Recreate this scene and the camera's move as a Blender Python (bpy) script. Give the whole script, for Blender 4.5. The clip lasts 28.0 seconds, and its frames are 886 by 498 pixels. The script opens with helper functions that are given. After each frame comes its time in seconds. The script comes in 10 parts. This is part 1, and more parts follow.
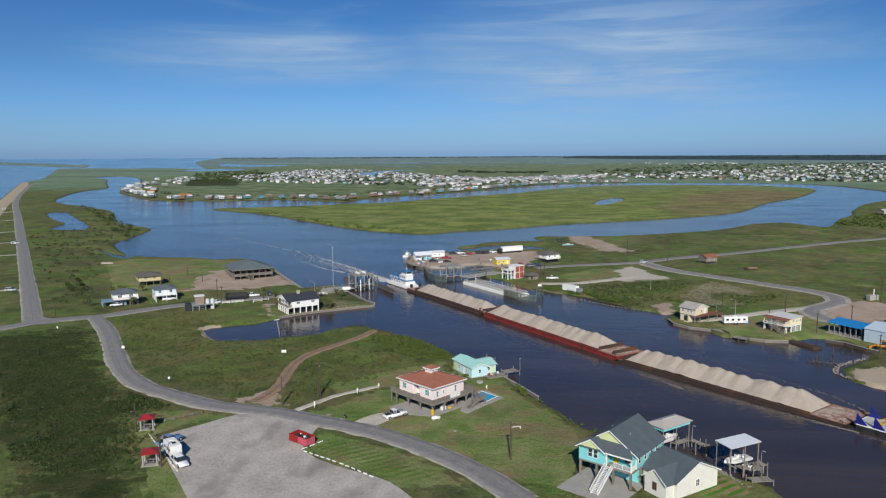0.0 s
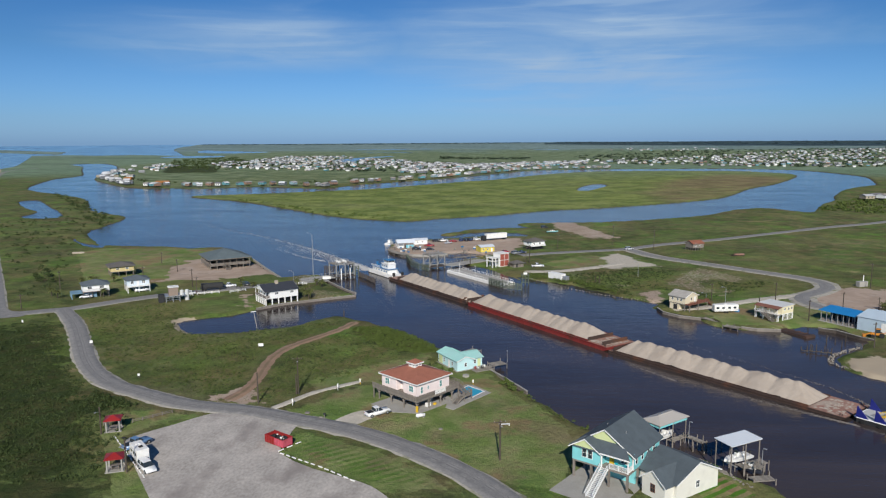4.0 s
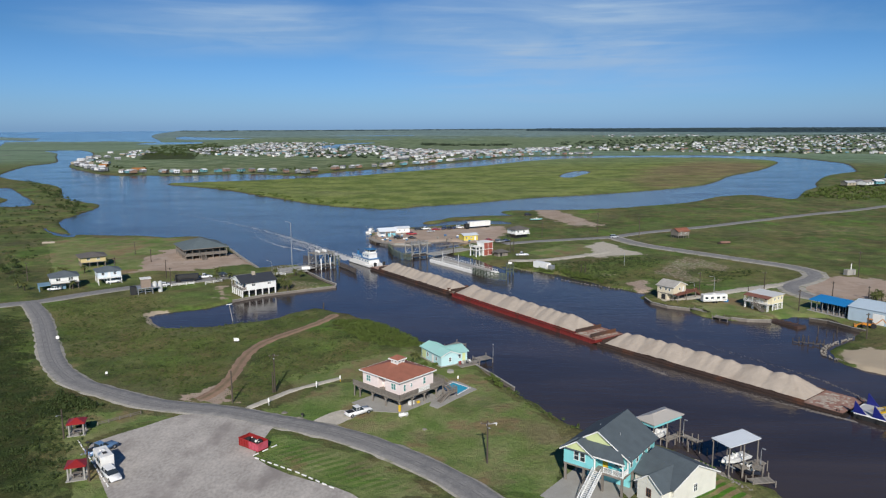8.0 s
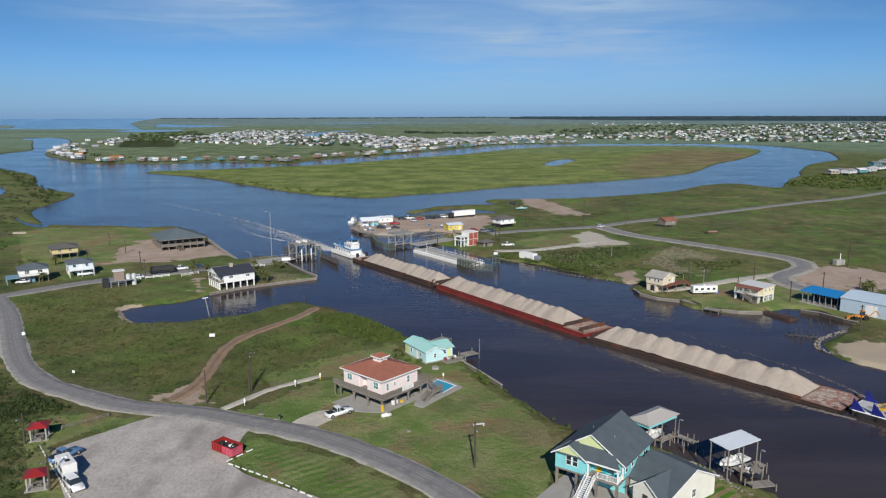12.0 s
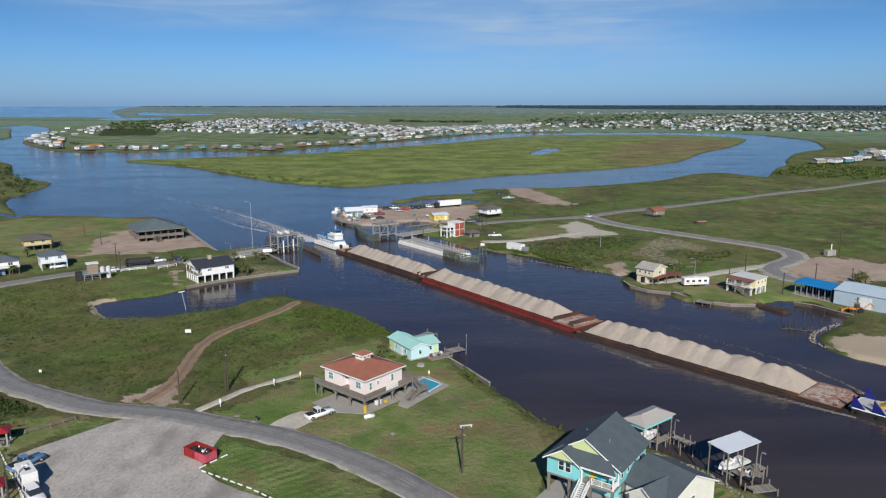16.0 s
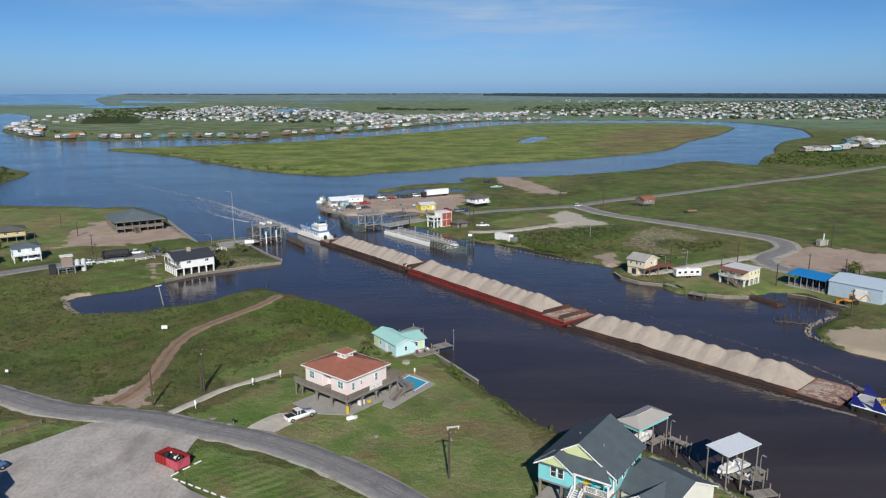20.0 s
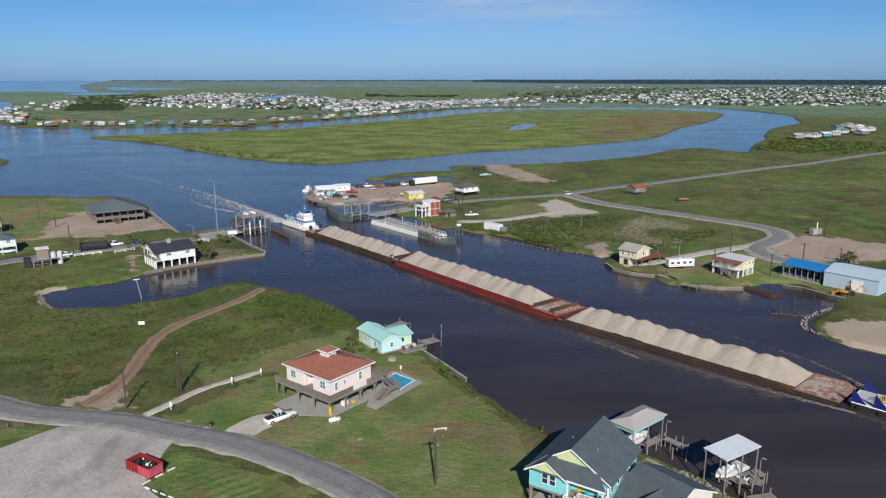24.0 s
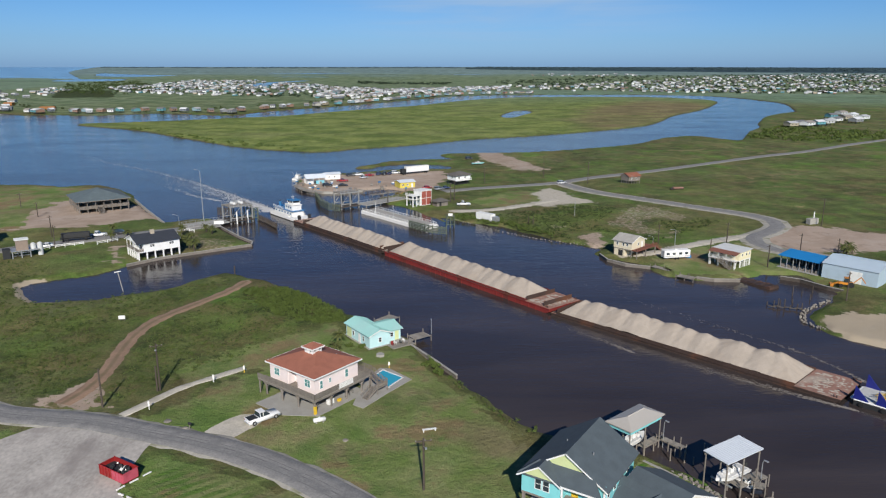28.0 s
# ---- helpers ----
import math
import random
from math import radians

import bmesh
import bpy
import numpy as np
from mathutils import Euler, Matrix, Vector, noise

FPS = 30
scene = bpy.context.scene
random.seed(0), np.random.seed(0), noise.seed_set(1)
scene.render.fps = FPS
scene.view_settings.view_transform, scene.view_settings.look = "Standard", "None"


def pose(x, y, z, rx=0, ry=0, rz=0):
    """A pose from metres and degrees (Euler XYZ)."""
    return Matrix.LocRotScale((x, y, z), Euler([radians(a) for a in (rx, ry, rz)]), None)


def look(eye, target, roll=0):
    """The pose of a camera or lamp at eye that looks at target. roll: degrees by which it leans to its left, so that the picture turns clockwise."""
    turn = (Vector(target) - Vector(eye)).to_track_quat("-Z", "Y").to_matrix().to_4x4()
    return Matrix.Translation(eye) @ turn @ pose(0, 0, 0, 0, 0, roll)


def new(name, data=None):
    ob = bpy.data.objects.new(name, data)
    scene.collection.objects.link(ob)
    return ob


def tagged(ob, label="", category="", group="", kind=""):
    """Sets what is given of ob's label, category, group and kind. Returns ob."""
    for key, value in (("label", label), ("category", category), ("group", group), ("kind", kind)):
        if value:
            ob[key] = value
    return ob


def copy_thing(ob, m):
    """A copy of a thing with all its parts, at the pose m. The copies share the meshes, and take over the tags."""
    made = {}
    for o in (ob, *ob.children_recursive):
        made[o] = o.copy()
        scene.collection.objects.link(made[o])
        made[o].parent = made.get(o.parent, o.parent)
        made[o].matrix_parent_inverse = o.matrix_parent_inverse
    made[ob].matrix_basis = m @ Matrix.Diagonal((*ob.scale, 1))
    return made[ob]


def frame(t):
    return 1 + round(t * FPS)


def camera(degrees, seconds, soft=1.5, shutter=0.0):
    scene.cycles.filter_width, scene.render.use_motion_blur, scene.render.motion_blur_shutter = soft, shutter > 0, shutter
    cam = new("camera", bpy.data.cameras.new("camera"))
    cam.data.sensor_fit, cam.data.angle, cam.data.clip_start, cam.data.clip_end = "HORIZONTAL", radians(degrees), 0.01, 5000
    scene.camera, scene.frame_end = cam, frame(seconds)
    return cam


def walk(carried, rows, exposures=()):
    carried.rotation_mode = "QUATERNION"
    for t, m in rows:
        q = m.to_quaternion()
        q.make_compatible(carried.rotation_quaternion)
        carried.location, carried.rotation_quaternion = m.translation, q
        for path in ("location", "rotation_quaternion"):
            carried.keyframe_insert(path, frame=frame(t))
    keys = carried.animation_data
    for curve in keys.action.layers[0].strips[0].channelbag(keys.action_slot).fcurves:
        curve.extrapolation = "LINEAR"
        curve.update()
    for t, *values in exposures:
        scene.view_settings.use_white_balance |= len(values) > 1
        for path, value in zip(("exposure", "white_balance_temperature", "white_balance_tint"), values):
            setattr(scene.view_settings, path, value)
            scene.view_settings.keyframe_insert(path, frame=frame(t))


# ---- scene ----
from mathutils.geometry import tessellate_polygon

# ---------------------------------------------------------------- camera
cam = camera(63.0, 28.0, soft=1.2)
PATH = [
    (0.0, look((2.52, -28.61, 61.87), (-14.49, 168.96, 35.82), -0.28)),
    (2.0, look((1.88, -24.04, 61.37), (-12.72, 173.48, 33.54), -0.34)),
    (4.0, look((1.35, -19.78, 61.16), (-10.72, 177.63, 31.43), -0.37)),
    (6.0, look((0.90, -15.74, 61.05), (-8.62, 181.52, 29.45), -0.36)),
    (8.0, look((0.54, -11.85, 60.94), (-6.52, 185.22, 27.56), -0.32)),
    (10.0, look((0.28, -8.09, 60.77), (-4.45, 188.76, 25.74), -0.26)),
    (12.0, look((0.12, -4.42, 60.54), (-2.43, 192.19, 23.95), -0.20)),
    (14.0, look((0.07, -0.85, 60.27), (-0.46, 195.49, 22.19), -0.13)),
    (16.0, look((0.13, 2.62, 59.99), (1.48, 198.67, 20.44), -0.08)),
    (18.0, look((0.32, 5.98, 59.77), (3.40, 201.69, 18.68), -0.05)),
    (20.0, look((0.61, 9.21, 59.62), (5.29, 204.54, 16.92), -0.04)),
    (22.0, look((0.99, 12.29, 59.55), (7.13, 207.19, 15.14), -0.05)),
    (24.0, look((1.43, 15.20, 59.53), (8.88, 209.66, 13.35), -0.06)),
    (26.0, look((1.89, 17.95, 59.46), (10.43, 211.94, 11.55), -0.04)),
    (28.0, look((2.29, 20.54, 59.17), (11.64, 214.12, 9.74), 0.04)),
]

walk(cam, PATH, [(0.0, -0.10), (10.0, -0.06), (20.0, -0.03), (28.0, 0.0)])

# ---------------------------------------------------------------- light
SUN_AZ, SUN_EL = 177.0, 31.5       # compass degrees clockwise from +y, and height
world = bpy.data.worlds.new("sky")
scene.world = world
world.use_nodes = True
wn, wl = world.node_tree.nodes, world.node_tree.links
wn.clear()
w_out = wn.new("ShaderNodeOutputWorld")
w_bg = wn.new("ShaderNodeBackground")
w_sky = wn.new("ShaderNodeTexSky")
w_sky.sky_type = 'NISHITA'
w_sky.sun_disc = False
w_sky.sun_elevation = radians(SUN_EL)
w_sky.sun_rotation = radians(SUN_AZ)
w_sky.air_density, w_sky.dust_density, w_sky.ozone_density = 1.0, 0.6, 2.0
w_bg.inputs["Strength"].default_value = 0.075
# a clear blue day: the sky's own colour, deepened, with thin high streaks of cirrus
w_tint = wn.new("ShaderNodeMix")
w_tint.data_type, w_tint.blend_type = 'RGBA', 'MULTIPLY'
w_tint.inputs["Factor"].default_value = 1.0
w_deep = wn.new("ShaderNodeValToRGB")
w_el = w_deep.color_ramp.elements
w_el[0].position, w_el[0].color = 0.0, (0.545, 0.96, 1.98, 1)
w_el[1].position, w_el[1].color = 0.34, (0.125, 0.43, 0.82, 1)
w_mid = w_deep.color_ramp.elements.new(0.12)
w_mid.color = (0.325, 0.645, 1.11, 1)
for w_pos, w_col in ((0.03, (0.475, 0.84, 1.61, 1)), (0.065, (0.41, 0.765, 1.43, 1))):
    w_deep.color_ramp.elements.new(w_pos).color = w_col
wl.new(w_deep.outputs[0], w_tint.inputs["B"])
wl.new(w_sky.outputs[0], w_tint.inputs["A"])
w_tc = wn.new("ShaderNodeTexCoord")
w_sep = wn.new("ShaderNodeSeparateXYZ")
wl.new(w_tc.outputs["Generated"], w_sep.inputs[0])
wl.new(w_sep.outputs[2], w_deep.inputs[0])


def w_math(kind, a, c):
    x = wn.new("ShaderNodeMath")
    x.operation = kind
    for i, v in enumerate((a, c)):
        if isinstance(v, (int, float)):
            x.inputs[i].default_value = v
        else:
            wl.new(v, x.inputs[i])
    return x.outputs[0]


def w_range(v, lo, hi, top=1.0):
    r = wn.new("ShaderNodeMapRange")
    r.interpolation_type = 'SMOOTHSTEP'
    r.inputs["From Min"].default_value, r.inputs["From Max"].default_value, r.inputs["To Max"].default_value = lo, hi, top
    wl.new(v, r.inputs["Value"])
    return r.outputs[0]


def w_noise(scale, detail, stretch, tilt, shift):
    m_ = wn.new("ShaderNodeMapping")
    m_.inputs["Scale"].default_value, m_.inputs["Rotation"].default_value, m_.inputs["Location"].default_value = stretch, (0, radians(tilt), 0), shift
    wl.new(w_tc.outputs["Generated"], m_.inputs["Vector"])
    t_ = wn.new("ShaderNodeTexNoise")
    t_.inputs["Scale"].default_value, t_.inputs["Detail"].default_value, t_.inputs["Roughness"].default_value, t_.inputs["Distortion"].default_value = scale, detail, 0.55, 0.5
    wl.new(m_.outputs[0], t_.inputs["Vector"])
    return t_.outputs["Fac"]


def w_veil(cx, cz, rx, rz):
    """A broad soft bank of cirrus about one direction."""
    dx = w_math('DIVIDE', w_math('SUBTRACT', w_sep.outputs[0], cx), rx)
    dz = w_math('DIVIDE', w_math('SUBTRACT', w_sep.outputs[2], cz), rz)
    return w_range(w_math('SUBTRACT', 1.0, w_math('SQRT', w_math('ADD', w_math('MULTIPLY', dx, dx), w_math('MULTIPLY', dz, dz)), 0.0)), 0.0, 0.9)


w_banks = w_math('MAXIMUM', w_veil(0.13, 0.115, 0.34, 0.14), w_math('MULTIPLY', w_veil(-0.30, 0.128, 0.26, 0.05), 0.9))
w_wisp = w_noise(3.2, 7.0, (1.0, 1.0, 4.5), 9, (0.4, 0.2, 0.7))
w_thin = w_noise(7.0, 7.0, (0.6, 0.6, 9.0), 9, (1.7, 0.3, 0.1))
w_soft = w_math('ADD', w_math('MULTIPLY', w_range(w_wisp, 0.25, 0.62), 0.6), w_math('MULTIPLY', w_range(w_thin, 0.42, 0.66), 0.4))
w_mul_out = w_math('ADD', w_math('MULTIPLY', w_math('MULTIPLY', w_banks, w_soft), 1.15), w_math('MULTIPLY', w_range(w_wisp, 0.52, 0.75), 0.2))
w_cloud = wn.new("ShaderNodeMix")
w_cloud.data_type = 'RGBA'
w_cloud.inputs["B"].default_value = (4.6, 6.7, 9.6, 1)
wl.new(w_math('MULTIPLY', w_mul_out, w_range(w_sep.outputs[2], 0.0, 0.05)), w_cloud.inputs["Factor"])
wl.new(w_tint.outputs["Result"], w_cloud.inputs["A"])
wl.new(w_cloud.outputs["Result"], w_bg.inputs["Color"])
wl.new(w_bg.outputs[0], w_out.inputs["Surface"])

sun_data = bpy.data.lights.new("sun", 'SUN')
sun_data.energy, sun_data.angle, sun_data.color = 5.0, radians(0.55), (1.0, 0.95, 0.87)
sun = new("sun", sun_data)
_a, _e = radians(SUN_AZ), radians(SUN_EL)
SUN_DIR = Vector((math.sin(_a) * math.cos(_e), math.cos(_a) * math.cos(_e), math.sin(_e)))
sun.matrix_world = look(SUN_DIR * 300, (0, 0, 0))

# ---------------------------------------------------------------- materials
MATS = {}


def mat(name, color, rough=0.7, metal=0.0, vary=0.12, scale=1.5, fine=12.0, bump=0.15, spec=0.4, vary_obj=0.0, stain=None, stain_amt=0.0, stretch=(1, 1, 1)):
    """A plain procedural surface: base colour broken at two scales, with fine relief and stains of another colour."""
    if name in MATS:
        return MATS[name]
    m = bpy.data.materials.new(name)
    m.use_nodes = True
    n, l = m.node_tree.nodes, m.node_tree.links
    b = n["Principled BSDF"]
    b.inputs["Metallic"].default_value = metal
    b.inputs["Specular IOR Level"].default_value = spec
    tc = n.new("ShaderNodeTexCoord")
    mp = n.new("ShaderNodeMapping")
    mp.inputs["Scale"].default_value = stretch
    l.new(tc.outputs["Object"], mp.inputs["Vector"])
    n1, n2 = n.new("ShaderNodeTexNoise"), n.new("ShaderNodeTexNoise")
    for t, s, d in ((n1, scale, 4.0), (n2, fine, 3.0)):
        t.inputs["Scale"].default_value, t.inputs["Detail"].default_value = s, d
        l.new(mp.outputs[0], t.inputs["Vector"])
    add = n.new("ShaderNodeMath")
    add.operation = 'ADD'
    l.new(n1.outputs["Fac"], add.inputs[0])
    l.new(n2.outputs["Fac"], add.inputs[1])
    ramp = n.new("ShaderNodeMapRange")
    ramp.inputs["From Min"].default_value, ramp.inputs["From Max"].default_value = 0.6, 1.4
    ramp.inputs["To Min"].default_value, ramp.inputs["To Max"].default_value = 1 - vary, 1 + vary
    l.new(add.outputs[0], ramp.inputs["Value"])
    val = ramp.outputs[0]
    if vary_obj:
        oi = n.new("ShaderNodeObjectInfo")
        r2 = n.new("ShaderNodeMapRange")
        r2.inputs["To Min"].default_value, r2.inputs["To Max"].default_value = 1 - vary_obj, 1 + vary_obj
        l.new(oi.outputs["Random"], r2.inputs["Value"])
        mu = n.new("ShaderNodeMath")
        mu.operation = 'MULTIPLY'
        l.new(val, mu.inputs[0])
        l.new(r2.outputs[0], mu.inputs[1])
        val = mu.outputs[0]
    sc = n.new("ShaderNodeVectorMath")
    sc.operation = 'SCALE'
    sc.inputs[0].default_value = color[:3]
    l.new(val, sc.inputs["Scale"])
    col = sc.outputs[0]
    if stain:
        mx = n.new("ShaderNodeMix")
        mx.data_type = 'RGBA'
        r3 = n.new("ShaderNodeMapRange")
        r3.inputs["From Min"].default_value, r3.inputs["From Max"].default_value = 0.52, 0.68
        r3.inputs["To Max"].default_value = stain_amt
        n3 = n.new("ShaderNodeTexNoise")
        n3.inputs["Scale"].default_value, n3.inputs["Detail"].default_value = scale * 0.6, 6.0
        l.new(mp.outputs[0], n3.inputs["Vector"])
        l.new(n3.outputs["Fac"], r3.inputs["Value"])
        l.new(r3.outputs[0], mx.inputs["Factor"])
        l.new(col, mx.inputs["A"])
        mx.inputs["B"].default_value = (*stain, 1)
        col = mx.outputs["Result"]
    l.new(col, b.inputs["Base Color"])
    rr = n.new("ShaderNodeMapRange")
    rr.inputs["To Min"].default_value, rr.inputs["To Max"].default_value = max(rough - 0.1, 0.03), min(rough + 0.1, 1)
    l.new(n2.outputs["Fac"], rr.inputs["Value"])
    l.new(rr.outputs[0], b.inputs["Roughness"])
    if bump:
        bp = n.new("ShaderNodeBump")
        bp.inputs["Strength"].default_value, bp.inputs["Distance"].default_value = bump, 0.03
        l.new(n2.outputs["Fac"], bp.inputs["Height"])
        l.new(bp.outputs[0], b.inputs["Normal"])
    MATS[name] = m
    return m


# ---------------------------------------------------------------- small mesh helpers
def bm_box(bm, x0, x1, y0, y1, z0, z1, bevel=0.0, m=None, mi=0):
    r = bmesh.ops.create_cube(bm, size=1.0, matrix=Matrix.Translation(((x0 + x1) / 2, (y0 + y1) / 2, (z0 + z1) / 2)) @ Matrix.Diagonal((x1 - x0, y1 - y0, z1 - z0, 1)))
    vs = r["verts"]
    if bevel:
        es = {e for v in vs for e in v.link_edges}
        q = bmesh.ops.bevel(bm, geom=list(es), offset=bevel, segments=1, affect='EDGES')
        vs = list({v for f in q["faces"] for v in f.verts} | {v for v in vs if v.is_valid})
    if m is not None:
        bmesh.ops.transform(bm, matrix=m, verts=vs)
    if mi:
        for f in {f for v in vs for f in v.link_faces}:
            f.material_index = mi
    return vs


def bm_cyl(bm, p0, p1, r0, r1=None, seg=10):
    r1 = r0 if r1 is None else r1
    p0, p1 = Vector(p0), Vector(p1)
    d = p1 - p0
    m = Matrix.Translation((p0 + p1) / 2) @ d.to_track_quat('Z', 'Y').to_matrix().to_4x4()
    return bmesh.ops.create_cone(bm, cap_ends=True, segments=seg, radius1=r0, radius2=r1, depth=d.length, matrix=m)["verts"]


def bm_prism(bm, pts, z0, z1):
    """A solid over the plan polygon pts."""
    lo = [bm.verts.new((x, y, z0)) for x, y in pts]
    hi = [bm.verts.new((x, y, z1)) for x, y in pts]
    n = len(pts)
    for i in range(n):
        bm.faces.new((lo[i], lo[(i + 1) % n], hi[(i + 1) % n], hi[i]))
    bm.faces.new(hi)
    bm.faces.new(lo[::-1])


def bm_poly(bm, pts, thick=0.0):
    """A face through 3D points, given thickness straight down."""
    top = [bm.verts.new(p) for p in pts]
    f = bm.faces.new(top)
    if thick:
        lo = [bm.verts.new((p[0], p[1], p[2] - thick)) for p in pts]
        bm.faces.new(lo[::-1])
        n = len(pts)
        for i in range(n):
            bm.faces.new((top[i], top[(i + 1) % n], lo[(i + 1) % n], lo[i]))
    return f


def mesh_of(name, bm, material, smooth=False):
    bmesh.ops.recalc_face_normals(bm, faces=bm.faces)
    me = bpy.data.meshes.new(name)
    bm.to_mesh(me)
    bm.free()
    for q in (material if isinstance(material, (list, tuple)) else [material]):
        me.materials.append(q)
    if smooth:
        me.shade_smooth()
    return me


def part(name, bm, material, parent, label="", smooth=False):
    ob = new(name, mesh_of(name, bm, material, smooth))
    ob.parent = parent
    if label:
        tagged(ob, label)
    return ob


def box_part(name, parent, material, x0, x1, y0, y1, z0, z1, bevel=0.0, label="", m=None):
    bm = bmesh.new()
    bm_box(bm, x0, x1, y0, y1, z0, z1, bevel, m)
    return part(name, bm, material, parent, label)


def share(name, src, parent, m):
    """Another part on the same mesh data."""
    ob = new(name, src.data)
    ob.parent = parent
    ob.matrix_basis = m
    return ob


def thing(name, m, label, category, group="", kind=""):
    ob = new(name)
    ob.empty_display_size = 0.5
    ob.matrix_basis = m
    return tagged(ob, label, category, group, kind)


def solid(name, bm, material, label, category="", kind="", group="", m=None, smooth=False):
    ob = new(name, mesh_of(name, bm, material, smooth))
    if m is not None:
        ob.matrix_basis = m
    return tagged(ob, label, category, group, kind)


def heading(a, b):
    return math.degrees(math.atan2(b[1] - a[1], b[0] - a[0]))


def spline(pts, step, closed=False):
    """Points along a smooth curve through pts, about step apart."""
    p = np.array(pts, float)
    n = len(p)
    out = []
    for i in range(n if closed else n - 1):
        if closed:
            a, b, c, d = p[i - 1], p[i], p[(i + 1) % n], p[(i + 2) % n]
        else:
            a, b, c, d = p[max(i - 1, 0)], p[i], p[i + 1], p[min(i + 2, n - 1)]
        k = max(1, int(np.hypot(*(c - b)) / step))
        t = (np.arange(k) / k)[:, None]
        out.append(0.5 * (2 * b + (c - a) * t + (2 * a - 5 * b + 4 * c - d) * t ** 2 + (3 * b - a - 3 * c + d) * t ** 3))
    if not closed:
        out.append(p[-1:])
    return np.concatenate(out)


def dist_line(P, line, closed=False, far=60.0):
    """Distance of points P to a polyline; anything past far stays at far."""
    best = np.full(len(P), far)
    n = len(line)
    for i in range(n if closed else n - 1):
        a, b = line[i], line[(i + 1) % n]
        lo, hi = np.minimum(a, b) - far, np.maximum(a, b) + far
        k = np.where((P[:, 0] > lo[0]) & (P[:, 0] < hi[0]) & (P[:, 1] > lo[1]) & (P[:, 1] < hi[1]))[0]
        if not len(k):
            continue
        d = b - a
        q = P[k] - a
        t = np.clip((q @ d) / max(d @ d, 1e-9), 0, 1)[:, None]
        best[k] = np.minimum(best[k], np.hypot(*(q - t * d).T))
    return best


def inside(P, poly):
    c = np.zeros(len(P), bool)
    n = len(poly)
    for i in range(n):
        (x0, y0), (x1, y1) = poly[i], poly[(i + 1) % n]
        if y0 == y1:
            continue
        c ^= ((P[:, 1] < y0) != (P[:, 1] < y1)) & (P[:, 0] < (x1 - x0) * (P[:, 1] - y0) / (y1 - y0) + x0)
    return c


def depth_in(P, poly, far=60.0):
    """How far points lie inside a polygon (negative outside)."""
    poly = np.array(poly, float)
    d = dist_line(P, poly, True, far)
    return np.where(inside(P, poly), d, -d)


def wobble(P, size, seed):
    """Smooth uneven values, about -1 to 1, for points of the plan."""
    r = np.random.RandomState(seed)
    v = np.zeros(len(P))
    for i in range(7):
        a = r.rand() * 6.283
        k = 6.283 / (size * (0.5 + 1.2 * r.rand()))
        v += np.sin(P[:, 0] * k * math.cos(a) + P[:, 1] * k * math.sin(a) + r.rand() * 6.283 + 1.5 * np.sin(P[:, 1] * k * 0.6 + i))
    return v / 4.0


def sstep(x, a, b):
    t = np.clip((x - a) / (b - a), 0, 1)
    return t * t * (3 - 2 * t)

# ---------------------------------------------------------------- plan of land and water (metres)
WATER_Z = -0.9
CANAL_SOUTH = [(55, 100.9), (53.4, 106), (48.4, 110.5), (44.8, 116.4), (40.4, 121.5), (33.3, 125.7), (24.7, 130.6), (21.3, 133.8), (18, 138.2), (14.2, 147.4), (10.9, 153.9), (8, 158.1), (5, 168.7), (2.3, 175), (-1.3, 179.4), (-6.6, 185), (-13.1, 191.4), (-22.3, 205), (-32.1, 215.4), (-40.3, 222.7), (-46.5, 226.8), (-51.7, 229.7), (-57.3, 226.1), (-62.2, 217.3), (-70.8, 211), (-79.5, 206.8), (-88.3, 203.9), (-94.6, 205), (-100.7, 211), (-104.4, 217.3), (-102.6, 221.3), (-97.2, 225.4), (-89.6, 229.7), (-84.5, 236.3)]
POINT_LOT = [(-84.1, 237.9), (-76.1, 246.6), (-64.1, 254.3), (-51.3, 262.4), (-51.8, 266.2), (-57.9, 274), (-68.1, 290), (-73.6, 301.7)]
RIVER_SOUTH = [(-75.6, 310.5), (-84.4, 307.9), (-89.8, 302.9), (-92.8, 301.7), (-99.4, 313.1), (-107.5, 326.7), (-121, 350.9), (-130.8, 369.8), (-140.4, 382.8), (-154, 394.7), (-171, 390.7), (-189.3, 396.7), (-212.3, 398.8), (-229.2, 400.9), (-245.6, 407.3), (-261.5, 423.1)]
RIVER_LEFT = [(-269.2, 435.7), (-254.3, 414), (-226, 390.7), (-275, 464.2), (-282.4, 500.5), (-299.1, 566.1), (-334, 593.8), (-374.2, 643.4), (-438.7, 750.3), (-507.4, 818.2), (-585.4, 886.9), (-647.3, 975), (-739.4, 1188.4), (-764.7, 1315.6), (-905, 1560), (-1040, 1800), (-1180, 1990)]
SEA_SHORE = [(-1900, 4900), (-1727, 3978), (-1603, 3626), (-1330, 3080), (-1214, 2842), (-1472, 2943), (-1582, 2856), (-1736, 2894), (-1823, 2800), (-1569, 2373), (-1247, 1830), (-1138.8, 1593.1), (-910.5, 1240.3), (-753.5, 999.7), (-647, 836.7), (-564.2, 711.4), (-469.5, 570.3)]
HEADLAND = [(-1800, 2960), (-1960, 3020), (-2280, 3160), (-2900, 3500), (-2800, 3640), (-2300, 3420), (-1950, 3260)]
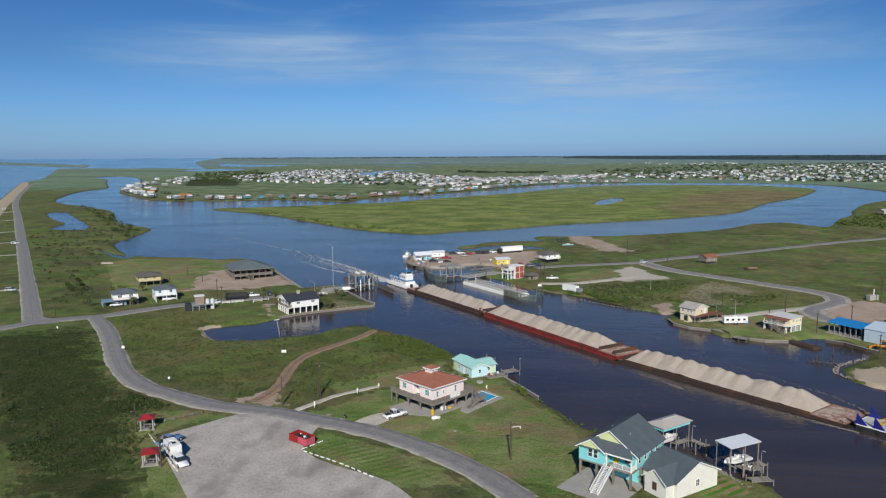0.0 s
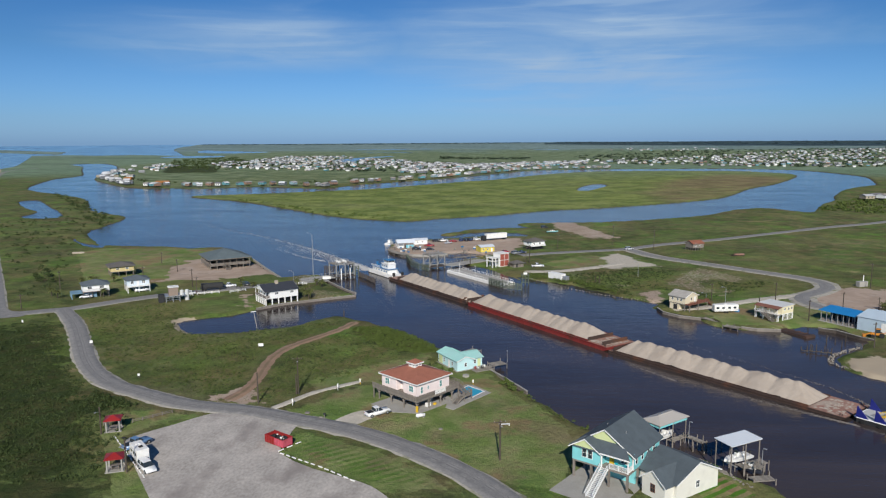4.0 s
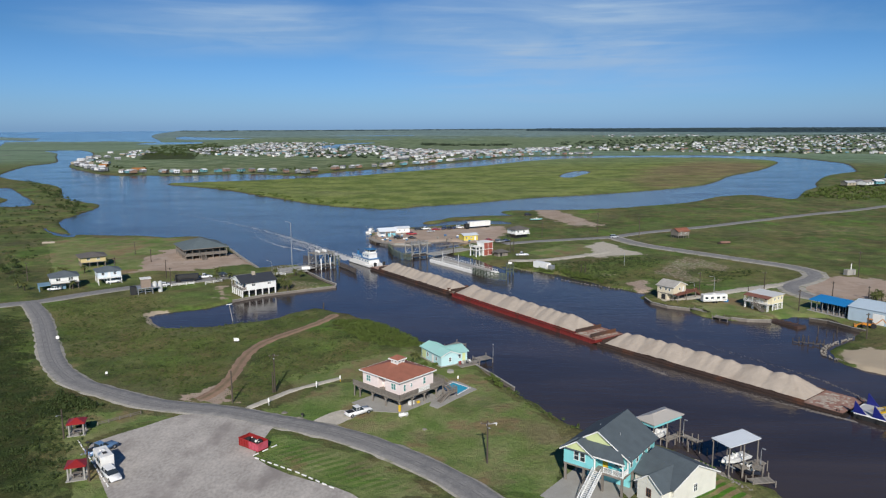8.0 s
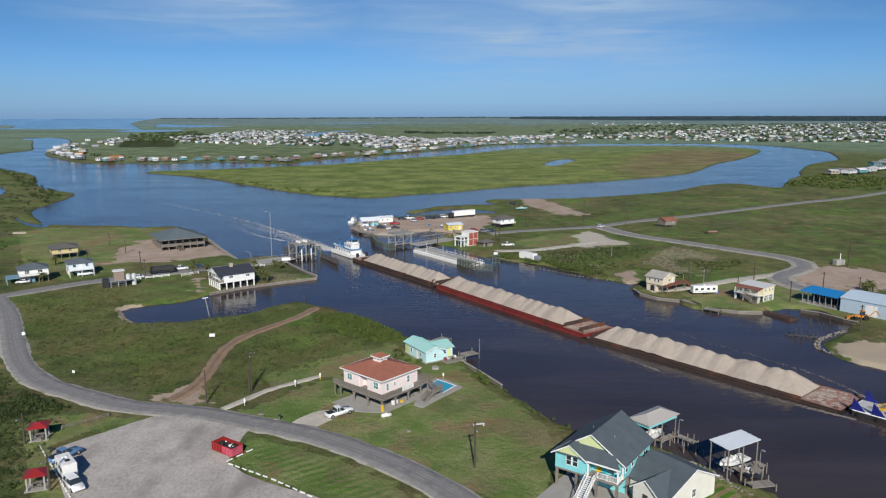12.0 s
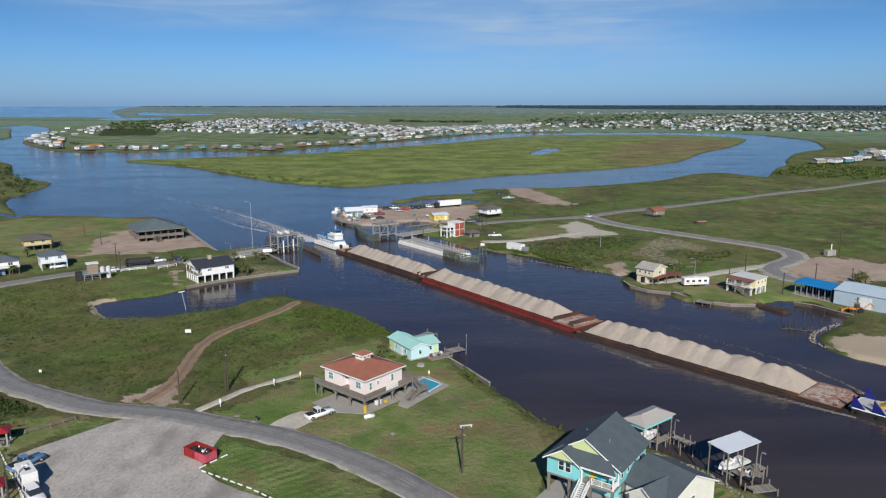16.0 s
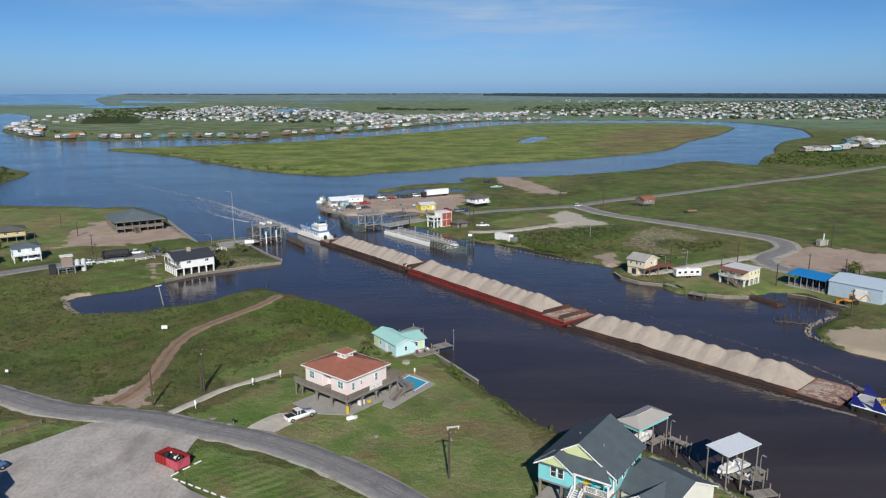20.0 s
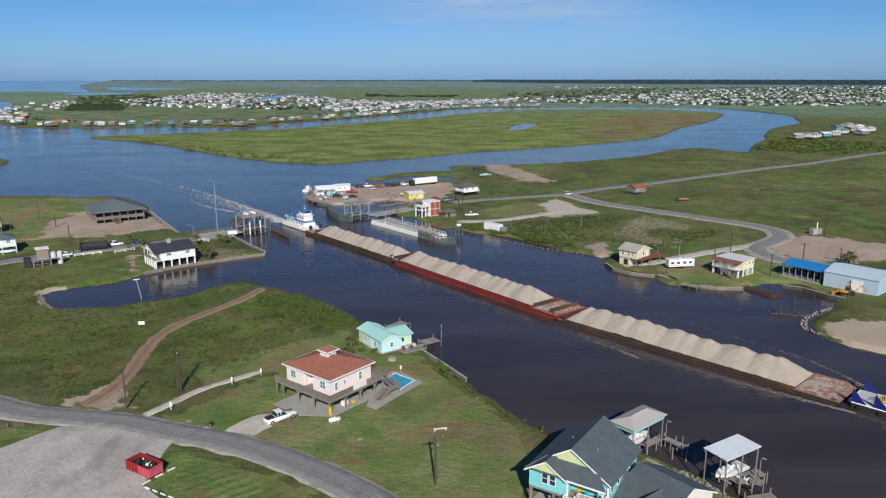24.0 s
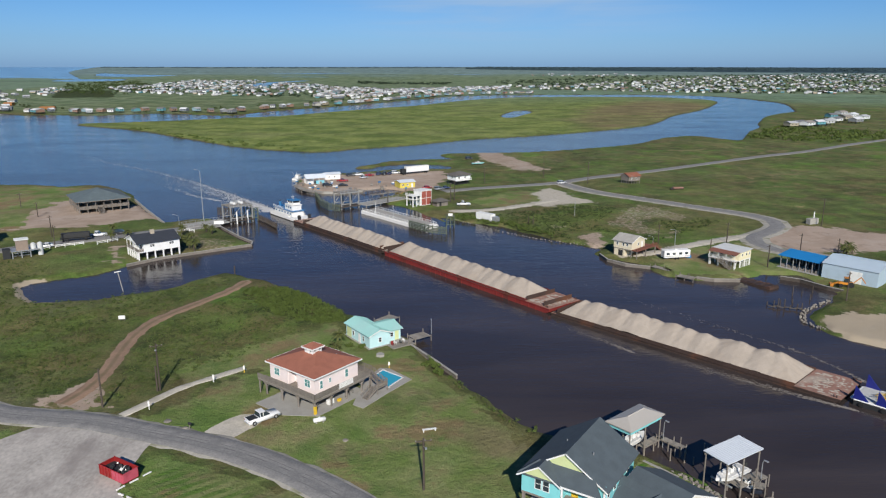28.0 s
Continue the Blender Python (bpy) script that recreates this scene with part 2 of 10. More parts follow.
LAGOONS = [[(-1214, 2842), (-1056, 2858), (-1028, 2668), (-1160, 2596), (-1240, 2690)], [(-1420, 3560), (-1290, 3480), (-1040, 3376), (-1010, 3300), (-1120, 3150), (-1300, 3220)], [(-700, 3720), (-420, 3800), (-260, 3760), (-480, 3690)], [(-560, 3210), (-380, 3240), (-300, 3200), (-470, 3170)], [(120, 3560), (360, 3600), (420, 3570), (260, 3530)]]
NORTH_SHORE = [(111.9, 158.7), (105.5, 163.6), (101.3, 167.7), (98.5, 172.8), (97.9, 179.3), (99.8, 184.5), (104.8, 188.8), (110.6, 193.8), (117.3, 201.9), (118.7, 209), (116, 218.7), (107.4, 219.3), (94.9, 214.8), (84.4, 214.8), (75.8, 220.4), (74.1, 232.1), (63.4, 241.7), (62.3, 246.7), (66.3, 253.3), (62.1, 257.3), (54.1, 263.7), (47.5, 275.3), (36, 289.9), (22.9, 299.3), (16.1, 305.4)]
NORTH_POINT = [(17.4, 296.2), (12.6, 304.7), (7.5, 316.1), (-0.3, 329.5), (-9.8, 338.6), (-14.7, 344.1), (-11.4, 352.5), (-2.8, 361.4), (-0.8, 369.1), (-8.2, 375.6), (-19.9, 374), (-29.3, 367.7), (-39.9, 366.1), (-48.5, 374.1), (-55.6, 391), (-57.6, 405.7), (-53.3, 423.5), (-41.9, 427.6), (-30.3, 431.8), (-18.6, 438.2), (-0.4, 447.2), (16.6, 444.8), (26, 447.1), (28.1, 456.4), (22.1, 463.7), (12.6, 468.7), (-0.4, 468.8), (-11.6, 461.4), (-19.2, 451.9), (-27.8, 449.6), (-30, 454.3), (-19.9, 468.9), (-10.4, 481.7), (9.8, 489.7), (30.2, 492.4)]
RIVER_NORTH = [(22.7, 516.9), (47.7, 523.9), (89.5, 528.6), (136.2, 550.4), (179.7, 580), (218, 625.7), (252.9, 640.2), (271.6, 603.1), (312.6, 674.6), (349.9, 728.8), (371.9, 777.9), (427.3, 873.8), (479.2, 936.1), (505.5, 958.7)]
FAR_BANK = [(519.6, 982.8), (595.9, 1157.8), (609.6, 1251.5), (610.5, 1386.6), (577.6, 1467.1), (492.5, 1520.2), (376.3, 1525.9), (258.3, 1525.6), (137, 1487.9), (76.8, 1436.2), (19.7, 1329.4), (-38.5, 1218.4), (-111.6, 1101.6), (-179.8, 1005.4), (-215.6, 923.8), (-298.3, 960.1), (-339.3, 949.8), (-389.5, 929), (-438.4, 941.5), (-462.5, 931.2), (-520, 978.9), (-607.1, 1088.6), (-662.9, 1170.1), (-726.9, 1305.7), (-792.4, 1475.7), (-958.8, 1814.2), (-1122.9, 2051.6)]
ISLAND = [(-337.9, 789.2), (-253.8, 717), (-179.2, 630.2), (-116.2, 561.9), (-60.4, 534.8), (-36.4, 553.9), (0, 574.4), (56.2, 620.2), (109.2, 647.4), (182.3, 695.8), (243, 750), (282.8, 813.2), (326.9, 897.1), (407.7, 1012.3), (498.9, 1179.2), (528, 1265.1), (514.1, 1331), (455.8, 1406.1), (239.9, 1415.9), (121.1, 1314), (65.5, 1223.8), (16.7, 1128.7), (-33.8, 1068.9), (-99.2, 977.8), (-154.4, 900.8), (-203.7, 872.2), (-261.1, 830.9)]
ISLAND_POND = [(113.9, 882.7), (122.2, 868.5), (142.7, 914.1), (162, 966.4), (160.8, 1006), (147.8, 997.6), (123.9, 933.4)]
LEFT_POND = [(-496.6, 722.7), (-490.5, 741.4), (-443.1, 682.8), (-360.4, 573.9), (-362.7, 553.1), (-390.7, 564.8), (-403.3, 607.7), (-445, 653.4)]
TOWN_POND = [(-425, 2110), (-392, 2130), (-425, 2470), (-352, 2740), (-395, 2755), (-500, 2440)]

water_polys = []
_river = (CANAL_SOUTH + POINT_LOT + RIVER_SOUTH + RIVER_LEFT + FAR_BANK[::-1] + RIVER_NORTH[::-1] + NORTH_POINT[::-1] + NORTH_SHORE[::-1] + [(160, 60), (89, 59.2)])
_river = np.array(_river)
SEA = np.array(SEA_SHORE + [(-300, 120), (-420, 40), (-4900, 40), (-4900, 4900)])


def soft_outline(pts, step):
    return spline(pts, step, True)


RIVER_LINE = soft_outline(_river, 12.0)
ISLAND_LINE = soft_outline(ISLAND, 12.0)
POND_LINES = [soft_outline(p, 8.0) for p in [ISLAND_POND, LEFT_POND, TOWN_POND] + LAGOONS]

# roads: centre lines and widths
BEACH_ROAD = [(-172.2, 220.6), (-192.3, 248.9), (-216.3, 282.3), (-306.6, 408.1), (-481.1, 651.2), (-674.4, 921.6), (-874.7, 1229), (-1046.3, 1510.7), (-1090.7, 1684.8)]
CROSS_ROAD = [(-182.2, 206.4), (-177.8, 215.6), (-168.9, 225.8), (-153.2, 234.5), (-142.4, 246.6), (-128.8, 258.9), (-110.4, 270.2), (-89.1, 282.6), (-70.1, 293)]
CURVE_ROAD = [(-155.9, 233.5), (-138.8, 212.1), (-123.5, 189.3), (-112.8, 173.1), (-103.7, 161.5), (-93.7, 152.2), (-82.3, 145.7), (-69.6, 139.5)]
CURVE_ROAD += [(-52.4, 135.7), (-42.2, 131.7), (-32.5, 127.9), (-23.2, 123.2), (-14.2, 116.9), (-6, 109.8), (0.5, 102.8), (6.2, 94.9)]
EAST_ROAD = [(19, 364.3), (34.1, 371.5), (55.7, 379), (79.9, 387.6), (100.7, 403.9), (139.6, 426.1), (185.6, 457.3), (238.1, 492.5), (283.3, 519.1), (347.4, 566.2), (420.4, 614.3), (559.7, 706.7)]
LOOP_ROAD = [(81, 385.4), (90.3, 361.1), (111, 336.3), (129.2, 315.1), (140.7, 301.4), (144.4, 290), (141.7, 281), (132.4, 271), (124.6, 264.5)]
LOOP_ROAD += [(121.3, 254.9), (122.6, 246.3), (127.1, 240.4), (134.7, 234.8), (147.5, 226.5)]
ROADS = [(spline(BEACH_ROAD, 8), 6.2), (spline(CROSS_ROAD, 6), 6.2), (spline(CURVE_ROAD, 2), 5.6), (spline(EAST_ROAD, 8), 6.2), (spline(LOOP_ROAD, 5), 5.6)]
DIRT_TRACK = spline([(-43.4, 218.2), (-44.8, 213.5), (-47.2, 207.2), (-51.2, 200), (-55, 193.3), (-58.2, 186.4), (-59.6, 178.8), (-59.6, 172), (-59.1, 166.2), (-58.2, 157), (-58.6, 148.6), (-60.4, 142.6)], 1.0)
SHELL_TRACK = spline([(-48, 137.6), (-45.2, 141.9), (-41, 148.4), (-35.9, 153), (-31, 157.2)], 1.2)
PARKING = [(-73.3, 119.4), (-70.3, 123.4), (-66.6, 127.4), (-63.9, 130.9), (-61.2, 133.8), (-50.5, 133.2), (-39.3, 129.2), (-39.9, 125.8), (-40, 116.9), (-39.7, 114), (-35.9, 110.4), (-31.4, 107.3), (-25.2, 104.2), (-19.3, 100.9)] + [(-12.5, 92.5), (-1, 73.9), (-42.5, 73.2), (-52.2, 87.8)] + [(-70.3, 113.3)]
RUTS_PATH = spline([(21.9, 316), (28.5, 316), (37.6, 318.4), (49.7, 325.2), (60.2, 333), (68.6, 340.1)], 4)
GRAVEL_YARD = [(58, 356.2), (65.8, 367.7), (72.5, 373.4), (78.1, 362.8), (79.6, 347.3), (85.8, 340.7), (85.3, 331.1), (71.9, 327.6), (59.5, 322.6), (57.5, 333.3), (62.6, 343.8)]
ACCESS_PATH = spline([(132.4, 271), (114.7, 262.3), (96.7, 253.2), (80.6, 243.9), (71.2, 242.2)], 4)
PINK_DIRT = [(134.9, 273.9), (148.6, 283.8), (160.1, 279.9), (168.3, 271.1), (176.7, 264), (164.2, 244.5), (145.9, 240), (128.6, 244.1), (123.2, 251.3), (124.8, 261.5)]
HOUSE_DRIVE = [(-32.1, 130.7), (-27.3, 137), (-23, 135.1), (-25.5, 130.7), (-28.3, 128.2)]
BARE_PATCH = [(75.3, 286.9), (83.7, 300.8), (94.3, 323.4), (103.6, 330.1), (111.4, 316.1), (115.9, 299.9), (109.9, 291.5), (101.7, 296.3), (94.1, 288.8), (97, 276.5), (94.4, 265.8), (85.5, 270.4), (80.2, 282.4)]
DRY_SPOTS = [[(53.3, 285.3), (58.4, 287.7), (62.5, 283.3), (55.6, 278.3)], [(98, 276.4), (105.7, 278.9), (99.6, 267.3), (92.9, 264.2)], [(-78.4, 281.3), (-69.1, 275.7), (-54.1, 258.5), (-66.2, 252.3), (-72.8, 257)]]
MUD_PATCH = [(60.5, 269.5), (67.7, 276), (75.4, 269.7), (70.6, 255.7), (64.3, 253.9), (60.5, 260.8)]
SAND_POINT = [(98.9, 179), (107.7, 184.5), (121.9, 183.2), (121.9, 161.8), (103.4, 162), (98.4, 170.2)]
PAVILION_YARD = [(-143.4, 288), (-152.6, 323.2), (-151.9, 345.8), (-142.8, 350.6), (-119.1, 330.4), (-113.7, 337.9), (-95.9, 309.7), (-108.4, 299.7), (-124.1, 291.4)]
SHELL_YARD = [(41.6, 553.6), (61.6, 538.7), (79.2, 466.5), (85.5, 432.6), (66.5, 430.6), (50.5, 472.8)]
POINT_BARE = [(-71.8, 267.8), (-68.2, 275.6), (-63.8, 273.5), (-54.2, 260.1), (-55.6, 251.3), (-64.7, 243.2)]
POINT_DRIVE = [(-97.0, 258.9), (-93.9, 260.6), (-87.6, 243.5), (-86.2, 234.3), (-89.2, 237.3)]
FISH_LOT = [(-54.4, 388.8), (-51.5, 409.2), (-40.9, 417.2), (-18.1, 425.3), (-0.4, 431.7), (23.7, 433.8), (25.2, 408.9), (15.6, 381.5), (7.2, 360.6), (-0.8, 370), (-19.8, 373.3), (-29.2, 366.9), (-39.8, 365.4), (-48.4, 373.4)]
LAWNS = [[(-82.8, 123.9), (-86.2, 132.5), (-76.2, 136.6), (-64.1, 133.2), (-70.5, 125.6), (-74.1, 120.2), (-56.3, 97.3), (-42.2, 71.1), (-48, 71), (-66.1, 97.1)],
         [(-50.5, 133.2), (-42.1, 139.3), (-30.4, 154.4), (-11.5, 166.2), (0.8, 166.2), (8.3, 151.7), (14, 139.3), (19.2, 130.8), (20.6, 118.9), (15.2, 100.6), (6.6, 100.9), (-6.1, 111.7), (-23.5, 125), (-37.7, 131.2)],
         [(-39.7, 125), (-32.4, 122.7), (-17.9, 114.8), (-7.6, 105.5), (-3.7, 99.3), (-19.1, 99.3), (-25.2, 104.2), (-35.9, 110.4), (-39.5, 115.2)],
         [(-166.4, 265.1), (-135.7, 291.4), (-152.6, 323.2), (-142.2, 371.5), (-145.7, 381), (-184.6, 386.9), (-221.3, 386.9), (-230.4, 371.5)],
         [(28.4, 337.9), (50.8, 364.8), (64.9, 362.8), (70.7, 348.2), (56.1, 326.5), (34.8, 322.5)],
         [(79.8, 241.4), (102.8, 253.2), (122.8, 256.9), (126.2, 239.2), (129.3, 223.9), (117.1, 207.8), (104.4, 216.9), (78.9, 218.8)],
         [(-45.7, 156.8), (-31.4, 171.1), (-14.1, 183.7), (-8.7, 166.2), (-30.6, 155.1), (-41, 148.4)], [(36.5, 120.5), (40.8, 116.4), (43.4, 111.2), (46.6, 105), (50, 100), (38, 98), (34, 112.7)]]
DARK_SHRUB = [[(-42.2, 204.9), (-31.6, 212.2), (-14.4, 188.6), (-19.8, 181.3), (-33.6, 183.7)], [(-183.8, 199.4), (-146.4, 214), (-130.8, 195.2), (-114.5, 170.5), (-97.8, 150.5), (-88.7, 144.8), (-88.1, 135.6), (-81, 120), (-66.1, 97.1), (-48.4, 71), (-71.2, 70.6)], [(-822.7, 1806.7), (-687.7, 1799.2), (-535.3, 1412.4), (-646.1, 1392.7)]]
FAR_WOODS = [(430, 4400), (717, 4200), (1207, 3936), (2073, 3424), (3600, 2600), (4500, 2300), (4400, 2900), (3500, 3700), (2400, 4400), (1000, 4960), (500, 4960)]
BEACH = [(-280.2, 323.2), (-389.1, 484.6), (-484.1, 623.5), (-625.7, 838.6), (-920, 1301.6), (-1131.9, 1614.1), (-1176.1, 1645.8), (-948.2, 1292.1), (-776.1, 1030.3), (-661.6, 856), (-579.9, 731.7), (-396.2, 461.5)]

# ---------------------------------------------------------------- one ground sheet out to the horizon


def rise(r):
    """The far land and sea lift a little, so that the sheet ends at the true horizon."""
    return 44.0 * np.clip((r - 2400) / 2500, 0, 1) ** 1.5


def polar_sheet(name, az, rad):
    A, R = np.meshgrid(az, rad)
    P = np.stack([np.sin(A) * R, np.cos(A) * R], -1).reshape(-1, 2)
    na, nr = len(az), len(rad)
    i = np.arange(nr - 1)[:, None] * na + np.arange(na - 1)[None]
    quads = np.stack([i, i + 1, i + na + 1, i + na], -1).reshape(-1, 4)[:, ::-1]
    return P, R.ravel(), quads


def sheet_mesh(name, P, Z, quads):
    me = bpy.data.meshes.new(name)
    me.vertices.add(len(P))
    me.vertices.foreach_set("co", np.column_stack([P, Z]).astype(np.float32).ravel())
    me.loops.add(quads.size)
    me.loops.foreach_set("vertex_index", quads.ravel().astype(np.int32))
    me.polygons.add(len(quads))
    me.polygons.foreach_set("loop_start", np.arange(0, quads.size, 4, dtype=np.int32))
    me.update()
    me.validate()
    me.shade_smooth()
    return me


def wet_depth(P):
    """How far points lie within the water (negative on land)."""
    w = wobble(P, 26, 3) * 1.0 + wobble(P, 9, 4) * 0.5
    wet = depth_in(P, RIVER_LINE)
    wet = np.maximum(wet, np.minimum(depth_in(P, SEA), -depth_in(P, HEADLAND)))
    wet = np.minimum(wet, -depth_in(P, ISLAND_LINE))
    for q in POND_LINES:
        wet = np.maximum(wet, depth_in(P, q))
    quay = dist_line(P, np.array(POINT_LOT, float), False, 12.0)
    return wet + w * np.clip(quay / 8.0, 0, 1)


def ground_z(P, wet, R):
    built = np.full(len(P), 60.0)
    for line, wd in ROADS:
        built = np.minimum(built, dist_line(P, line, False, 40) - wd / 2)
    for line in (DIRT_TRACK, SHELL_TRACK, RUTS_PATH, ACCESS_PATH):
        built = np.minimum(built, dist_line(P, line, False, 40) - 2.0)
    for poly in LAWNS + [PARKING, PINK_DIRT, PAVILION_YARD, FISH_LOT]:
        built = np.minimum(built, -depth_in(P, poly, 40))
    wild = sstep(built, 2, 22) * sstep(-wet, 3, 15)
    z = -2.3 + 2.3 * sstep(-wet, -3.2, 3.6)
    return z + wild * (0.22 * wobble(P, 34, 8) + 0.12 * wobble(P, 11, 9)) * np.clip(1.4 - R / 900, 0, 1), built


_az = np.radians(np.concatenate([np.linspace(-180, -56, 63)[:-1], np.arange(-56, 48, 0.17), np.linspace(48, 180, 65)]))
_rad = np.concatenate([[0.02, 4, 20, 45], 62 * np.exp(np.arange(0, 388) * 0.0052), 470 * np.exp(np.arange(0, 300) * 0.009)])
_rad = np.append(_rad[_rad < 4880], 4900)
P, R, quads = polar_sheet("ground", _az, _rad)
wet = wet_depth(P)
Z, built = ground_z(P, wet, R)
Z = Z + rise(R)
ground_me = sheet_mesh("ground", P, Z, quads)

# surface kinds over the plan: what grows or lies where, plus painted distance haze
lawn = np.zeros(len(P))
for q in LAWNS:
    lawn = np.maximum(lawn, sstep(depth_in(P, q, 30) + 0.8 * wobble(P, 7, 21), -1.0, 1.5))
shrub = np.zeros(len(P))
for q in DARK_SHRUB:
    shrub = np.maximum(shrub, sstep(depth_in(P, q, 40) + 5.0 * wobble(P, 16, 22) + 2.0 * wobble(P, 5, 20), -6, 12))
pale = np.zeros(len(P))
for line, wd in ((RUTS_PATH, 6.0), (ACCESS_PATH, 5.5)):
    pale = np.maximum(pale, 0.62 * sstep(wd / 2 - dist_line(P, line, False, 20) + 0.6 * wobble(P, 6, 23), -0.8, 0.8))
for q in (GRAVEL_YARD,):
    pale = np.maximum(pale, 0.66 * sstep(depth_in(P, q, 20) + 1.6 * wobble(P, 9, 24), -3.5, 3.0))
earth = 0.60 * sstep(0.9 - dist_line(P, DIRT_TRACK, False, 20) + 0.8 * wobble(P, 6, 26), -1.2, 1.2)
earth = np.maximum(earth, sstep(depth_in(P, [(-67, 144.2), (-62.5, 146.5), (-60, 151), (-56.8, 150), (-54.5, 144), (-51.5, 140.6), (-57, 140.4)], 20) + wobble(P, 4, 27), -1.5, 1.5))
for q, k in ((PINK_DIRT, 1.0), (BARE_PATCH, 0.47), (MUD_PATCH, 0.6), (DRY_SPOTS[0], 0.55), (DRY_SPOTS[1], 0.55), (DRY_SPOTS[2], 0.46), (PAVILION_YARD, 1.0), (SHELL_YARD, 0.6), (FISH_LOT, 1.0), (POINT_BARE, 0.44), (POINT_DRIVE, 0.7)):
    earth = np.maximum(earth, k * sstep(depth_in(P, q, 25) + 2.2 * wobble(P, 13, 28) + 1.2 * wobble(P, 5, 29), -3, 3))
beach = np.maximum(np.maximum(sstep(depth_in(P, BEACH, 40), -4, 4), 0.8 * sstep(depth_in(P, SAND_POINT, 20) + 1.5 * wobble(P, 8, 24), -1.5, 1.5)), sstep(wet, -4.2, -1.2) * sstep(dist_line(P, np.array([(-105.2, 217.4), (-102.9, 209.7), (-98.1, 203.8), (-93, 200.3)], float), False, 30), 10, 4))
island = sstep(depth_in(P, ISLAND_LINE), 0, 6)
far_town = sstep(depth_in(P, [(-649.7, 1127), (-377.9, 894.1), (-232.3, 984.7), (-77.8, 1196), (71.3, 1648.9), (302.4, 1813.9), (667.7, 1583.2), (1026.8, 1450.2), (2369, 2754), (1485.8, 6119.6), (-1173.6, 3973.6), (-972.3, 1842)], 60), -10, 30)
# painted haze on the marsh sets in with distance from the origin
hazy_marsh = sstep(R + 150 * wobble(P, 400, 33), 1150, 1700)
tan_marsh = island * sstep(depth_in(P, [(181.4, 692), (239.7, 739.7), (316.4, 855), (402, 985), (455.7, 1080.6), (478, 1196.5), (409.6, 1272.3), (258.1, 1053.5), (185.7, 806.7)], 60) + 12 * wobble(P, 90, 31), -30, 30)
# shore band widens with distance so it still shows in the camera's view
for nm, (r, g, b) in (("kinds", (lawn, pale, earth)), ("kinds_b", (shrub, beach, tan_marsh)), ("kinds_c", (island, far_town, sstep(wet, -1.3 - np.clip(R - 180, 0, 1400) * 0.0065, 0.5))), ("kinds_e", (sstep(depth_in(P, FAR_WOODS, 60) + 14 * wobble(P, 300, 34), -20, 20), sstep(R + 220 * wobble(P, 500, 35), 2900, 3900), np.zeros(len(P)))), ("kinds_d", (hazy_marsh, np.clip(np.maximum(np.maximum(pale, earth), beach), 0, 1), np.maximum(sstep(depth_in(P, LAWNS[2], 20), 0, 5), 1.6 * sstep(depth_in(P, LAWNS[-1], 20), -1, 1))))):
    at = ground_me.attributes.new(nm, 'FLOAT_COLOR', 'POINT')
    at.data.foreach_set("color", np.column_stack([r, g, b, np.ones(len(P))]).astype(np.float32).ravel())


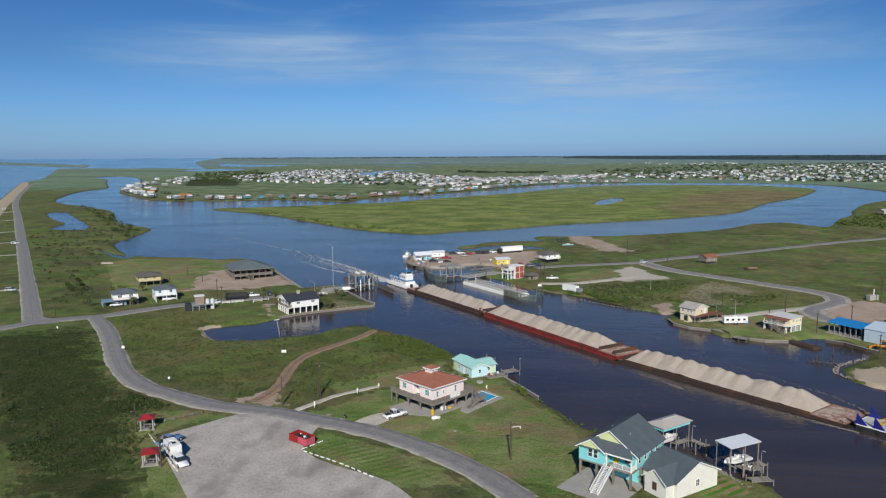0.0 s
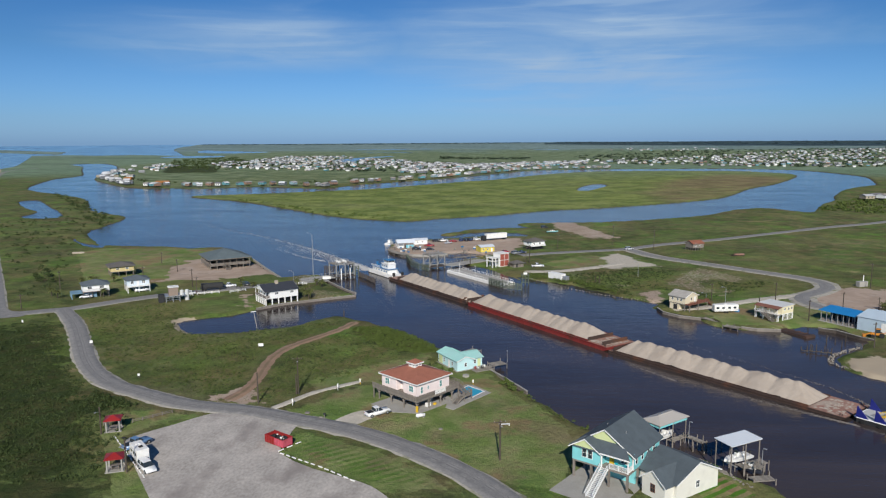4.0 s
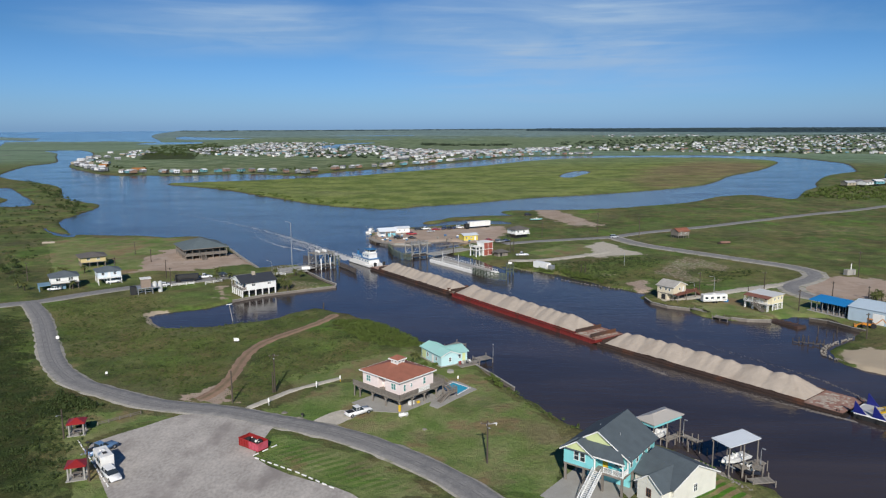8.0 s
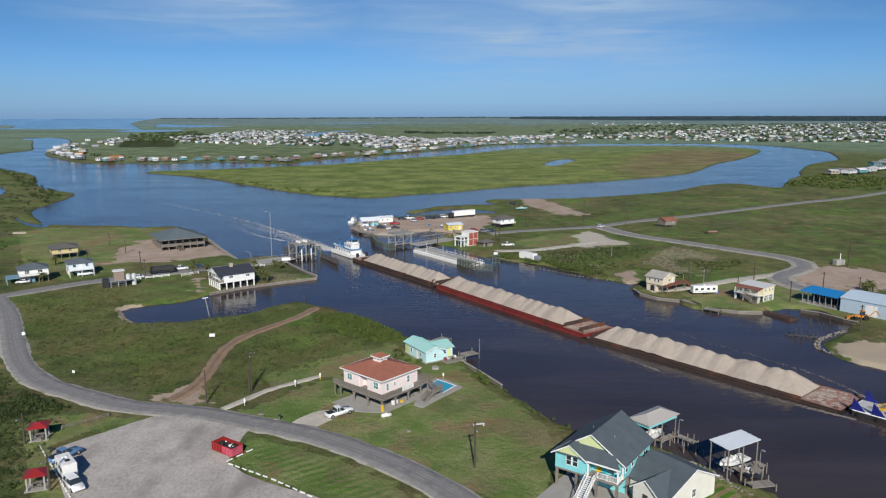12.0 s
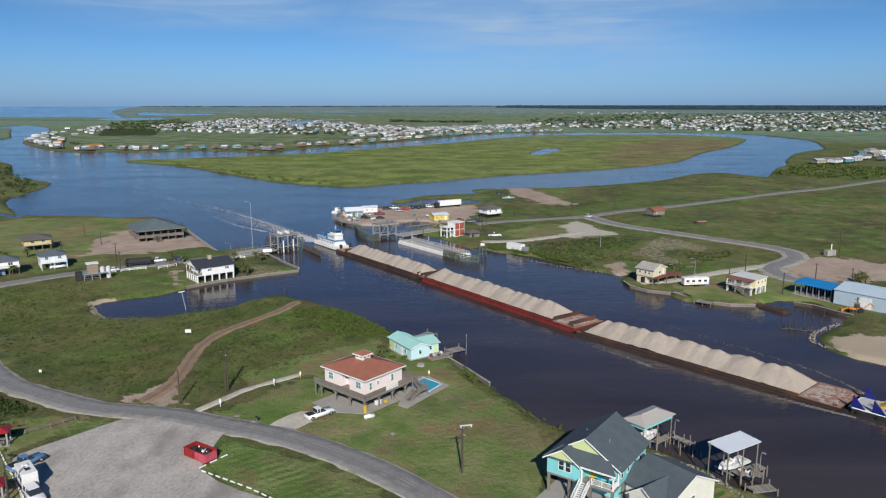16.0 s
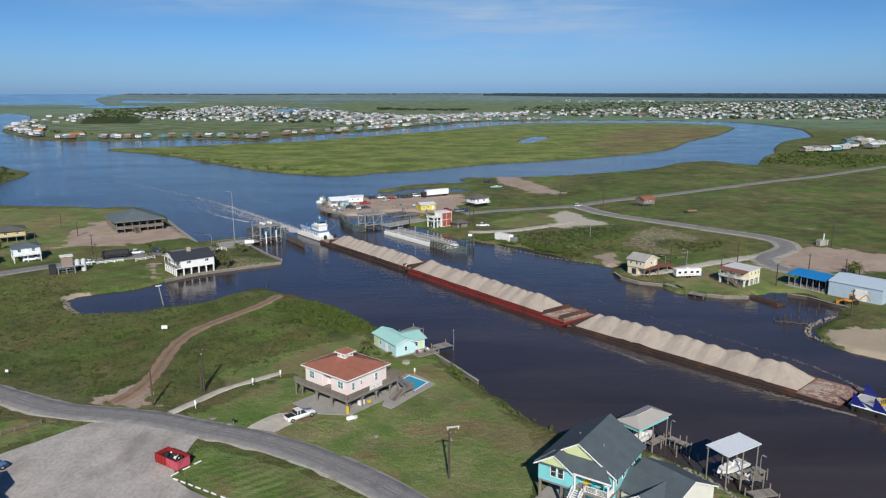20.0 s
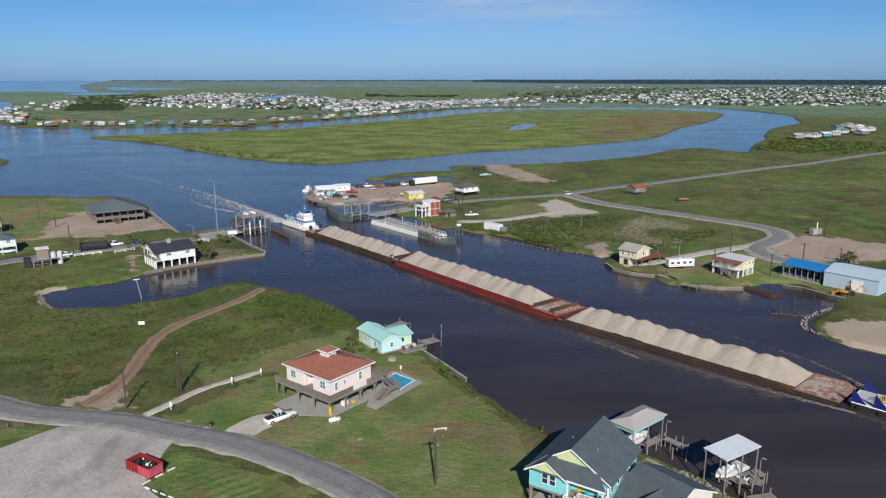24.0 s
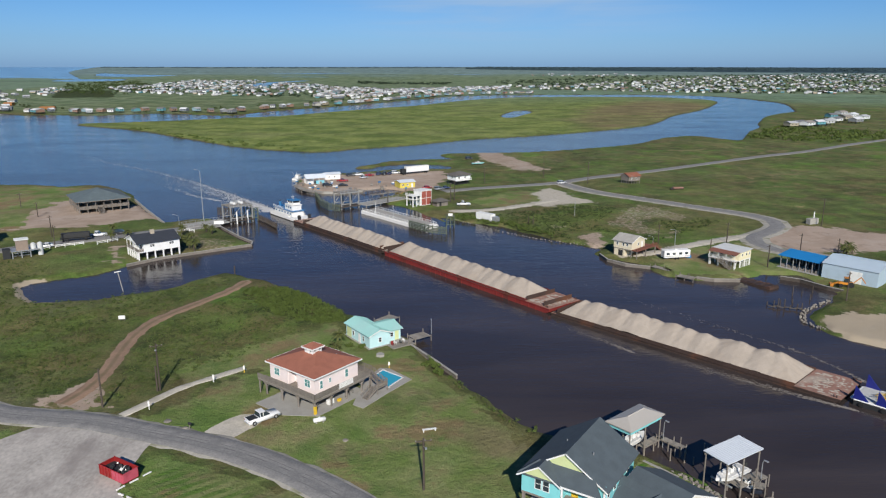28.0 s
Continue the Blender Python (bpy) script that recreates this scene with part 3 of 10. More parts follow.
def ground_material():
    m = bpy.data.materials.new("land")
    m.use_nodes = True
    n, l = m.node_tree.nodes, m.node_tree.links
    b = n["Principled BSDF"]
    b.inputs["Roughness"].default_value = 0.95
    b.inputs["Specular IOR Level"].default_value = 0.15
    geo_pos = n.new("ShaderNodeTexCoord")

    def tex(scale, detail=5.0, rough=0.6, stretch=None):
        t = n.new("ShaderNodeTexNoise")
        t.inputs["Scale"].default_value, t.inputs["Detail"].default_value, t.inputs["Roughness"].default_value = scale, detail, rough
        src = geo_pos.outputs["Object"]
        if stretch:
            mp = n.new("ShaderNodeMapping")
            mp.inputs["Scale"].default_value = stretch
            l.new(src, mp.inputs["Vector"])
            src = mp.outputs[0]
        l.new(src, t.inputs["Vector"])
        return t.outputs["Fac"]

    def mix(fac, a, c):
        x = n.new("ShaderNodeMix")
        x.data_type = 'RGBA'
        if isinstance(fac, float):
            x.inputs["Factor"].default_value = fac
        else:
            l.new(fac, x.inputs["Factor"])
        for s, v in (("A", a), ("B", c)):
            if isinstance(v, tuple):
                x.inputs[s].default_value = (*v, 1)
            else:
                l.new(v, x.inputs[s])
        return x.outputs["Result"]

    def band(v, lo, hi, top=1.0):
        r = n.new("ShaderNodeMapRange")
        r.interpolation_type = 'SMOOTHSTEP'
        r.inputs["From Min"].default_value, r.inputs["From Max"].default_value, r.inputs["To Max"].default_value = lo, hi, top
        l.new(v, r.inputs["Value"])
        return r.outputs[0]

    def op(kind, a, c):
        x = n.new("ShaderNodeMath")
        x.operation = kind
        for i, v in enumerate((a, c)):
            if isinstance(v, (int, float)):
                x.inputs[i].default_value = v
            else:
                l.new(v, x.inputs[i])
        return x.outputs[0]

    def kinds(name):
        a = n.new("ShaderNodeAttribute")
        a.attribute_name = name
        s = n.new("ShaderNodeSeparateColor")
        l.new(a.outputs["Color"], s.inputs[0])
        return s.outputs

    huge, big, mid, small, tiny = tex(0.006), tex(0.03), tex(0.12), tex(0.7), tex(3.5, 4.0, 0.7)
    lawn_k, pale_k, earth_k = kinds("kinds")
    shrub_k, beach_k, tan_k = kinds("kinds_b")
    isle_k, town_k, shore_k = kinds("kinds_c")
    hazy_marsh_k, bare_k, mown_k = kinds("kinds_d")
    wood_k, rim_haze_k = kinds("kinds_e")[:2]

    def broken(k, amount=0.5):
        """A kind's mask with an uneven, frayed edge."""
        return band(op('ADD', k, op('MULTIPLY', op('SUBTRACT', small, 0.5), amount * 2)), 0.38, 0.62)

    wild = mix(band(mid, 0.38, 0.62), (0.083, 0.111, 0.034), (0.149, 0.150, 0.056))
    wild = mix(band(big, 0.42, 0.66), wild, (0.102, 0.139, 0.038))
    wild = mix(band(small, 0.52, 0.72, 0.55), wild, (0.050, 0.069, 0.023))
    wild = mix(band(tiny, 0.30, 0.48, 1.0), (0.033, 0.049, 0.020), wild)
    wild = mix(band(tiny, 0.55, 0.72, 0.5), wild, (0.150, 0.150, 0.062))
    wild = mix(band(tex(0.05, 8, 0.7), 0.52, 0.66, 0.6), wild, (0.048, 0.066, 0.022))
    wild = mix(band(tex(0.018, 7, 0.65), 0.52, 0.62, 0.55), wild, (0.138, 0.122, 0.069))
    wild = mix(band(op('MULTIPLY', mid, huge), 0.30, 0.36, 0.5), wild, (0.249, 0.168, 0.101))
    wild = mix(band(tex(0.022, 8, 0.7, (0.7, 1.5, 1)), 0.47, 0.60, 0.55), wild, (0.091, 0.142, 0.037))
    wild = mix(band(tex(0.35, 6, 0.75), 0.56, 0.70, 0.5), wild, (0.037, 0.052, 0.020))
    wild = mix(band(tex(0.045, 8, 0.68), 0.47, 0.60, 0.7), wild, (0.150, 0.120, 0.056))
    wild = mix(band(tex(0.05, 6, 0.6, (1.4, 0.7, 1)), 0.53, 0.66, 0.65), wild, (0.110, 0.172, 0.034))
    wild = mix(band(tex(0.011, 6, 0.6), 0.50, 0.62, 0.6), wild, (0.165, 0.160, 0.062))
    wild = mix(band(tex(0.028, 6, 0.62), 0.54, 0.66, 0.7), wild, (0.098, 0.185, 0.030))
    isle = mix(band(big, 0.4, 0.62), (0.146, 0.194, 0.047), (0.198, 0.223, 0.064))
    isle = mix(band(tex(0.02, 6, 0.6, (0.4, 1.6, 1)), 0.5, 0.72, 0.4), isle, (0.097, 0.149, 0.038))
    isle = mix(band(tex(0.01, 8, 0.65, (0.5, 1.4, 1)), 0.46, 0.68, 0.5), isle, (0.190, 0.193, 0.087))
    isle = mix(band(tex(0.03, 8, 0.7), 0.58, 0.72, 0.45), isle, (0.065, 0.106, 0.030))
    isle = mix(band(tex(0.05, 9, 0.75, (0.5, 1.5, 1)), 0.56, 0.72, 0.35), isle, (0.090, 0.126, 0.034))
    isle = mix(op('MULTIPLY', tan_k, band(tex(0.012, 8, 0.7, (0.5, 1.5, 1)), 0.26, 0.54, 0.9)), isle, (0.203, 0.152, 0.081))
    col = mix(isle_k, wild, isle)
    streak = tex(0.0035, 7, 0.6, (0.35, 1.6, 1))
    # distant marsh made paler and bluer: aerial haze painted into the base colour
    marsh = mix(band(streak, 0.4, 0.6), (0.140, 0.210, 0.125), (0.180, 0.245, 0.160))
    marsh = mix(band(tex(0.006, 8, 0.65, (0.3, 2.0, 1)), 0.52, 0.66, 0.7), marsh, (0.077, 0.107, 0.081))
    # outer rim and woods band tinted blue-grey, more haze in the colour
    marsh = mix(rim_haze_k, marsh, mix(band(streak, 0.42, 0.58), (0.140, 0.205, 0.195), (0.180, 0.245, 0.225)))
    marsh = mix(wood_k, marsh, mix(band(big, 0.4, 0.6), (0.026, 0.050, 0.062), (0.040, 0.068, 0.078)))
    col = mix(hazy_marsh_k, col, marsh)
    town = mix(band(big, 0.45, 0.6), (0.125, 0.172, 0.078), (0.190, 0.215, 0.120))
    col = mix(op('MULTIPLY', op('MULTIPLY', town_k, 0.8), op('SUBTRACT', 1.0, op('MAXIMUM', wood_k, rim_haze_k))), col, town)
    col = mix(broken(shrub_k), col, mix(band(mid, 0.4, 0.62), mix(small, (0.024, 0.040, 0.011), (0.050, 0.074, 0.020)), mix(small, (0.038, 0.044, 0.014), (0.080, 0.084, 0.030))))
    grass = mix(band(mid, 0.35, 0.65), (0.148, 0.208, 0.054), (0.236, 0.253, 0.103))
    grass = mix(band(small, 0.5, 0.75, 0.6), grass, (0.119, 0.171, 0.050))
    grass = mix(band(big, 0.52, 0.66, 0.6), grass, (0.287, 0.193, 0.117))
    grass = mix(band(tex(0.045, 5, 0.55), 0.47, 0.66, 0.7), grass, (0.215, 0.165, 0.095))
    grass = mix(band(tex(0.11, 6, 0.6), 0.52, 0.64, 0.5), grass, (0.091, 0.159, 0.040))
    grass = mix(band(tiny, 0.6, 0.8, 0.35), grass, (0.316, 0.270, 0.182))
    grass = mix(band(tex(0.035, 5, 0.55, (1.3, 0.8, 1)), 0.52, 0.66, 0.75), grass, (0.098, 0.178, 0.036))
    grass = mix(band(tex(0.075, 6, 0.6), 0.55, 0.68, 0.5), grass, (0.190, 0.140, 0.088))
    grass = mix(band(tex(0.06, 7, 0.68, (1.0, 1.0, 1)), 0.53, 0.62, 0.55), grass, (0.205, 0.125, 0.070))
    # freshly mown stripes on the kept lawns
    mow = n.new("ShaderNodeTexWave")
    mow.inputs["Scale"].default_value, mow.inputs["Distortion"].default_value, mow.inputs["Detail"].default_value = 0.16, 2.5, 3.0
    rot = n.new("ShaderNodeMapping")
    rot.inputs["Rotation"].default_value = (0, 0, radians(52))
    l.new(geo_pos.outputs["Object"], rot.inputs["Vector"])
    l.new(rot.outputs[0], mow.inputs["Vector"])
    grass = mix(op('MULTIPLY', band(mow.outputs["Fac"], 0.35, 0.7, 0.62), mown_k), grass, (0.070, 0.165, 0.018))
    col = mix(broken(lawn_k, 0.35), col, grass)
    # random tone at three scales over the growth, weaker on lawns
    def swing(v, lo, hi, a, c):
        r = n.new("ShaderNodeMapRange")
        r.inputs["From Min"].default_value, r.inputs["From Max"].default_value = lo, hi
        r.inputs["To Min"].default_value, r.inputs["To Max"].default_value = a, c
        l.new(v, r.inputs["Value"])
        return r.outputs[0]
    tone = op('MULTIPLY', swing(tex(0.16, 6, 0.7), 0.36, 0.64, 0.76, 1.24), swing(tex(0.03, 6, 0.6), 0.36, 0.64, 0.78, 1.24))
    tone = op('MULTIPLY', tone, swing(tex(1.5, 6, 0.8), 0.34, 0.66, 0.64, 1.38))
    tone = op('ADD', 1.0, op('MULTIPLY', op('SUBTRACT', tone, 1.0), op('SUBTRACT', 1.0, op('MULTIPLY', lawn_k, 0.62))))
    sc = n.new("ShaderNodeVectorMath")
    sc.operation = 'SCALE'
    l.new(col, sc.inputs[0])
    l.new(tone, sc.inputs["Scale"])
    col = sc.outputs[0]
    dirt = mix(band(mid, 0.35, 0.65), (0.42, 0.325, 0.255), (0.33, 0.25, 0.19))
    dirt = mix(band(small, 0.5, 0.8, 0.5), dirt, (0.48, 0.40, 0.33))
    dirt = mix(band(tex(0.06, 7, 0.65), 0.5, 0.64, 0.7), dirt, (0.47, 0.385, 0.32))
    dirt = mix(band(tex(0.09, 7, 0.7), 0.56, 0.66, 0.6), dirt, (0.24, 0.185, 0.135))
    col = mix(broken(earth_k, 0.3), col, dirt)
    shell = mix(band(small, 0.35, 0.7), (0.52, 0.47, 0.39), (0.40, 0.36, 0.29))
    shell = mix(band(tiny, 0.5, 0.8, 0.4), shell, (0.62, 0.58, 0.50))
    col = mix(broken(pale_k, 0.28), col, shell)
    col = mix(broken(beach_k), col, mix(mid, (0.46, 0.385, 0.285), (0.36, 0.295, 0.21)))
    col = mix(band(shore_k, 0.45, 0.8, 0.8), col, (0.075, 0.060, 0.040))
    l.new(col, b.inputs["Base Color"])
    bp = n.new("ShaderNodeBump")
    bp.inputs["Distance"].default_value = 0.45
    l.new(op('SUBTRACT', 0.95, op('MULTIPLY', bare_k, 0.75)), bp.inputs["Strength"])
    l.new(op('ADD', op('MULTIPLY', small, 1.0), op('MULTIPLY', tiny, 0.5)), bp.inputs["Height"])
    l.new(bp.outputs[0], b.inputs["Normal"])
    return m


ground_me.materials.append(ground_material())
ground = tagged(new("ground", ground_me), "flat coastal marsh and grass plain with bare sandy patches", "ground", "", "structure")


def water_material():
    m = bpy.data.materials.new("river_water")
    m.use_nodes = True
    n, l = m.node_tree.nodes, m.node_tree.links
    b = n["Principled BSDF"]
    b.inputs["Roughness"].default_value = 0.16
    b.inputs["IOR"].default_value = 1.333
    tc = n.new("ShaderNodeTexCoord")
    last = None
    sp = n.new("ShaderNodeSeparateXYZ")
    l.new(tc.outputs["Object"], sp.inputs[0])
    open_k = n.new("ShaderNodeMapRange")
    open_k.inputs["From Min"].default_value, open_k.inputs["From Max"].default_value = 270.0, 420.0
    open_k.inputs["To Min"].default_value, open_k.inputs["To Max"].default_value = 0.66, 1.15
    l.new(sp.outputs[1], open_k.inputs["Value"])
    for sc, st, dist, stretch in ((1.1, 0.50, 0.08, (0.6, 2.0, 1)), (0.42, 0.40, 0.16, (0.7, 2.4, 1)), (0.14, 0.22, 0.35, (0.6, 2.6, 1)), (0.04, 0.05, 0.8, (1, 1, 1))):
        mp = n.new("ShaderNodeMapping")
        mp.inputs["Scale"].default_value = stretch
        mp.inputs["Rotation"].default_value = (0, 0, radians(20))
        t = n.new("ShaderNodeTexNoise")
        t.inputs["Scale"].default_value, t.inputs["Detail"].default_value = sc, 3.0
        l.new(tc.outputs["Object"], mp.inputs["Vector"])
        l.new(mp.outputs[0], t.inputs["Vector"])
        bp = n.new("ShaderNodeBump")
        gust = n.new("ShaderNodeMath")
        gust.operation = 'MULTIPLY'
        gust.inputs[1].default_value = st
        l.new(open_k.outputs[0], gust.inputs[0])
        l.new(gust.outputs[0], bp.inputs["Strength"])
        bp.inputs["Distance"].default_value = dist
        l.new(t.outputs["Fac"], bp.inputs["Height"])
        if last:
            l.new(last.outputs[0], bp.inputs["Normal"])
        last = bp
    # wind makes rough and smooth patches
    pt = n.new("ShaderNodeTexNoise")
    pt.inputs["Scale"].default_value, pt.inputs["Detail"].default_value = 0.012, 5.0
    mp2 = n.new("ShaderNodeMapping")
    mp2.inputs["Scale"].default_value, mp2.inputs["Rotation"].default_value = (1, 2.6, 1), (0, 0, radians(-25))
    l.new(tc.outputs["Object"], mp2.inputs["Vector"])
    l.new(mp2.outputs[0], pt.inputs["Vector"])
    pr = n.new("ShaderNodeMapRange")
    pr.inputs["From Min"].default_value, pr.inputs["From Max"].default_value = 0.35, 0.68
    pr.inputs["To Min"].default_value, pr.inputs["To Max"].default_value = 0.06, 0.16
    l.new(pt.outputs["Fac"], pr.inputs["Value"])
    l.new(pr.outputs[0], b.inputs["Roughness"])
    # lighter streaks run through the brown base colour
    st = n.new("ShaderNodeTexNoise")
    st.inputs["Scale"].default_value, st.inputs["Detail"].default_value, st.inputs["Distortion"].default_value = 0.03, 6.0, 0.6
    mp3 = n.new("ShaderNodeMapping")
    mp3.inputs["Scale"].default_value, mp3.inputs["Rotation"].default_value = (0.5, 2.0, 1), (0, 0, radians(35))
    l.new(tc.outputs["Object"], mp3.inputs["Vector"])
    l.new(mp3.outputs[0], st.inputs["Vector"])
    sm = n.new("ShaderNodeMapRange")
    sm.inputs["From Min"].default_value, sm.inputs["From Max"].default_value = 0.38, 0.66
    l.new(st.outputs["Fac"], sm.inputs["Value"])
    brown_mix = n.new("ShaderNodeMix")
    brown_mix.data_type = 'RGBA'
    brown_mix.inputs["A"].default_value, brown_mix.inputs["B"].default_value = (0.040, 0.032, 0.030, 1), (0.061, 0.049, 0.046, 1)
    l.new(sm.outputs[0], brown_mix.inputs["Factor"])
    l.new(brown_mix.outputs["Result"], b.inputs["Base Color"])
    l.new(last.outputs[0], b.inputs["Normal"])
    return m


_waz = np.radians(np.concatenate([np.linspace(-180, -56, 32)[:-1], np.arange(-56, 52, 1.5), np.linspace(52, 180, 33)]))
_wrad = np.concatenate([[0.02, 40], 70 * np.exp(np.arange(0, 100) * 0.0424)])
_wrad = np.append(_wrad[_wrad < 4850], 4895)
Pw, Rw, qw = polar_sheet("water", _waz, _wrad)
water_me = sheet_mesh("water", Pw, WATER_Z + rise(Rw), qw)
water_me.materials.append(water_material())
water = tagged(new("water", water_me), "dark brown tidal river and canal water with fine ripples", "water", "", "structure")


# ---------------------------------------------------------------- roads and hard ground
def strip(name, line, width, z, material, label, edge=0.15, seed=1):
    """A road: a low-crowned strip along a line, with slightly uneven edges."""
    line = np.array(line)
    tan = np.gradient(line, axis=0)
    tan /= np.linalg.norm(tan, axis=1)[:, None]
    nor = np.stack([-tan[:, 1], tan[:, 0]], 1)
    w = width / 2 + edge * wobble(line, 5, seed)
    v, f = [], []
    for i, (p, q) in enumerate(zip(line, nor)):
        for k, dz in ((-1, -0.05), (-0.97, 0), (-0.5, 0.03), (0, 0.05), (0.5, 0.03), (0.97, 0), (1, -0.05)):
            v.append((*(p + q * w[i] * k), z + dz))
        if i:
            for k in range(6):
                a = (i - 1) * 7 + k
                f.append((a, a + 1, a + 8, a + 7))
    me = bpy.data.meshes.new(name)
    me.from_pydata(v, [], f)
    uv = me.uv_layers.new(name="along")
    s = np.concatenate([[0], np.cumsum(np.hypot(*np.diff(line, axis=0).T))])
    across = (0, 0.02, 0.25, 0.5, 0.75, 0.98, 1)
    vals = np.array([(across[i % 7], s[i // 7]) for i in range(len(v))])
    idx = np.zeros(len(me.loops), np.int32)
    me.loops.foreach_get("vertex_index", idx)
    uv.data.foreach_set("uv", vals[idx].astype(np.float32).ravel())
    me.materials.append(material)
    me.shade_smooth()
    return tagged(new(name, me), label, "road", "", "structure")


def road_material():
    m = bpy.data.materials.new("worn_asphalt")
    m.use_nodes = True
    n, l = m.node_tree.nodes, m.node_tree.links
    b = n["Principled BSDF"]
    b.inputs["Roughness"].default_value = 0.9
    tc = n.new("ShaderNodeTexCoord")
    uv = n.new("ShaderNodeSeparateXYZ")
    l.new(tc.outputs["UV"], uv.inputs[0])
    # wheel tracks: two worn bands in each lane
    w = n.new("ShaderNodeMath")
    w.operation = 'SINE'
    mm = n.new("ShaderNodeMath")
    mm.operation = 'MULTIPLY'
    mm.inputs[1].default_value = 2 * 6.283
    l.new(uv.outputs[0], mm.inputs[0])
    l.new(mm.outputs[0], w.inputs[0])
    n1, n2 = n.new("ShaderNodeTexNoise"), n.new("ShaderNodeTexNoise")
    n1.inputs["Scale"].default_value, n2.inputs["Scale"].default_value = 0.5, 4.0
    n1.inputs["Detail"].default_value = 6
    l.new(tc.outputs["Object"], n1.inputs["Vector"])
    l.new(tc.outputs["Object"], n2.inputs["Vector"])
    s = n.new("ShaderNodeMath")
    s.operation = 'MULTIPLY_ADD'
    s.inputs[1].default_value = 0.07
    l.new(w.outputs[0], s.inputs[0])
    l.new(n1.outputs["Fac"], s.inputs[2])
    r = n.new("ShaderNodeValToRGB")
    r.color_ramp.elements[0].position, r.color_ramp.elements[0].color = 0.08, (0.185, 0.182, 0.182, 1)
    r.color_ramp.elements[1].position, r.color_ramp.elements[1].color = 0.92, (0.405, 0.388, 0.362, 1)
    l.new(s.outputs[0], r.inputs[0])
    mx = n.new("ShaderNodeMix")
    mx.data_type, mx.blend_type = 'RGBA', 'MULTIPLY'
    mx.inputs["Factor"].default_value = 0.5
    l.new(r.outputs[0], mx.inputs["A"])
    l.new(n2.outputs["Fac"], mx.inputs["B"])
    # dark tarred seams along the middle and one lane, broken by wear
    col = mx.outputs["Result"]
    for at_, wd_ in ((0.5, 0.022), (0.63, 0.014), (0.30, 0.012)):
        d = n.new("ShaderNodeMath")
        d.operation = 'COMPARE'
        d.inputs[1].default_value, d.inputs[2].default_value = at_, wd_
        l.new(uv.outputs[0], d.inputs[0])
        k = n.new("ShaderNodeMapRange")
        k.inputs["From Min"].default_value, k.inputs["From Max"].default_value = 0.42, 0.56
        k.inputs["To Max"].default_value = 0.5
        l.new(n1.outputs["Fac"], k.inputs["Value"])
        f = n.new("ShaderNodeMath")
        f.operation = 'MULTIPLY'
        l.new(d.outputs[0], f.inputs[0])
        l.new(k.outputs[0], f.inputs[1])
        sm = n.new("ShaderNodeMix")
        sm.data_type = 'RGBA'
        sm.inputs["B"].default_value = (0.060, 0.060, 0.064, 1)
        l.new(f.outputs[0], sm.inputs["Factor"])
        l.new(col, sm.inputs["A"])
        col = sm.outputs["Result"]
    l.new(col, b.inputs["Base Color"])
    return m


M_ROAD = road_material()
M_GRAVEL = mat("pale_shell_gravel", (0.42, 0.385, 0.345), 0.95, scale=0.16, fine=1.4, vary=0.32, bump=0.4, stain=(0.25, 0.22, 0.20), stain_amt=0.85, stretch=(1.3, 0.8, 1))
M_SHOULDER = mat("pale_shell_shoulder", (0.36, 0.335, 0.285), 0.95, scale=0.45, fine=2.5, vary=0.25, bump=0.3, stain=(0.16, 0.165, 0.085), stain_amt=0.9)
M_TRACK = mat("red_brown_dirt", (0.285, 0.185, 0.122), 0.95, scale=0.3, fine=2.0, vary=0.25, bump=0.5, stain=(0.24, 0.165, 0.11), stain_amt=0.7)
M_SHELL = mat("crushed_shell", (0.50, 0.455, 0.38), 0.95, scale=0.4, fine=2.5, vary=0.25, bump=0.4, stain=(0.33, 0.30, 0.22), stain_amt=0.8)


def rut_material():
    """Packed earth: two pale worn wheel ruts with a darker, half grown-over ridge between them."""
    m = M_TRACK.copy()
    m.name = "rutted_red_dirt"
    n, l = m.node_tree.nodes, m.node_tree.links
    b = n["Principled BSDF"]
    src = b.inputs["Base Color"].links[0].from_socket
    tc, sp, w, k, nz, f, mx = (n.new("ShaderNode" + q) for q in ("TexCoord", "SeparateXYZ", "Math", "MapRange", "TexNoise", "Math", "Mix"))
    l.new(tc.outputs["UV"], sp.inputs[0])
    w.operation, w.inputs[1].default_value = 'PINGPONG', 0.5
    l.new(sp.outputs[0], w.inputs[0])
    k.interpolation_type = 'SMOOTHSTEP'
    k.inputs["From Min"].default_value, k.inputs["From Max"].default_value = 0.30, 0.46
    l.new(w.outputs[0], k.inputs["Value"])
    nz.inputs["Scale"].default_value, nz.inputs["Detail"].default_value = 0.5, 6.0
    l.new(tc.outputs["Object"], nz.inputs["Vector"])
    f.operation = 'MULTIPLY'
    l.new(k.outputs[0], f.inputs[0])
    l.new(nz.outputs["Fac"], f.inputs[1])
    mx.data_type = 'RGBA'
    mx.inputs["B"].default_value = (0.105, 0.095, 0.042, 1)
    l.new(f.outputs[0], mx.inputs["Factor"])
    l.new(src, mx.inputs["A"])
    l.new(mx.outputs["Result"], b.inputs["Base Color"])
    return m


for nm, (line, wd), z in zip(("beach_road", "cross_road", "curve_road", "east_road", "loop_road"), ROADS, (0.02, 0.035, 0.05, 0.035, 0.05)):
    strip(nm + "_shoulder", line, wd + (4.5 if nm == "loop_road" else 1.1), z, M_SHOULDER, "pale gravel shoulder along a road", 0.45, 7 + len(nm))
strip("dirt_track", DIRT_TRACK, 3.4, 0.03, rut_material(), "red-brown dirt track with wheel ruts", 0.3, 31)
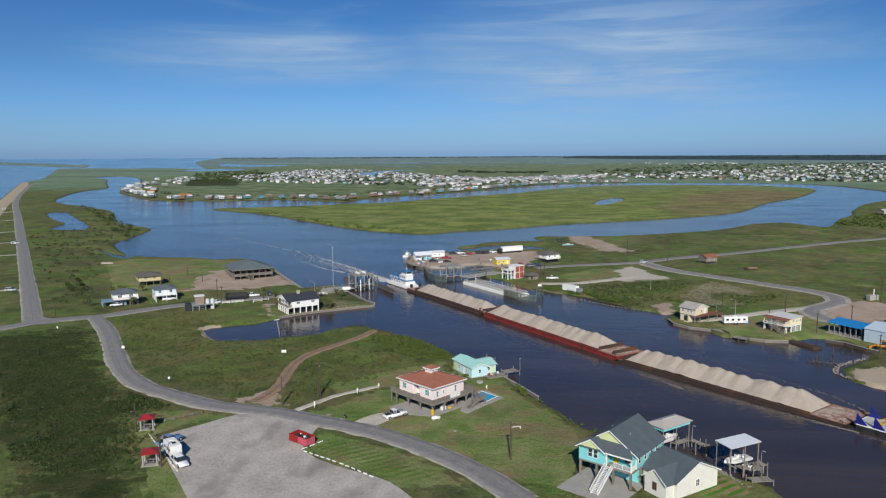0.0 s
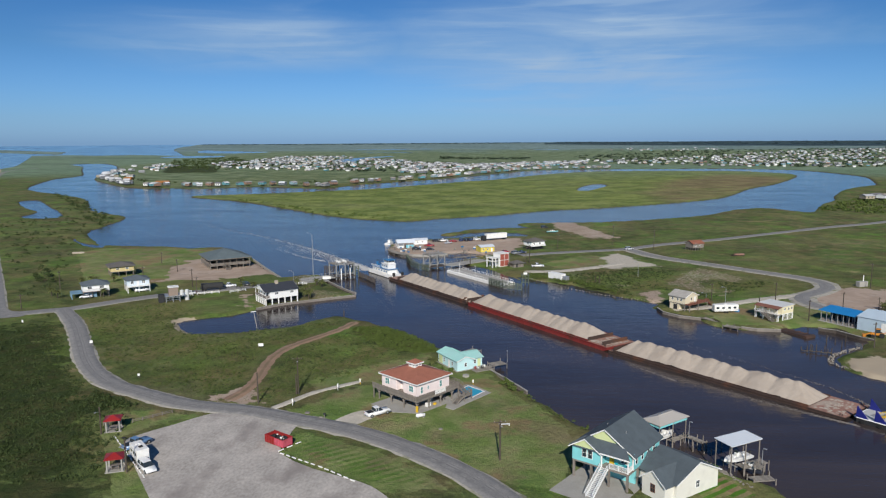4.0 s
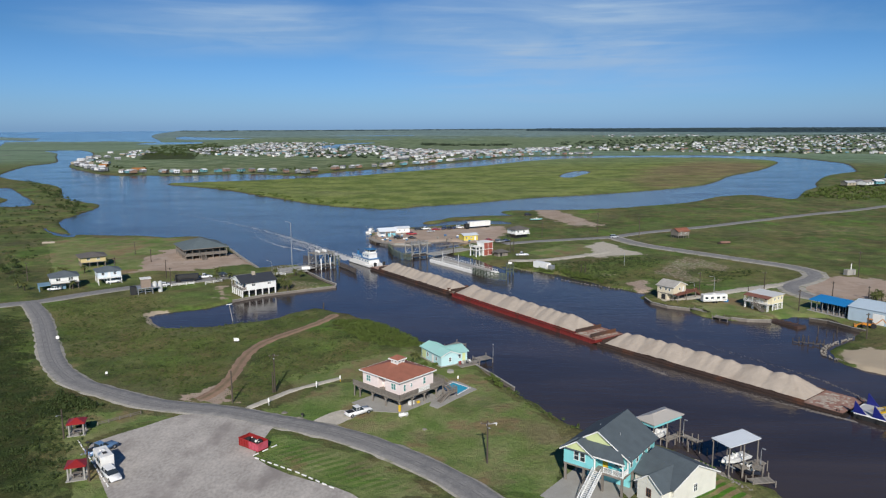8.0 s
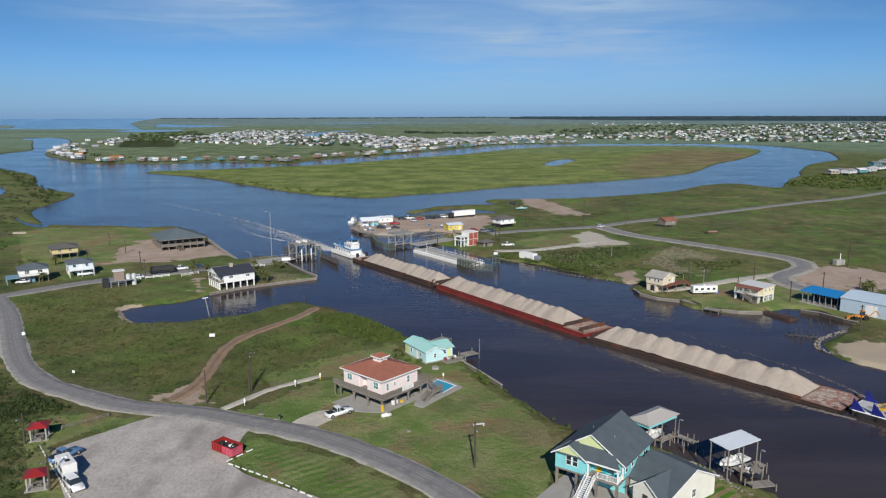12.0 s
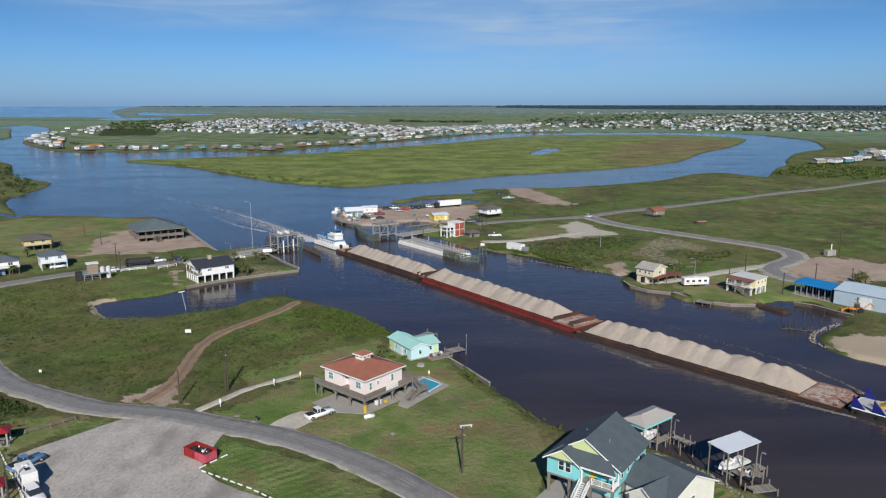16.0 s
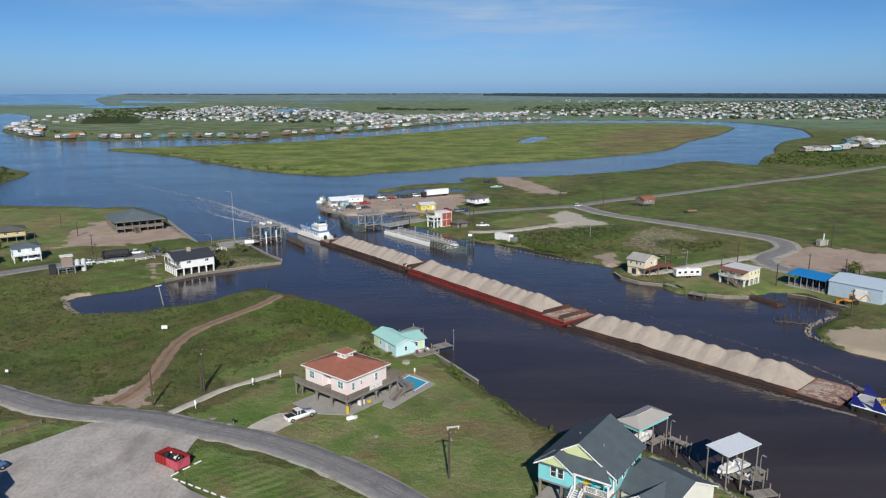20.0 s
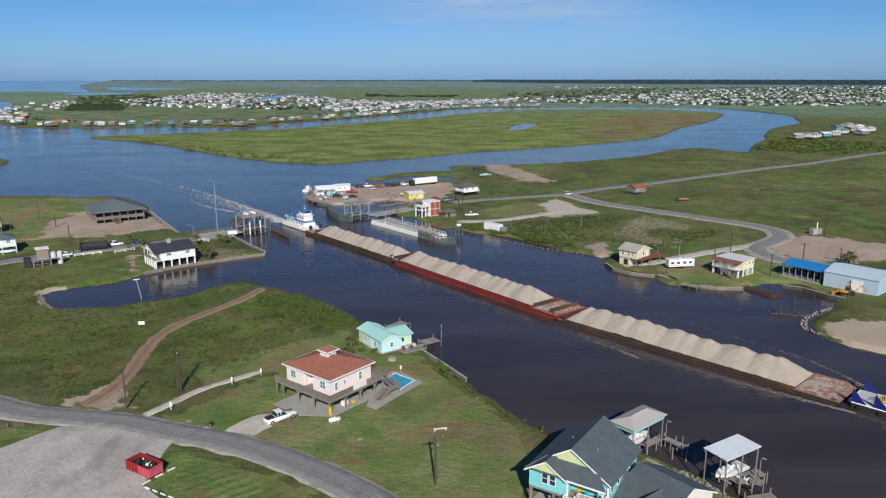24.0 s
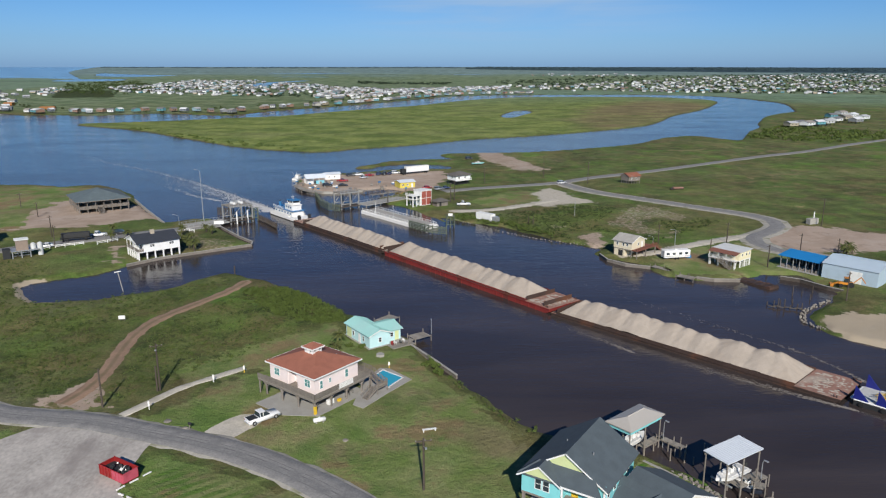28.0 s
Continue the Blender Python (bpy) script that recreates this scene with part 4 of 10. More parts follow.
strip("shell_track", SHELL_TRACK, 2.0, 0.09, M_SHELL, "pale crushed shell track across a lawn", 0.14, 32)
strip("shell_loop", RUTS_PATH, 4.6, 0.06, M_SHELL, "pale shell loop track in grass", 0.7, 33)
strip("access_track", ACCESS_PATH, 4.2, 0.06, M_SHELL, "pale shell access track behind canal houses", 0.6, 34)
for nm, (line, wd), z in zip(("beach_road", "cross_road", "curve_road", "east_road", "loop_road"), ROADS, (0.07, 0.10, 0.13, 0.10, 0.13)):
    strip(nm, line, wd, z, M_ROAD, "weathered grey two-lane asphalt road", seed=len(nm))

bm = bmesh.new()
_p = spline(PARKING, 3, True)
vs = [bm.verts.new((x, y, 0.06)) for x, y in _p]
bm.faces.new(vs)
bmesh.ops.triangulate(bm, faces=bm.faces)
solid("parking_lot", bm, M_GRAVEL, "wide pale shell and gravel parking lot with tyre marks", "parking lot", "structure")

bm = bmesh.new()
_p = spline(HOUSE_DRIVE, 1.0, True)
_p = _p + 0.12 * np.column_stack([wobble(_p, 2.5, 5), wobble(_p, 2.5, 6)])
bm.faces.new([bm.verts.new((x, y, 0.05)) for x, y in _p])
bmesh.ops.triangulate(bm, faces=bm.faces)
solid("house_drive", bm, M_SHELL, "pale crushed shell drive beside a house", "drive", "structure")
for i, ln in enumerate(([(-231.8, 282.6), (-220.7, 284.7)], [(-315.9, 391.5), (-305.6, 400.2)], [(-358.4, 455), (-350.1, 462.9)], [(-408.5, 524.5), (-401.3, 534.7)], [(-480.1, 624.1), (-475.6, 638.1)], [(-548.7, 719.2), (-546.5, 737.5)])):
    strip("beach_lane", spline(ln, 3), 3.4, 0.05, M_SHELL, "pale sand lane from the road to the beach", 0.5, 50 + i)

bm = bmesh.new()
_p = spline([(-175.6, 216.5), (-178.2, 225.3), (-186.3, 239.3), (-204.2, 264.5), (-202.3, 264.7), (-184.3, 241.3), (-174.2, 230.7), (-168.2, 228.4), (-163.8, 222.7), (-169.1, 219.2)], 1.5, True)
bm.faces.new([bm.verts.new((x, y, 0.115)) for x, y in _p])
bmesh.ops.triangulate(bm, faces=bm.faces)
solid("road_junction", bm, M_ROAD, "flared asphalt junction of two roads", "road", "structure")

# ---------------------------------------------------------------- colours and surfaces
M_WOOD = mat("grey_weathered_wood", (0.20, 0.175, 0.15), 0.85, scale=2, fine=18, vary=0.3, vary_obj=0.15, stretch=(1, 1, 0.25))
M_TIMBER = mat("dark_creosoted_timber", (0.065, 0.052, 0.042), 0.85, scale=1.5, fine=15, vary=0.35, vary_obj=0.2, stain=(0.16, 0.15, 0.13), stain_amt=0.5)
M_GREENWOOD = mat("algae_green_timber", (0.10, 0.12, 0.085), 0.85, scale=1.2, fine=12, vary=0.35, vary_obj=0.2, stain=(0.05, 0.05, 0.04), stain_amt=0.6)
M_POLE = mat("brown_pole_wood", (0.07, 0.055, 0.043), 0.85, vary=0.25, vary_obj=0.2)
M_CONC = mat("pale_concrete", (0.34, 0.325, 0.295), 0.9, scale=0.5, fine=8, vary=0.15, stain=(0.27, 0.25, 0.22), stain_amt=0.5)
M_WHITE = mat("white_paint", (0.78, 0.77, 0.74), 0.55, vary=0.07, stain=(0.55, 0.52, 0.46), stain_amt=0.35)
M_WHITE_VINYL = mat("white_vinyl_trim", (0.80, 0.80, 0.78), 0.45, vary=0.04)
# near-black for dark parts, and for painted shade in openings and under houses
M_DARK = mat("near_black_and_shade", (0.025, 0.026, 0.028), 0.7, vary=0.2)
M_RED = mat("red_sheet_metal", (0.28, 0.022, 0.022), 0.45, vary=0.15, vary_obj=0.1, stain=(0.17, 0.03, 0.025), stain_amt=0.5)
M_STEEL = mat("galvanised_steel", (0.46, 0.47, 0.48), 0.45, metal=0.6, vary=0.12)
M_TYRE = mat("black_rubber", (0.018, 0.018, 0.018), 0.85, vary=0.1)
M_ROCK = mat("pale_riprap_rock", (0.24, 0.215, 0.185), 0.9, vary=0.25, vary_obj=0.25)
M_DOCK = mat("grey_dock_boards", (0.26, 0.235, 0.20), 0.85, scale=2, fine=14, vary=0.28, vary_obj=0.2, stretch=(1, 6, 1))


def glass_mat(name="window_glass", tint=(0.03, 0.04, 0.05)):
    if name in MATS:
        return MATS[name]
    m = bpy.data.materials.new(name)
    m.use_nodes = True
    b = m.node_tree.nodes["Principled BSDF"]
    b.inputs["Base Color"].default_value = (*tint, 1)
    b.inputs["Roughness"].default_value = 0.05
    b.inputs["Specular IOR Level"].default_value = 0.6
    MATS[name] = m
    return m


M_GLASS = glass_mat()
M_GLASS_TEAL = glass_mat("teal_tinted_glass", (0.10, 0.26, 0.25))


def siding(name, color, pitch=0.2, vertical=False, rough=0.6, depth=0.35):
    """Painted boards: narrow shadow lines in relief and slight wear."""
    if name in MATS:
        return MATS[name]
    m = mat(name, color, rough, vary=0.06, scale=0.8, fine=10, bump=0.0, stain=tuple(c * 0.8 for c in color), stain_amt=0.35)
    n, l = m.node_tree.nodes, m.node_tree.links
    tc = n.new("ShaderNodeTexCoord")
    sep = n.new("ShaderNodeSeparateXYZ")
    l.new(tc.outputs["Object"], sep.inputs[0])
    src = sep.outputs[2]
    if vertical:
        ad = n.new("ShaderNodeMath")
        ad.operation = 'ADD'
        l.new(sep.outputs[0], ad.inputs[0])
        l.new(sep.outputs[1], ad.inputs[1])
        src = ad.outputs[0]
    mo = n.new("ShaderNodeMath")
    mo.operation = 'PINGPONG' if vertical else 'FRACT'
    sc = n.new("ShaderNodeMath")
    sc.operation = 'MULTIPLY'
    sc.inputs[1].default_value = 1 / pitch
    l.new(src, sc.inputs[0])
    l.new(sc.outputs[0], mo.inputs[0])
    if vertical:
        mo.inputs[1].default_value = 0.5
    bp = n.new("ShaderNodeBump")
    bp.inputs["Strength"].default_value, bp.inputs["Distance"].default_value = depth, 0.03
    l.new(mo.outputs[0], bp.inputs["Height"])
    l.new(bp.outputs[0], n["Principled BSDF"].inputs["Normal"])
    return m


def shingle(name, color):
    return mat(name, color, 0.9, scale=0.7, fine=7, vary=0.16, bump=0.35, stain=tuple(c * 1.35 for c in color), stain_amt=0.35)


# ---------------------------------------------------------------- building kit: local x and y run along the two seen sides
def face_pose(face, wx, wy, u, z):
    """Where something on a wall sits: u along the wall, z up, local -y out of the wall."""
    return {'y': pose(u, 0, z), 'x': pose(0, u, z, 0, 0, -90), 'Y': pose(u, wy, z, 0, 0, 180), 'X': pose(wx, u, z, 0, 0, 90)}[face]


def window(parent, m, w, h, frame=None, pane=None, bars=1, name="window", label=""):
    frame, pane = frame or M_WHITE_VINYL, pane or M_GLASS
    bm = bmesh.new()
    f, t = 0.09, 0.06
    ring = []
    for y in (-t, 0.04):
        for k in (0, f):
            ring.append([bm.verts.new(p) for p in ((-w / 2 + k, y, k), (w / 2 - k, y, k), (w / 2 - k, y, h - k), (-w / 2 + k, y, h - k))])
    for p, q in ((0, 1), (1, 3), (3, 2), (2, 0)):
        for i in range(4):
            j = (i + 1) % 4
            bm.faces.new((ring[p][i], ring[p][j], ring[q][j], ring[q][i]))
    win = part(name, bm, frame, parent, label)
    win.matrix_basis = m
    for i in range(bars):
        x = -w / 2 + w * (i + 1) / (bars + 1)
        bm = bmesh.new()
        bm_box(bm, x - 0.035, x + 0.035, -t + 0.01, 0.02, f, h - f)
        part("muntin", bm, frame, win)
    bm = bmesh.new()
    bm_box(bm, -w / 2 + f, w / 2 - f, -t + 0.015, 0.02, h * 0.5 - 0.03, h * 0.5 + 0.03)
    part("meeting_rail", bm, frame, win)
    bm = bmesh.new()
    bm_box(bm, -w / 2 + f / 2, w / 2 - f / 2, -0.03, 0.01, f / 2, h - f / 2)
    part("pane", bm, pane, win)
    return win


def door(parent, m, w=0.95, h=2.05, material=None, label="white house door"):
    bm = bmesh.new()
    bm_box(bm, -w / 2, w / 2, -0.05, 0.03, 0, h, 0.015)
    for z0, z1 in ((0.2, 0.9), (1.05, 1.85)):
        bm_box(bm, -w / 2 + 0.15, w / 2 - 0.15, -0.065, -0.04, z0, z1, 0.01)
    d = part("door", bm, material or M_WHITE, parent, label)
    d.matrix_basis = m
    bm = bmesh.new()
    bm_cyl(bm, (w / 2 - 0.1, -0.05, 1.0), (w / 2 - 0.1, -0.12, 1.0), 0.03, seg=8)
    part("handle", bm, M_STEEL, d)
    return d


def hip_roof(parent, x0, x1, y0, y1, z, h, material, over=0.5, thick=0.18, name="roof", fascia=None):
    a0, a1, b0, b1 = x0 - over, x1 + over, y0 - over, y1 + over
    wx, wy = a1 - a0, b1 - b0
    if wx >= wy:
        r0, r1 = (a0 + wy / 2, (b0 + b1) / 2), (a1 - wy / 2, (b0 + b1) / 2)
    else:
        r0, r1 = ((a0 + a1) / 2, b0 + wx / 2), ((a0 + a1) / 2, b1 - wx / 2)
    bm = bmesh.new()
    c = [bm.verts.new((x, y, z)) for x, y in ((a0, b0), (a1, b0), (a1, b1), (a0, b1))]
    e = [bm.verts.new((x, y, z - thick)) for x, y in ((a0, b0), (a1, b0), (a1, b1), (a0, b1))]
    p, q = bm.verts.new((*r0, z + h)), bm.verts.new((*r1, z + h))
    if wx >= wy:
        for f in ((c[0], c[1], q, p), (c[1], c[2], q), (c[2], c[3], p, q), (c[3], c[0], p)):
            bm.faces.new(f)
    else:
        for f in ((c[0], c[1], p), (c[1], c[2], q, p), (c[2], c[3], q), (c[3], c[0], p, q)):
            bm.faces.new(f)
    for i in range(4):
        bm.faces.new((e[i], e[(i + 1) % 4], c[(i + 1) % 4], c[i]))
    bm.faces.new(e[::-1])
    bmesh.ops.recalc_face_normals(bm, faces=bm.faces)
    roof = part(name, bm, material, parent)
    if fascia:
        bm = bmesh.new()
        for p0, p1 in (((a0, b0), (a1, b0)), ((a1, b0), (a1, b1)), ((a1, b1), (a0, b1)), ((a0, b1), (a0, b0))):
            L = math.hypot(p1[0] - p0[0], p1[1] - p0[1])
            bm_box(bm, -0.03, L + 0.03, -0.035, -0.004, -0.24, 0.02, m=pose(p0[0], p0[1], z, 0, 0, heading(p0, p1)))
        part("fascia", bm, fascia, roof)
    # ridge cap
    bm = bmesh.new()
    if (Vector(r0) - Vector(r1)).length > 0.3:
        bm_cyl(bm, (*r0, z + h), (*r1, z + h), 0.09, seg=6)
        part("ridge_cap", bm, material, roof)
    else:
        bm.free()
    return roof


def gable_roof(parent, x0, x1, y0, y1, z, h, material, along='x', over=0.45, end=0.4, thick=0.16, walls=None, trim=None, ribs=0.0, name="roof"):
    """A roof with its ridge along x or y; walls: the material that fills the gables; ribs: spacing of raised seams."""
    roof = None
    mid = (y0 + y1) / 2 if along == 'x' else (x0 + x1) / 2
    half = (y1 - y0) / 2 if along == 'x' else (x1 - x0) / 2
    s0, s1 = (x0 - end, x1 + end) if along == 'x' else (y0 - end, y1 + end)
    drop = h * over / half

    def P(s, v, zz):
        return (s, mid + v, zz) if along == 'x' else (mid + v, s, zz)
    bm = bmesh.new()
    for sg in (-1, 1):
        pts = [P(s0, sg * (half + over), z - drop), P(s1, sg * (half + over), z - drop), P(s1, 0, z + h), P(s0, 0, z + h)]
        bm_poly(bm, pts, -thick)
    bmesh.ops.remove_doubles(bm, verts=bm.verts, dist=0.0005)
    roof = part(name, bm, material, parent)
    if ribs:
        for sg in (-1, 1):
            n = max(2, int((s1 - s0) / ribs))
            for i in range(n + 1):
                s = s0 + 0.02 + (s1 - s0 - 0.04) * i / n
                a, b = Vector(P(s, sg * (half + over), z - drop + thick + 0.03)), Vector(P(s, 0, z + h + thick + 0.03))
                bm = bmesh.new()
                bm_cyl(bm, a, b, 0.035, seg=4)
                part("seam", bm, material, roof)
    if walls:
        for s in (x0, x1) if along == 'x' else (y0, y1):
            bm = bmesh.new()
            t = 0.06
            lo = [bm.verts.new(P(s - t, v, zz)) for v, zz in ((-half, z), (half, z), (0, z + h - 0.01))]
            hi = [bm.verts.new(P(s + t, v, zz)) for v, zz in ((-half, z), (half, z), (0, z + h - 0.01))]
            bm.faces.new(lo)
            bm.faces.new(hi[::-1])
            for i in range(3):
                bm.faces.new((lo[i], lo[(i + 1) % 3], hi[(i + 1) % 3], hi[i]))
            part("gable", bm, walls, parent)
    if trim:
        for s in (s0, s1):
            bm = bmesh.new()
            for sg in (-1, 1):
                a, b = Vector(P(s, sg * (half + over), z - drop + thick / 2)), Vector(P(s, 0, z + h + thick / 2))
                d = b - a
                m = Matrix.Translation(a) @ d.to_track_quat('X', 'Z').to_matrix().to_4x4()
                bm_box(bm, -0.02, d.length + 0.02, -0.03, 0.03, -0.15, 0.05, m=m)
            part("bargeboard", bm, trim, roof)
    return roof


def walls_box(parent, x0, x1, y0, y1, z0, z1, material, name="wall", t=0.14):
    """Four walls, each a part of its own."""
    for a in ((x0, x1, y0, y0 + t), (x0, x1, y1 - t, y1), (x0, x0 + t, y0 + t, y1 - t), (x1 - t, x1, y0 + t, y1 - t)):
        box_part(name, parent, material, *a, z0, z1)


def posts(parent, pts, z0, z1, r, material, name="post", square=False, label=""):
    bm = bmesh.new()
    if square:
        bm_box(bm, -r, r, -r, r, z0, z1, 0.02)
    else:
        bm_cyl(bm, (0, 0, z0), (0, 0, z1), r * 1.05, r * 0.95, 9)
    me = mesh_of(name, bm, material)
    for x, y in pts:
        ob = new(name, me)
        ob.parent = parent
        ob.location = (x, y, 0)
    return me


def railing(parent, a, b, z, material, h=1.0, gap=0.16, solid_boards=False, name="railing"):
    """Rail from a to b in plan: posts, top and bottom rails, and pickets or boards."""
    a, b = Vector(a), Vector(b)
    L = (b - a).length
    bm = bmesh.new()
    n = max(1, round(L / 1.8))
    for i in range(n + 1):
        x = L * i / n
        bm_box(bm, x - 0.05, x + 0.05, -0.05, 0.05, 0, h)
    bm_box(bm, 0, L, -0.06, 0.06, h - 0.02, h + 0.05)
    bm_box(bm, 0, L, -0.03, 0.03, 0.08, 0.16)
    if solid_boards:
        for i in range(4):
            bm_box(bm, 0, L, -0.045, -0.02, 0.1 + i * 0.22, 0.28 + i * 0.22)
    else:
        k = max(1, int(L / gap))
        for i in range(k):
            x = (i + 0.5) * L / k
            bm_box(bm, x - 0.02, x + 0.02, -0.02, 0.02, 0.1, h)
    ob = part(name, bm, material, parent)
    ob.matrix_basis = pose(a.x, a.y, z, 0, 0, heading(a, b))
    return ob


def stairs(parent, foot, top, z0, z1, width, material, rails=True, rail_mat=None):
    """Open stairs from foot to top in plan."""
    foot, top = Vector(foot), Vector(top)
    L = (top - foot).length
    st = new("stairs")
    st.parent = parent
    st.matrix_basis = pose(foot.x, foot.y, z0, 0, 0, heading(foot, top))
    H = z1 - z0
    n = max(3, round(H / 0.185))
    bm = bmesh.new()
    bm_box(bm, 0, L / n + 0.03, -width / 2, width / 2, -0.04, 0)
    tread = mesh_of("tread", bm, material)
    for i in range(n):
        ob = new("tread", tread)
        ob.parent = st
        ob.location = (L * i / n, 0, H * (i + 1) / n)
    ang = math.degrees(math.atan2(H, L))
    D = math.hypot(L, H)
    for s in (-1, 1):
        bm = bmesh.new()
        bm_box(bm, 0, D, -0.04, 0.04, -0.2, 0.1, m=pose(0, s * width / 2, 0, 0, -ang, 0))
        part("stringer", bm, material, st)
        if rails:
            bm = bmesh.new()
            bm_box(bm, 0, D, -0.05, 0.05, 0.92, 1.0, m=pose(0, s * (width / 2 + 0.02), 0, 0, -ang, 0))
            k = max(3, int(L / 0.35))
            for i in range(k + 1):
                x = L * i / k
                bm_box(bm, x - 0.025, x + 0.025, s * (width / 2 + 0.02) - 0.025, s * (width / 2 + 0.02) + 0.025, H * i / k, H * i / k + 0.97)
            part("handrail", bm, rail_mat or material, st)
    return st


def deck(parent, x0, x1, y0, y1, z, material=None, along='x', name="deck"):
    """A timber deck: each board its own strip on joists."""
    material = material or M_DOCK
    d = new(name)
    d.parent = parent
    w = 0.28
    L = (y1 - y0) if along == 'x' else (x1 - x0)
    n = max(1, int(L / w))
    bm = bmesh.new()
    ww = L / n
    if along == 'x':
        bm_box(bm, 0, x1 - x0, 0, ww - 0.02, -0.05, 0)
    else:
        bm_box(bm, 0, ww - 0.02, 0, y1 - y0, -0.05, 0)
    me = mesh_of("board", bm, material)
    for i in range(n):
        ob = new("board", me)
        ob.parent = d
        ob.location = (x0, y0 + i * ww, z) if along == 'x' else (x0 + i * ww, y0, z)
    bm = bmesh.new()
    bm_box(bm, x0 + 0.02, x1 - 0.02, y0 + 0.02, y0 + 0.1, z - 0.3, z - 0.052)
    bm_box(bm, x0 + 0.02, x1 - 0.02, y1 - 0.1, y1 - 0.02, z - 0.3, z - 0.052)
    bm_box(bm, x0 + 0.02, x0 + 0.1, y0 + 0.1, y1 - 0.1, z - 0.3, z - 0.052)
    bm_box(bm, x1 - 0.1, x1 - 0.02, y0 + 0.1, y1 - 0.1, z - 0.3, z - 0.052)
    part("joist_frame", bm, M_WOOD, d)
    return d


def grid_pts(x0, x1, nx, y0, y1, ny):
    return [(x0 + (x1 - x0) * i / max(nx - 1, 1), y0 + (y1 - y0) * j / max(ny - 1, 1)) for i in range(nx) for j in range(ny)]


def stilt_house(name, at, rz, wx, wy, floor, eave, rise_h, wall, roofm, label, roof='hip', along='x', piles=(4, 4), pile_m=None, pile_r=0.15, windows=(), doors=(), over=0.5, trim=None, gable=None, square=False, category="house", group="", ribs=0.0):
    """A house on piles: its walls, floor, roof, piles, windows and doors."""
    h = thing(name, pose(at[0], at[1], 0, 0, 0, rz), label, category, group)
    if floor > 0.3:
        posts(h, grid_pts(0.2, wx - 0.2, piles[0], 0.2, wy - 0.2, piles[1]), -0.1, floor - 0.26, pile_r, pile_m or M_WOOD, square=square)
    box_part("floor", h, M_WOOD if floor > 0.3 else M_CONC, 0, wx, 0, wy, max(floor - 0.25, -0.05), max(floor, 0.1))
    walls_box(h, 0, wx, 0, wy, max(floor, 0.1), eave, wall)
    if roof == 'hip':
        hip_roof(h, 0, wx, 0, wy, eave + 0.18, rise_h, roofm, over, fascia=trim)
    else:
        gable_roof(h, 0, wx, 0, wy, eave, rise_h, roofm, along, over, walls=gable or wall, trim=trim, ribs=ribs)
    for f, u, z, w, hh in windows:
        window(h, face_pose(f, wx, wy, u, floor + z), w, hh, bars=1 if w > 1.1 else 0)
    for f, u in doors:
        door(h, face_pose(f, wx, wy, u, max(floor, 0.1)))
    return h


# ---------------------------------------------------------------- vehicles
def paint(name, color, metal=0.0):
    return mat("car_paint_" + name, color, 0.3, metal=metal, vary=0.05, fine=5, bump=0.0, spec=0.6)


PAINTS = {"white": (0.78, 0.78, 0.77), "black": (0.02, 0.02, 0.022), "red": (0.35, 0.02, 0.025), "silver": (0.45, 0.46, 0.48), "navy": (0.03, 0.05, 0.12), "blue": (0.12, 0.22, 0.38), "tan": (0.4, 0.33, 0.24), "grey": (0.18, 0.19, 0.2)}
CAR_CACHE = {}


def car(kind, color, at, rz, label):
    """A parked vehicle: lofted body, glazed cabin, wheels, lamps and bumpers. x runs forward."""
    key = (kind, color)
    m = pose(at[0], at[1], 0.08, 0, 0, rz)
    if key in CAR_CACHE:
        ob = copy_thing(CAR_CACHE[key], m)
        return tagged(ob, label)
    L, W, belt, top = {"sedan": (4.8, 1.82, 0.92, 1.45), "suv": (4.9, 1.95, 1.08, 1.78), "pickup": (5.9, 2.0, 1.12, 1.88), "van": (5.4, 2.0, 1.15, 2.1)}[kind]
    t = thing({"sedan": "sedan", "suv": "suv", "pickup": "pickup_truck", "van": "van"}[kind], m, label, "truck" if kind == "pickup" else "car", "parked vehicles")
    pm = paint(color, PAINTS[color])
    clear = 0.3
    if kind == "pickup":
        prof = [(-L / 2, 0.55), (-L / 2, belt), (-L / 2 + 1.9, belt), (0.95, belt + 0.02), (L / 2 - 0.25, belt - 0.1), (L / 2, belt - 0.35), (L / 2, 0.45)]
        cab = [(-L / 2 + 1.85, belt), (-L / 2 + 2.0, top), (0.2, top), (1.05, belt)]
    elif kind == "sedan":
        prof = [(-L / 2, 0.5), (-L / 2 + 0.05, belt - 0.02), (-L / 2 + 1.0, belt), (0.9, belt), (L / 2 - 0.25, belt - 0.18), (L / 2, 0.62), (L / 2, 0.4)]
        cab = [(-L / 2 + 0.85, belt), (-L / 2 + 1.5, top), (0.3, top), (1.15, belt)]
    else:
        prof = [(-L / 2, 0.5), (-L / 2 + 0.03, belt), (1.1, belt), (L / 2 - 0.2, belt - 0.15), (L / 2, belt - 0.4), (L / 2, 0.45)]
        cab = [(-L / 2 + 0.08, belt), (-L / 2 + 0.3, top), (0.45, top), (1.25, belt)]

    def loft(bm, pr, w_lo, w_hi):
        z0, z1 = min(z for _, z in pr), max(z for _, z in pr)
        sides = []
        for s in (-1, 1):
            sides.append([bm.verts.new((x, s * (w_lo + (w_hi - w_lo) * (z - z0) / (z1 - z0)) / 2, z)) for x, z in pr])
        n = len(pr)
        for i in range(n):
            bm.faces.new((sides[0][i], sides[0][(i + 1) % n], sides[1][(i + 1) % n], sides[1][i]))
        bm.faces.new(sides[0])
        bm.faces.new(sides[1][::-1])
    bm = bmesh.new()
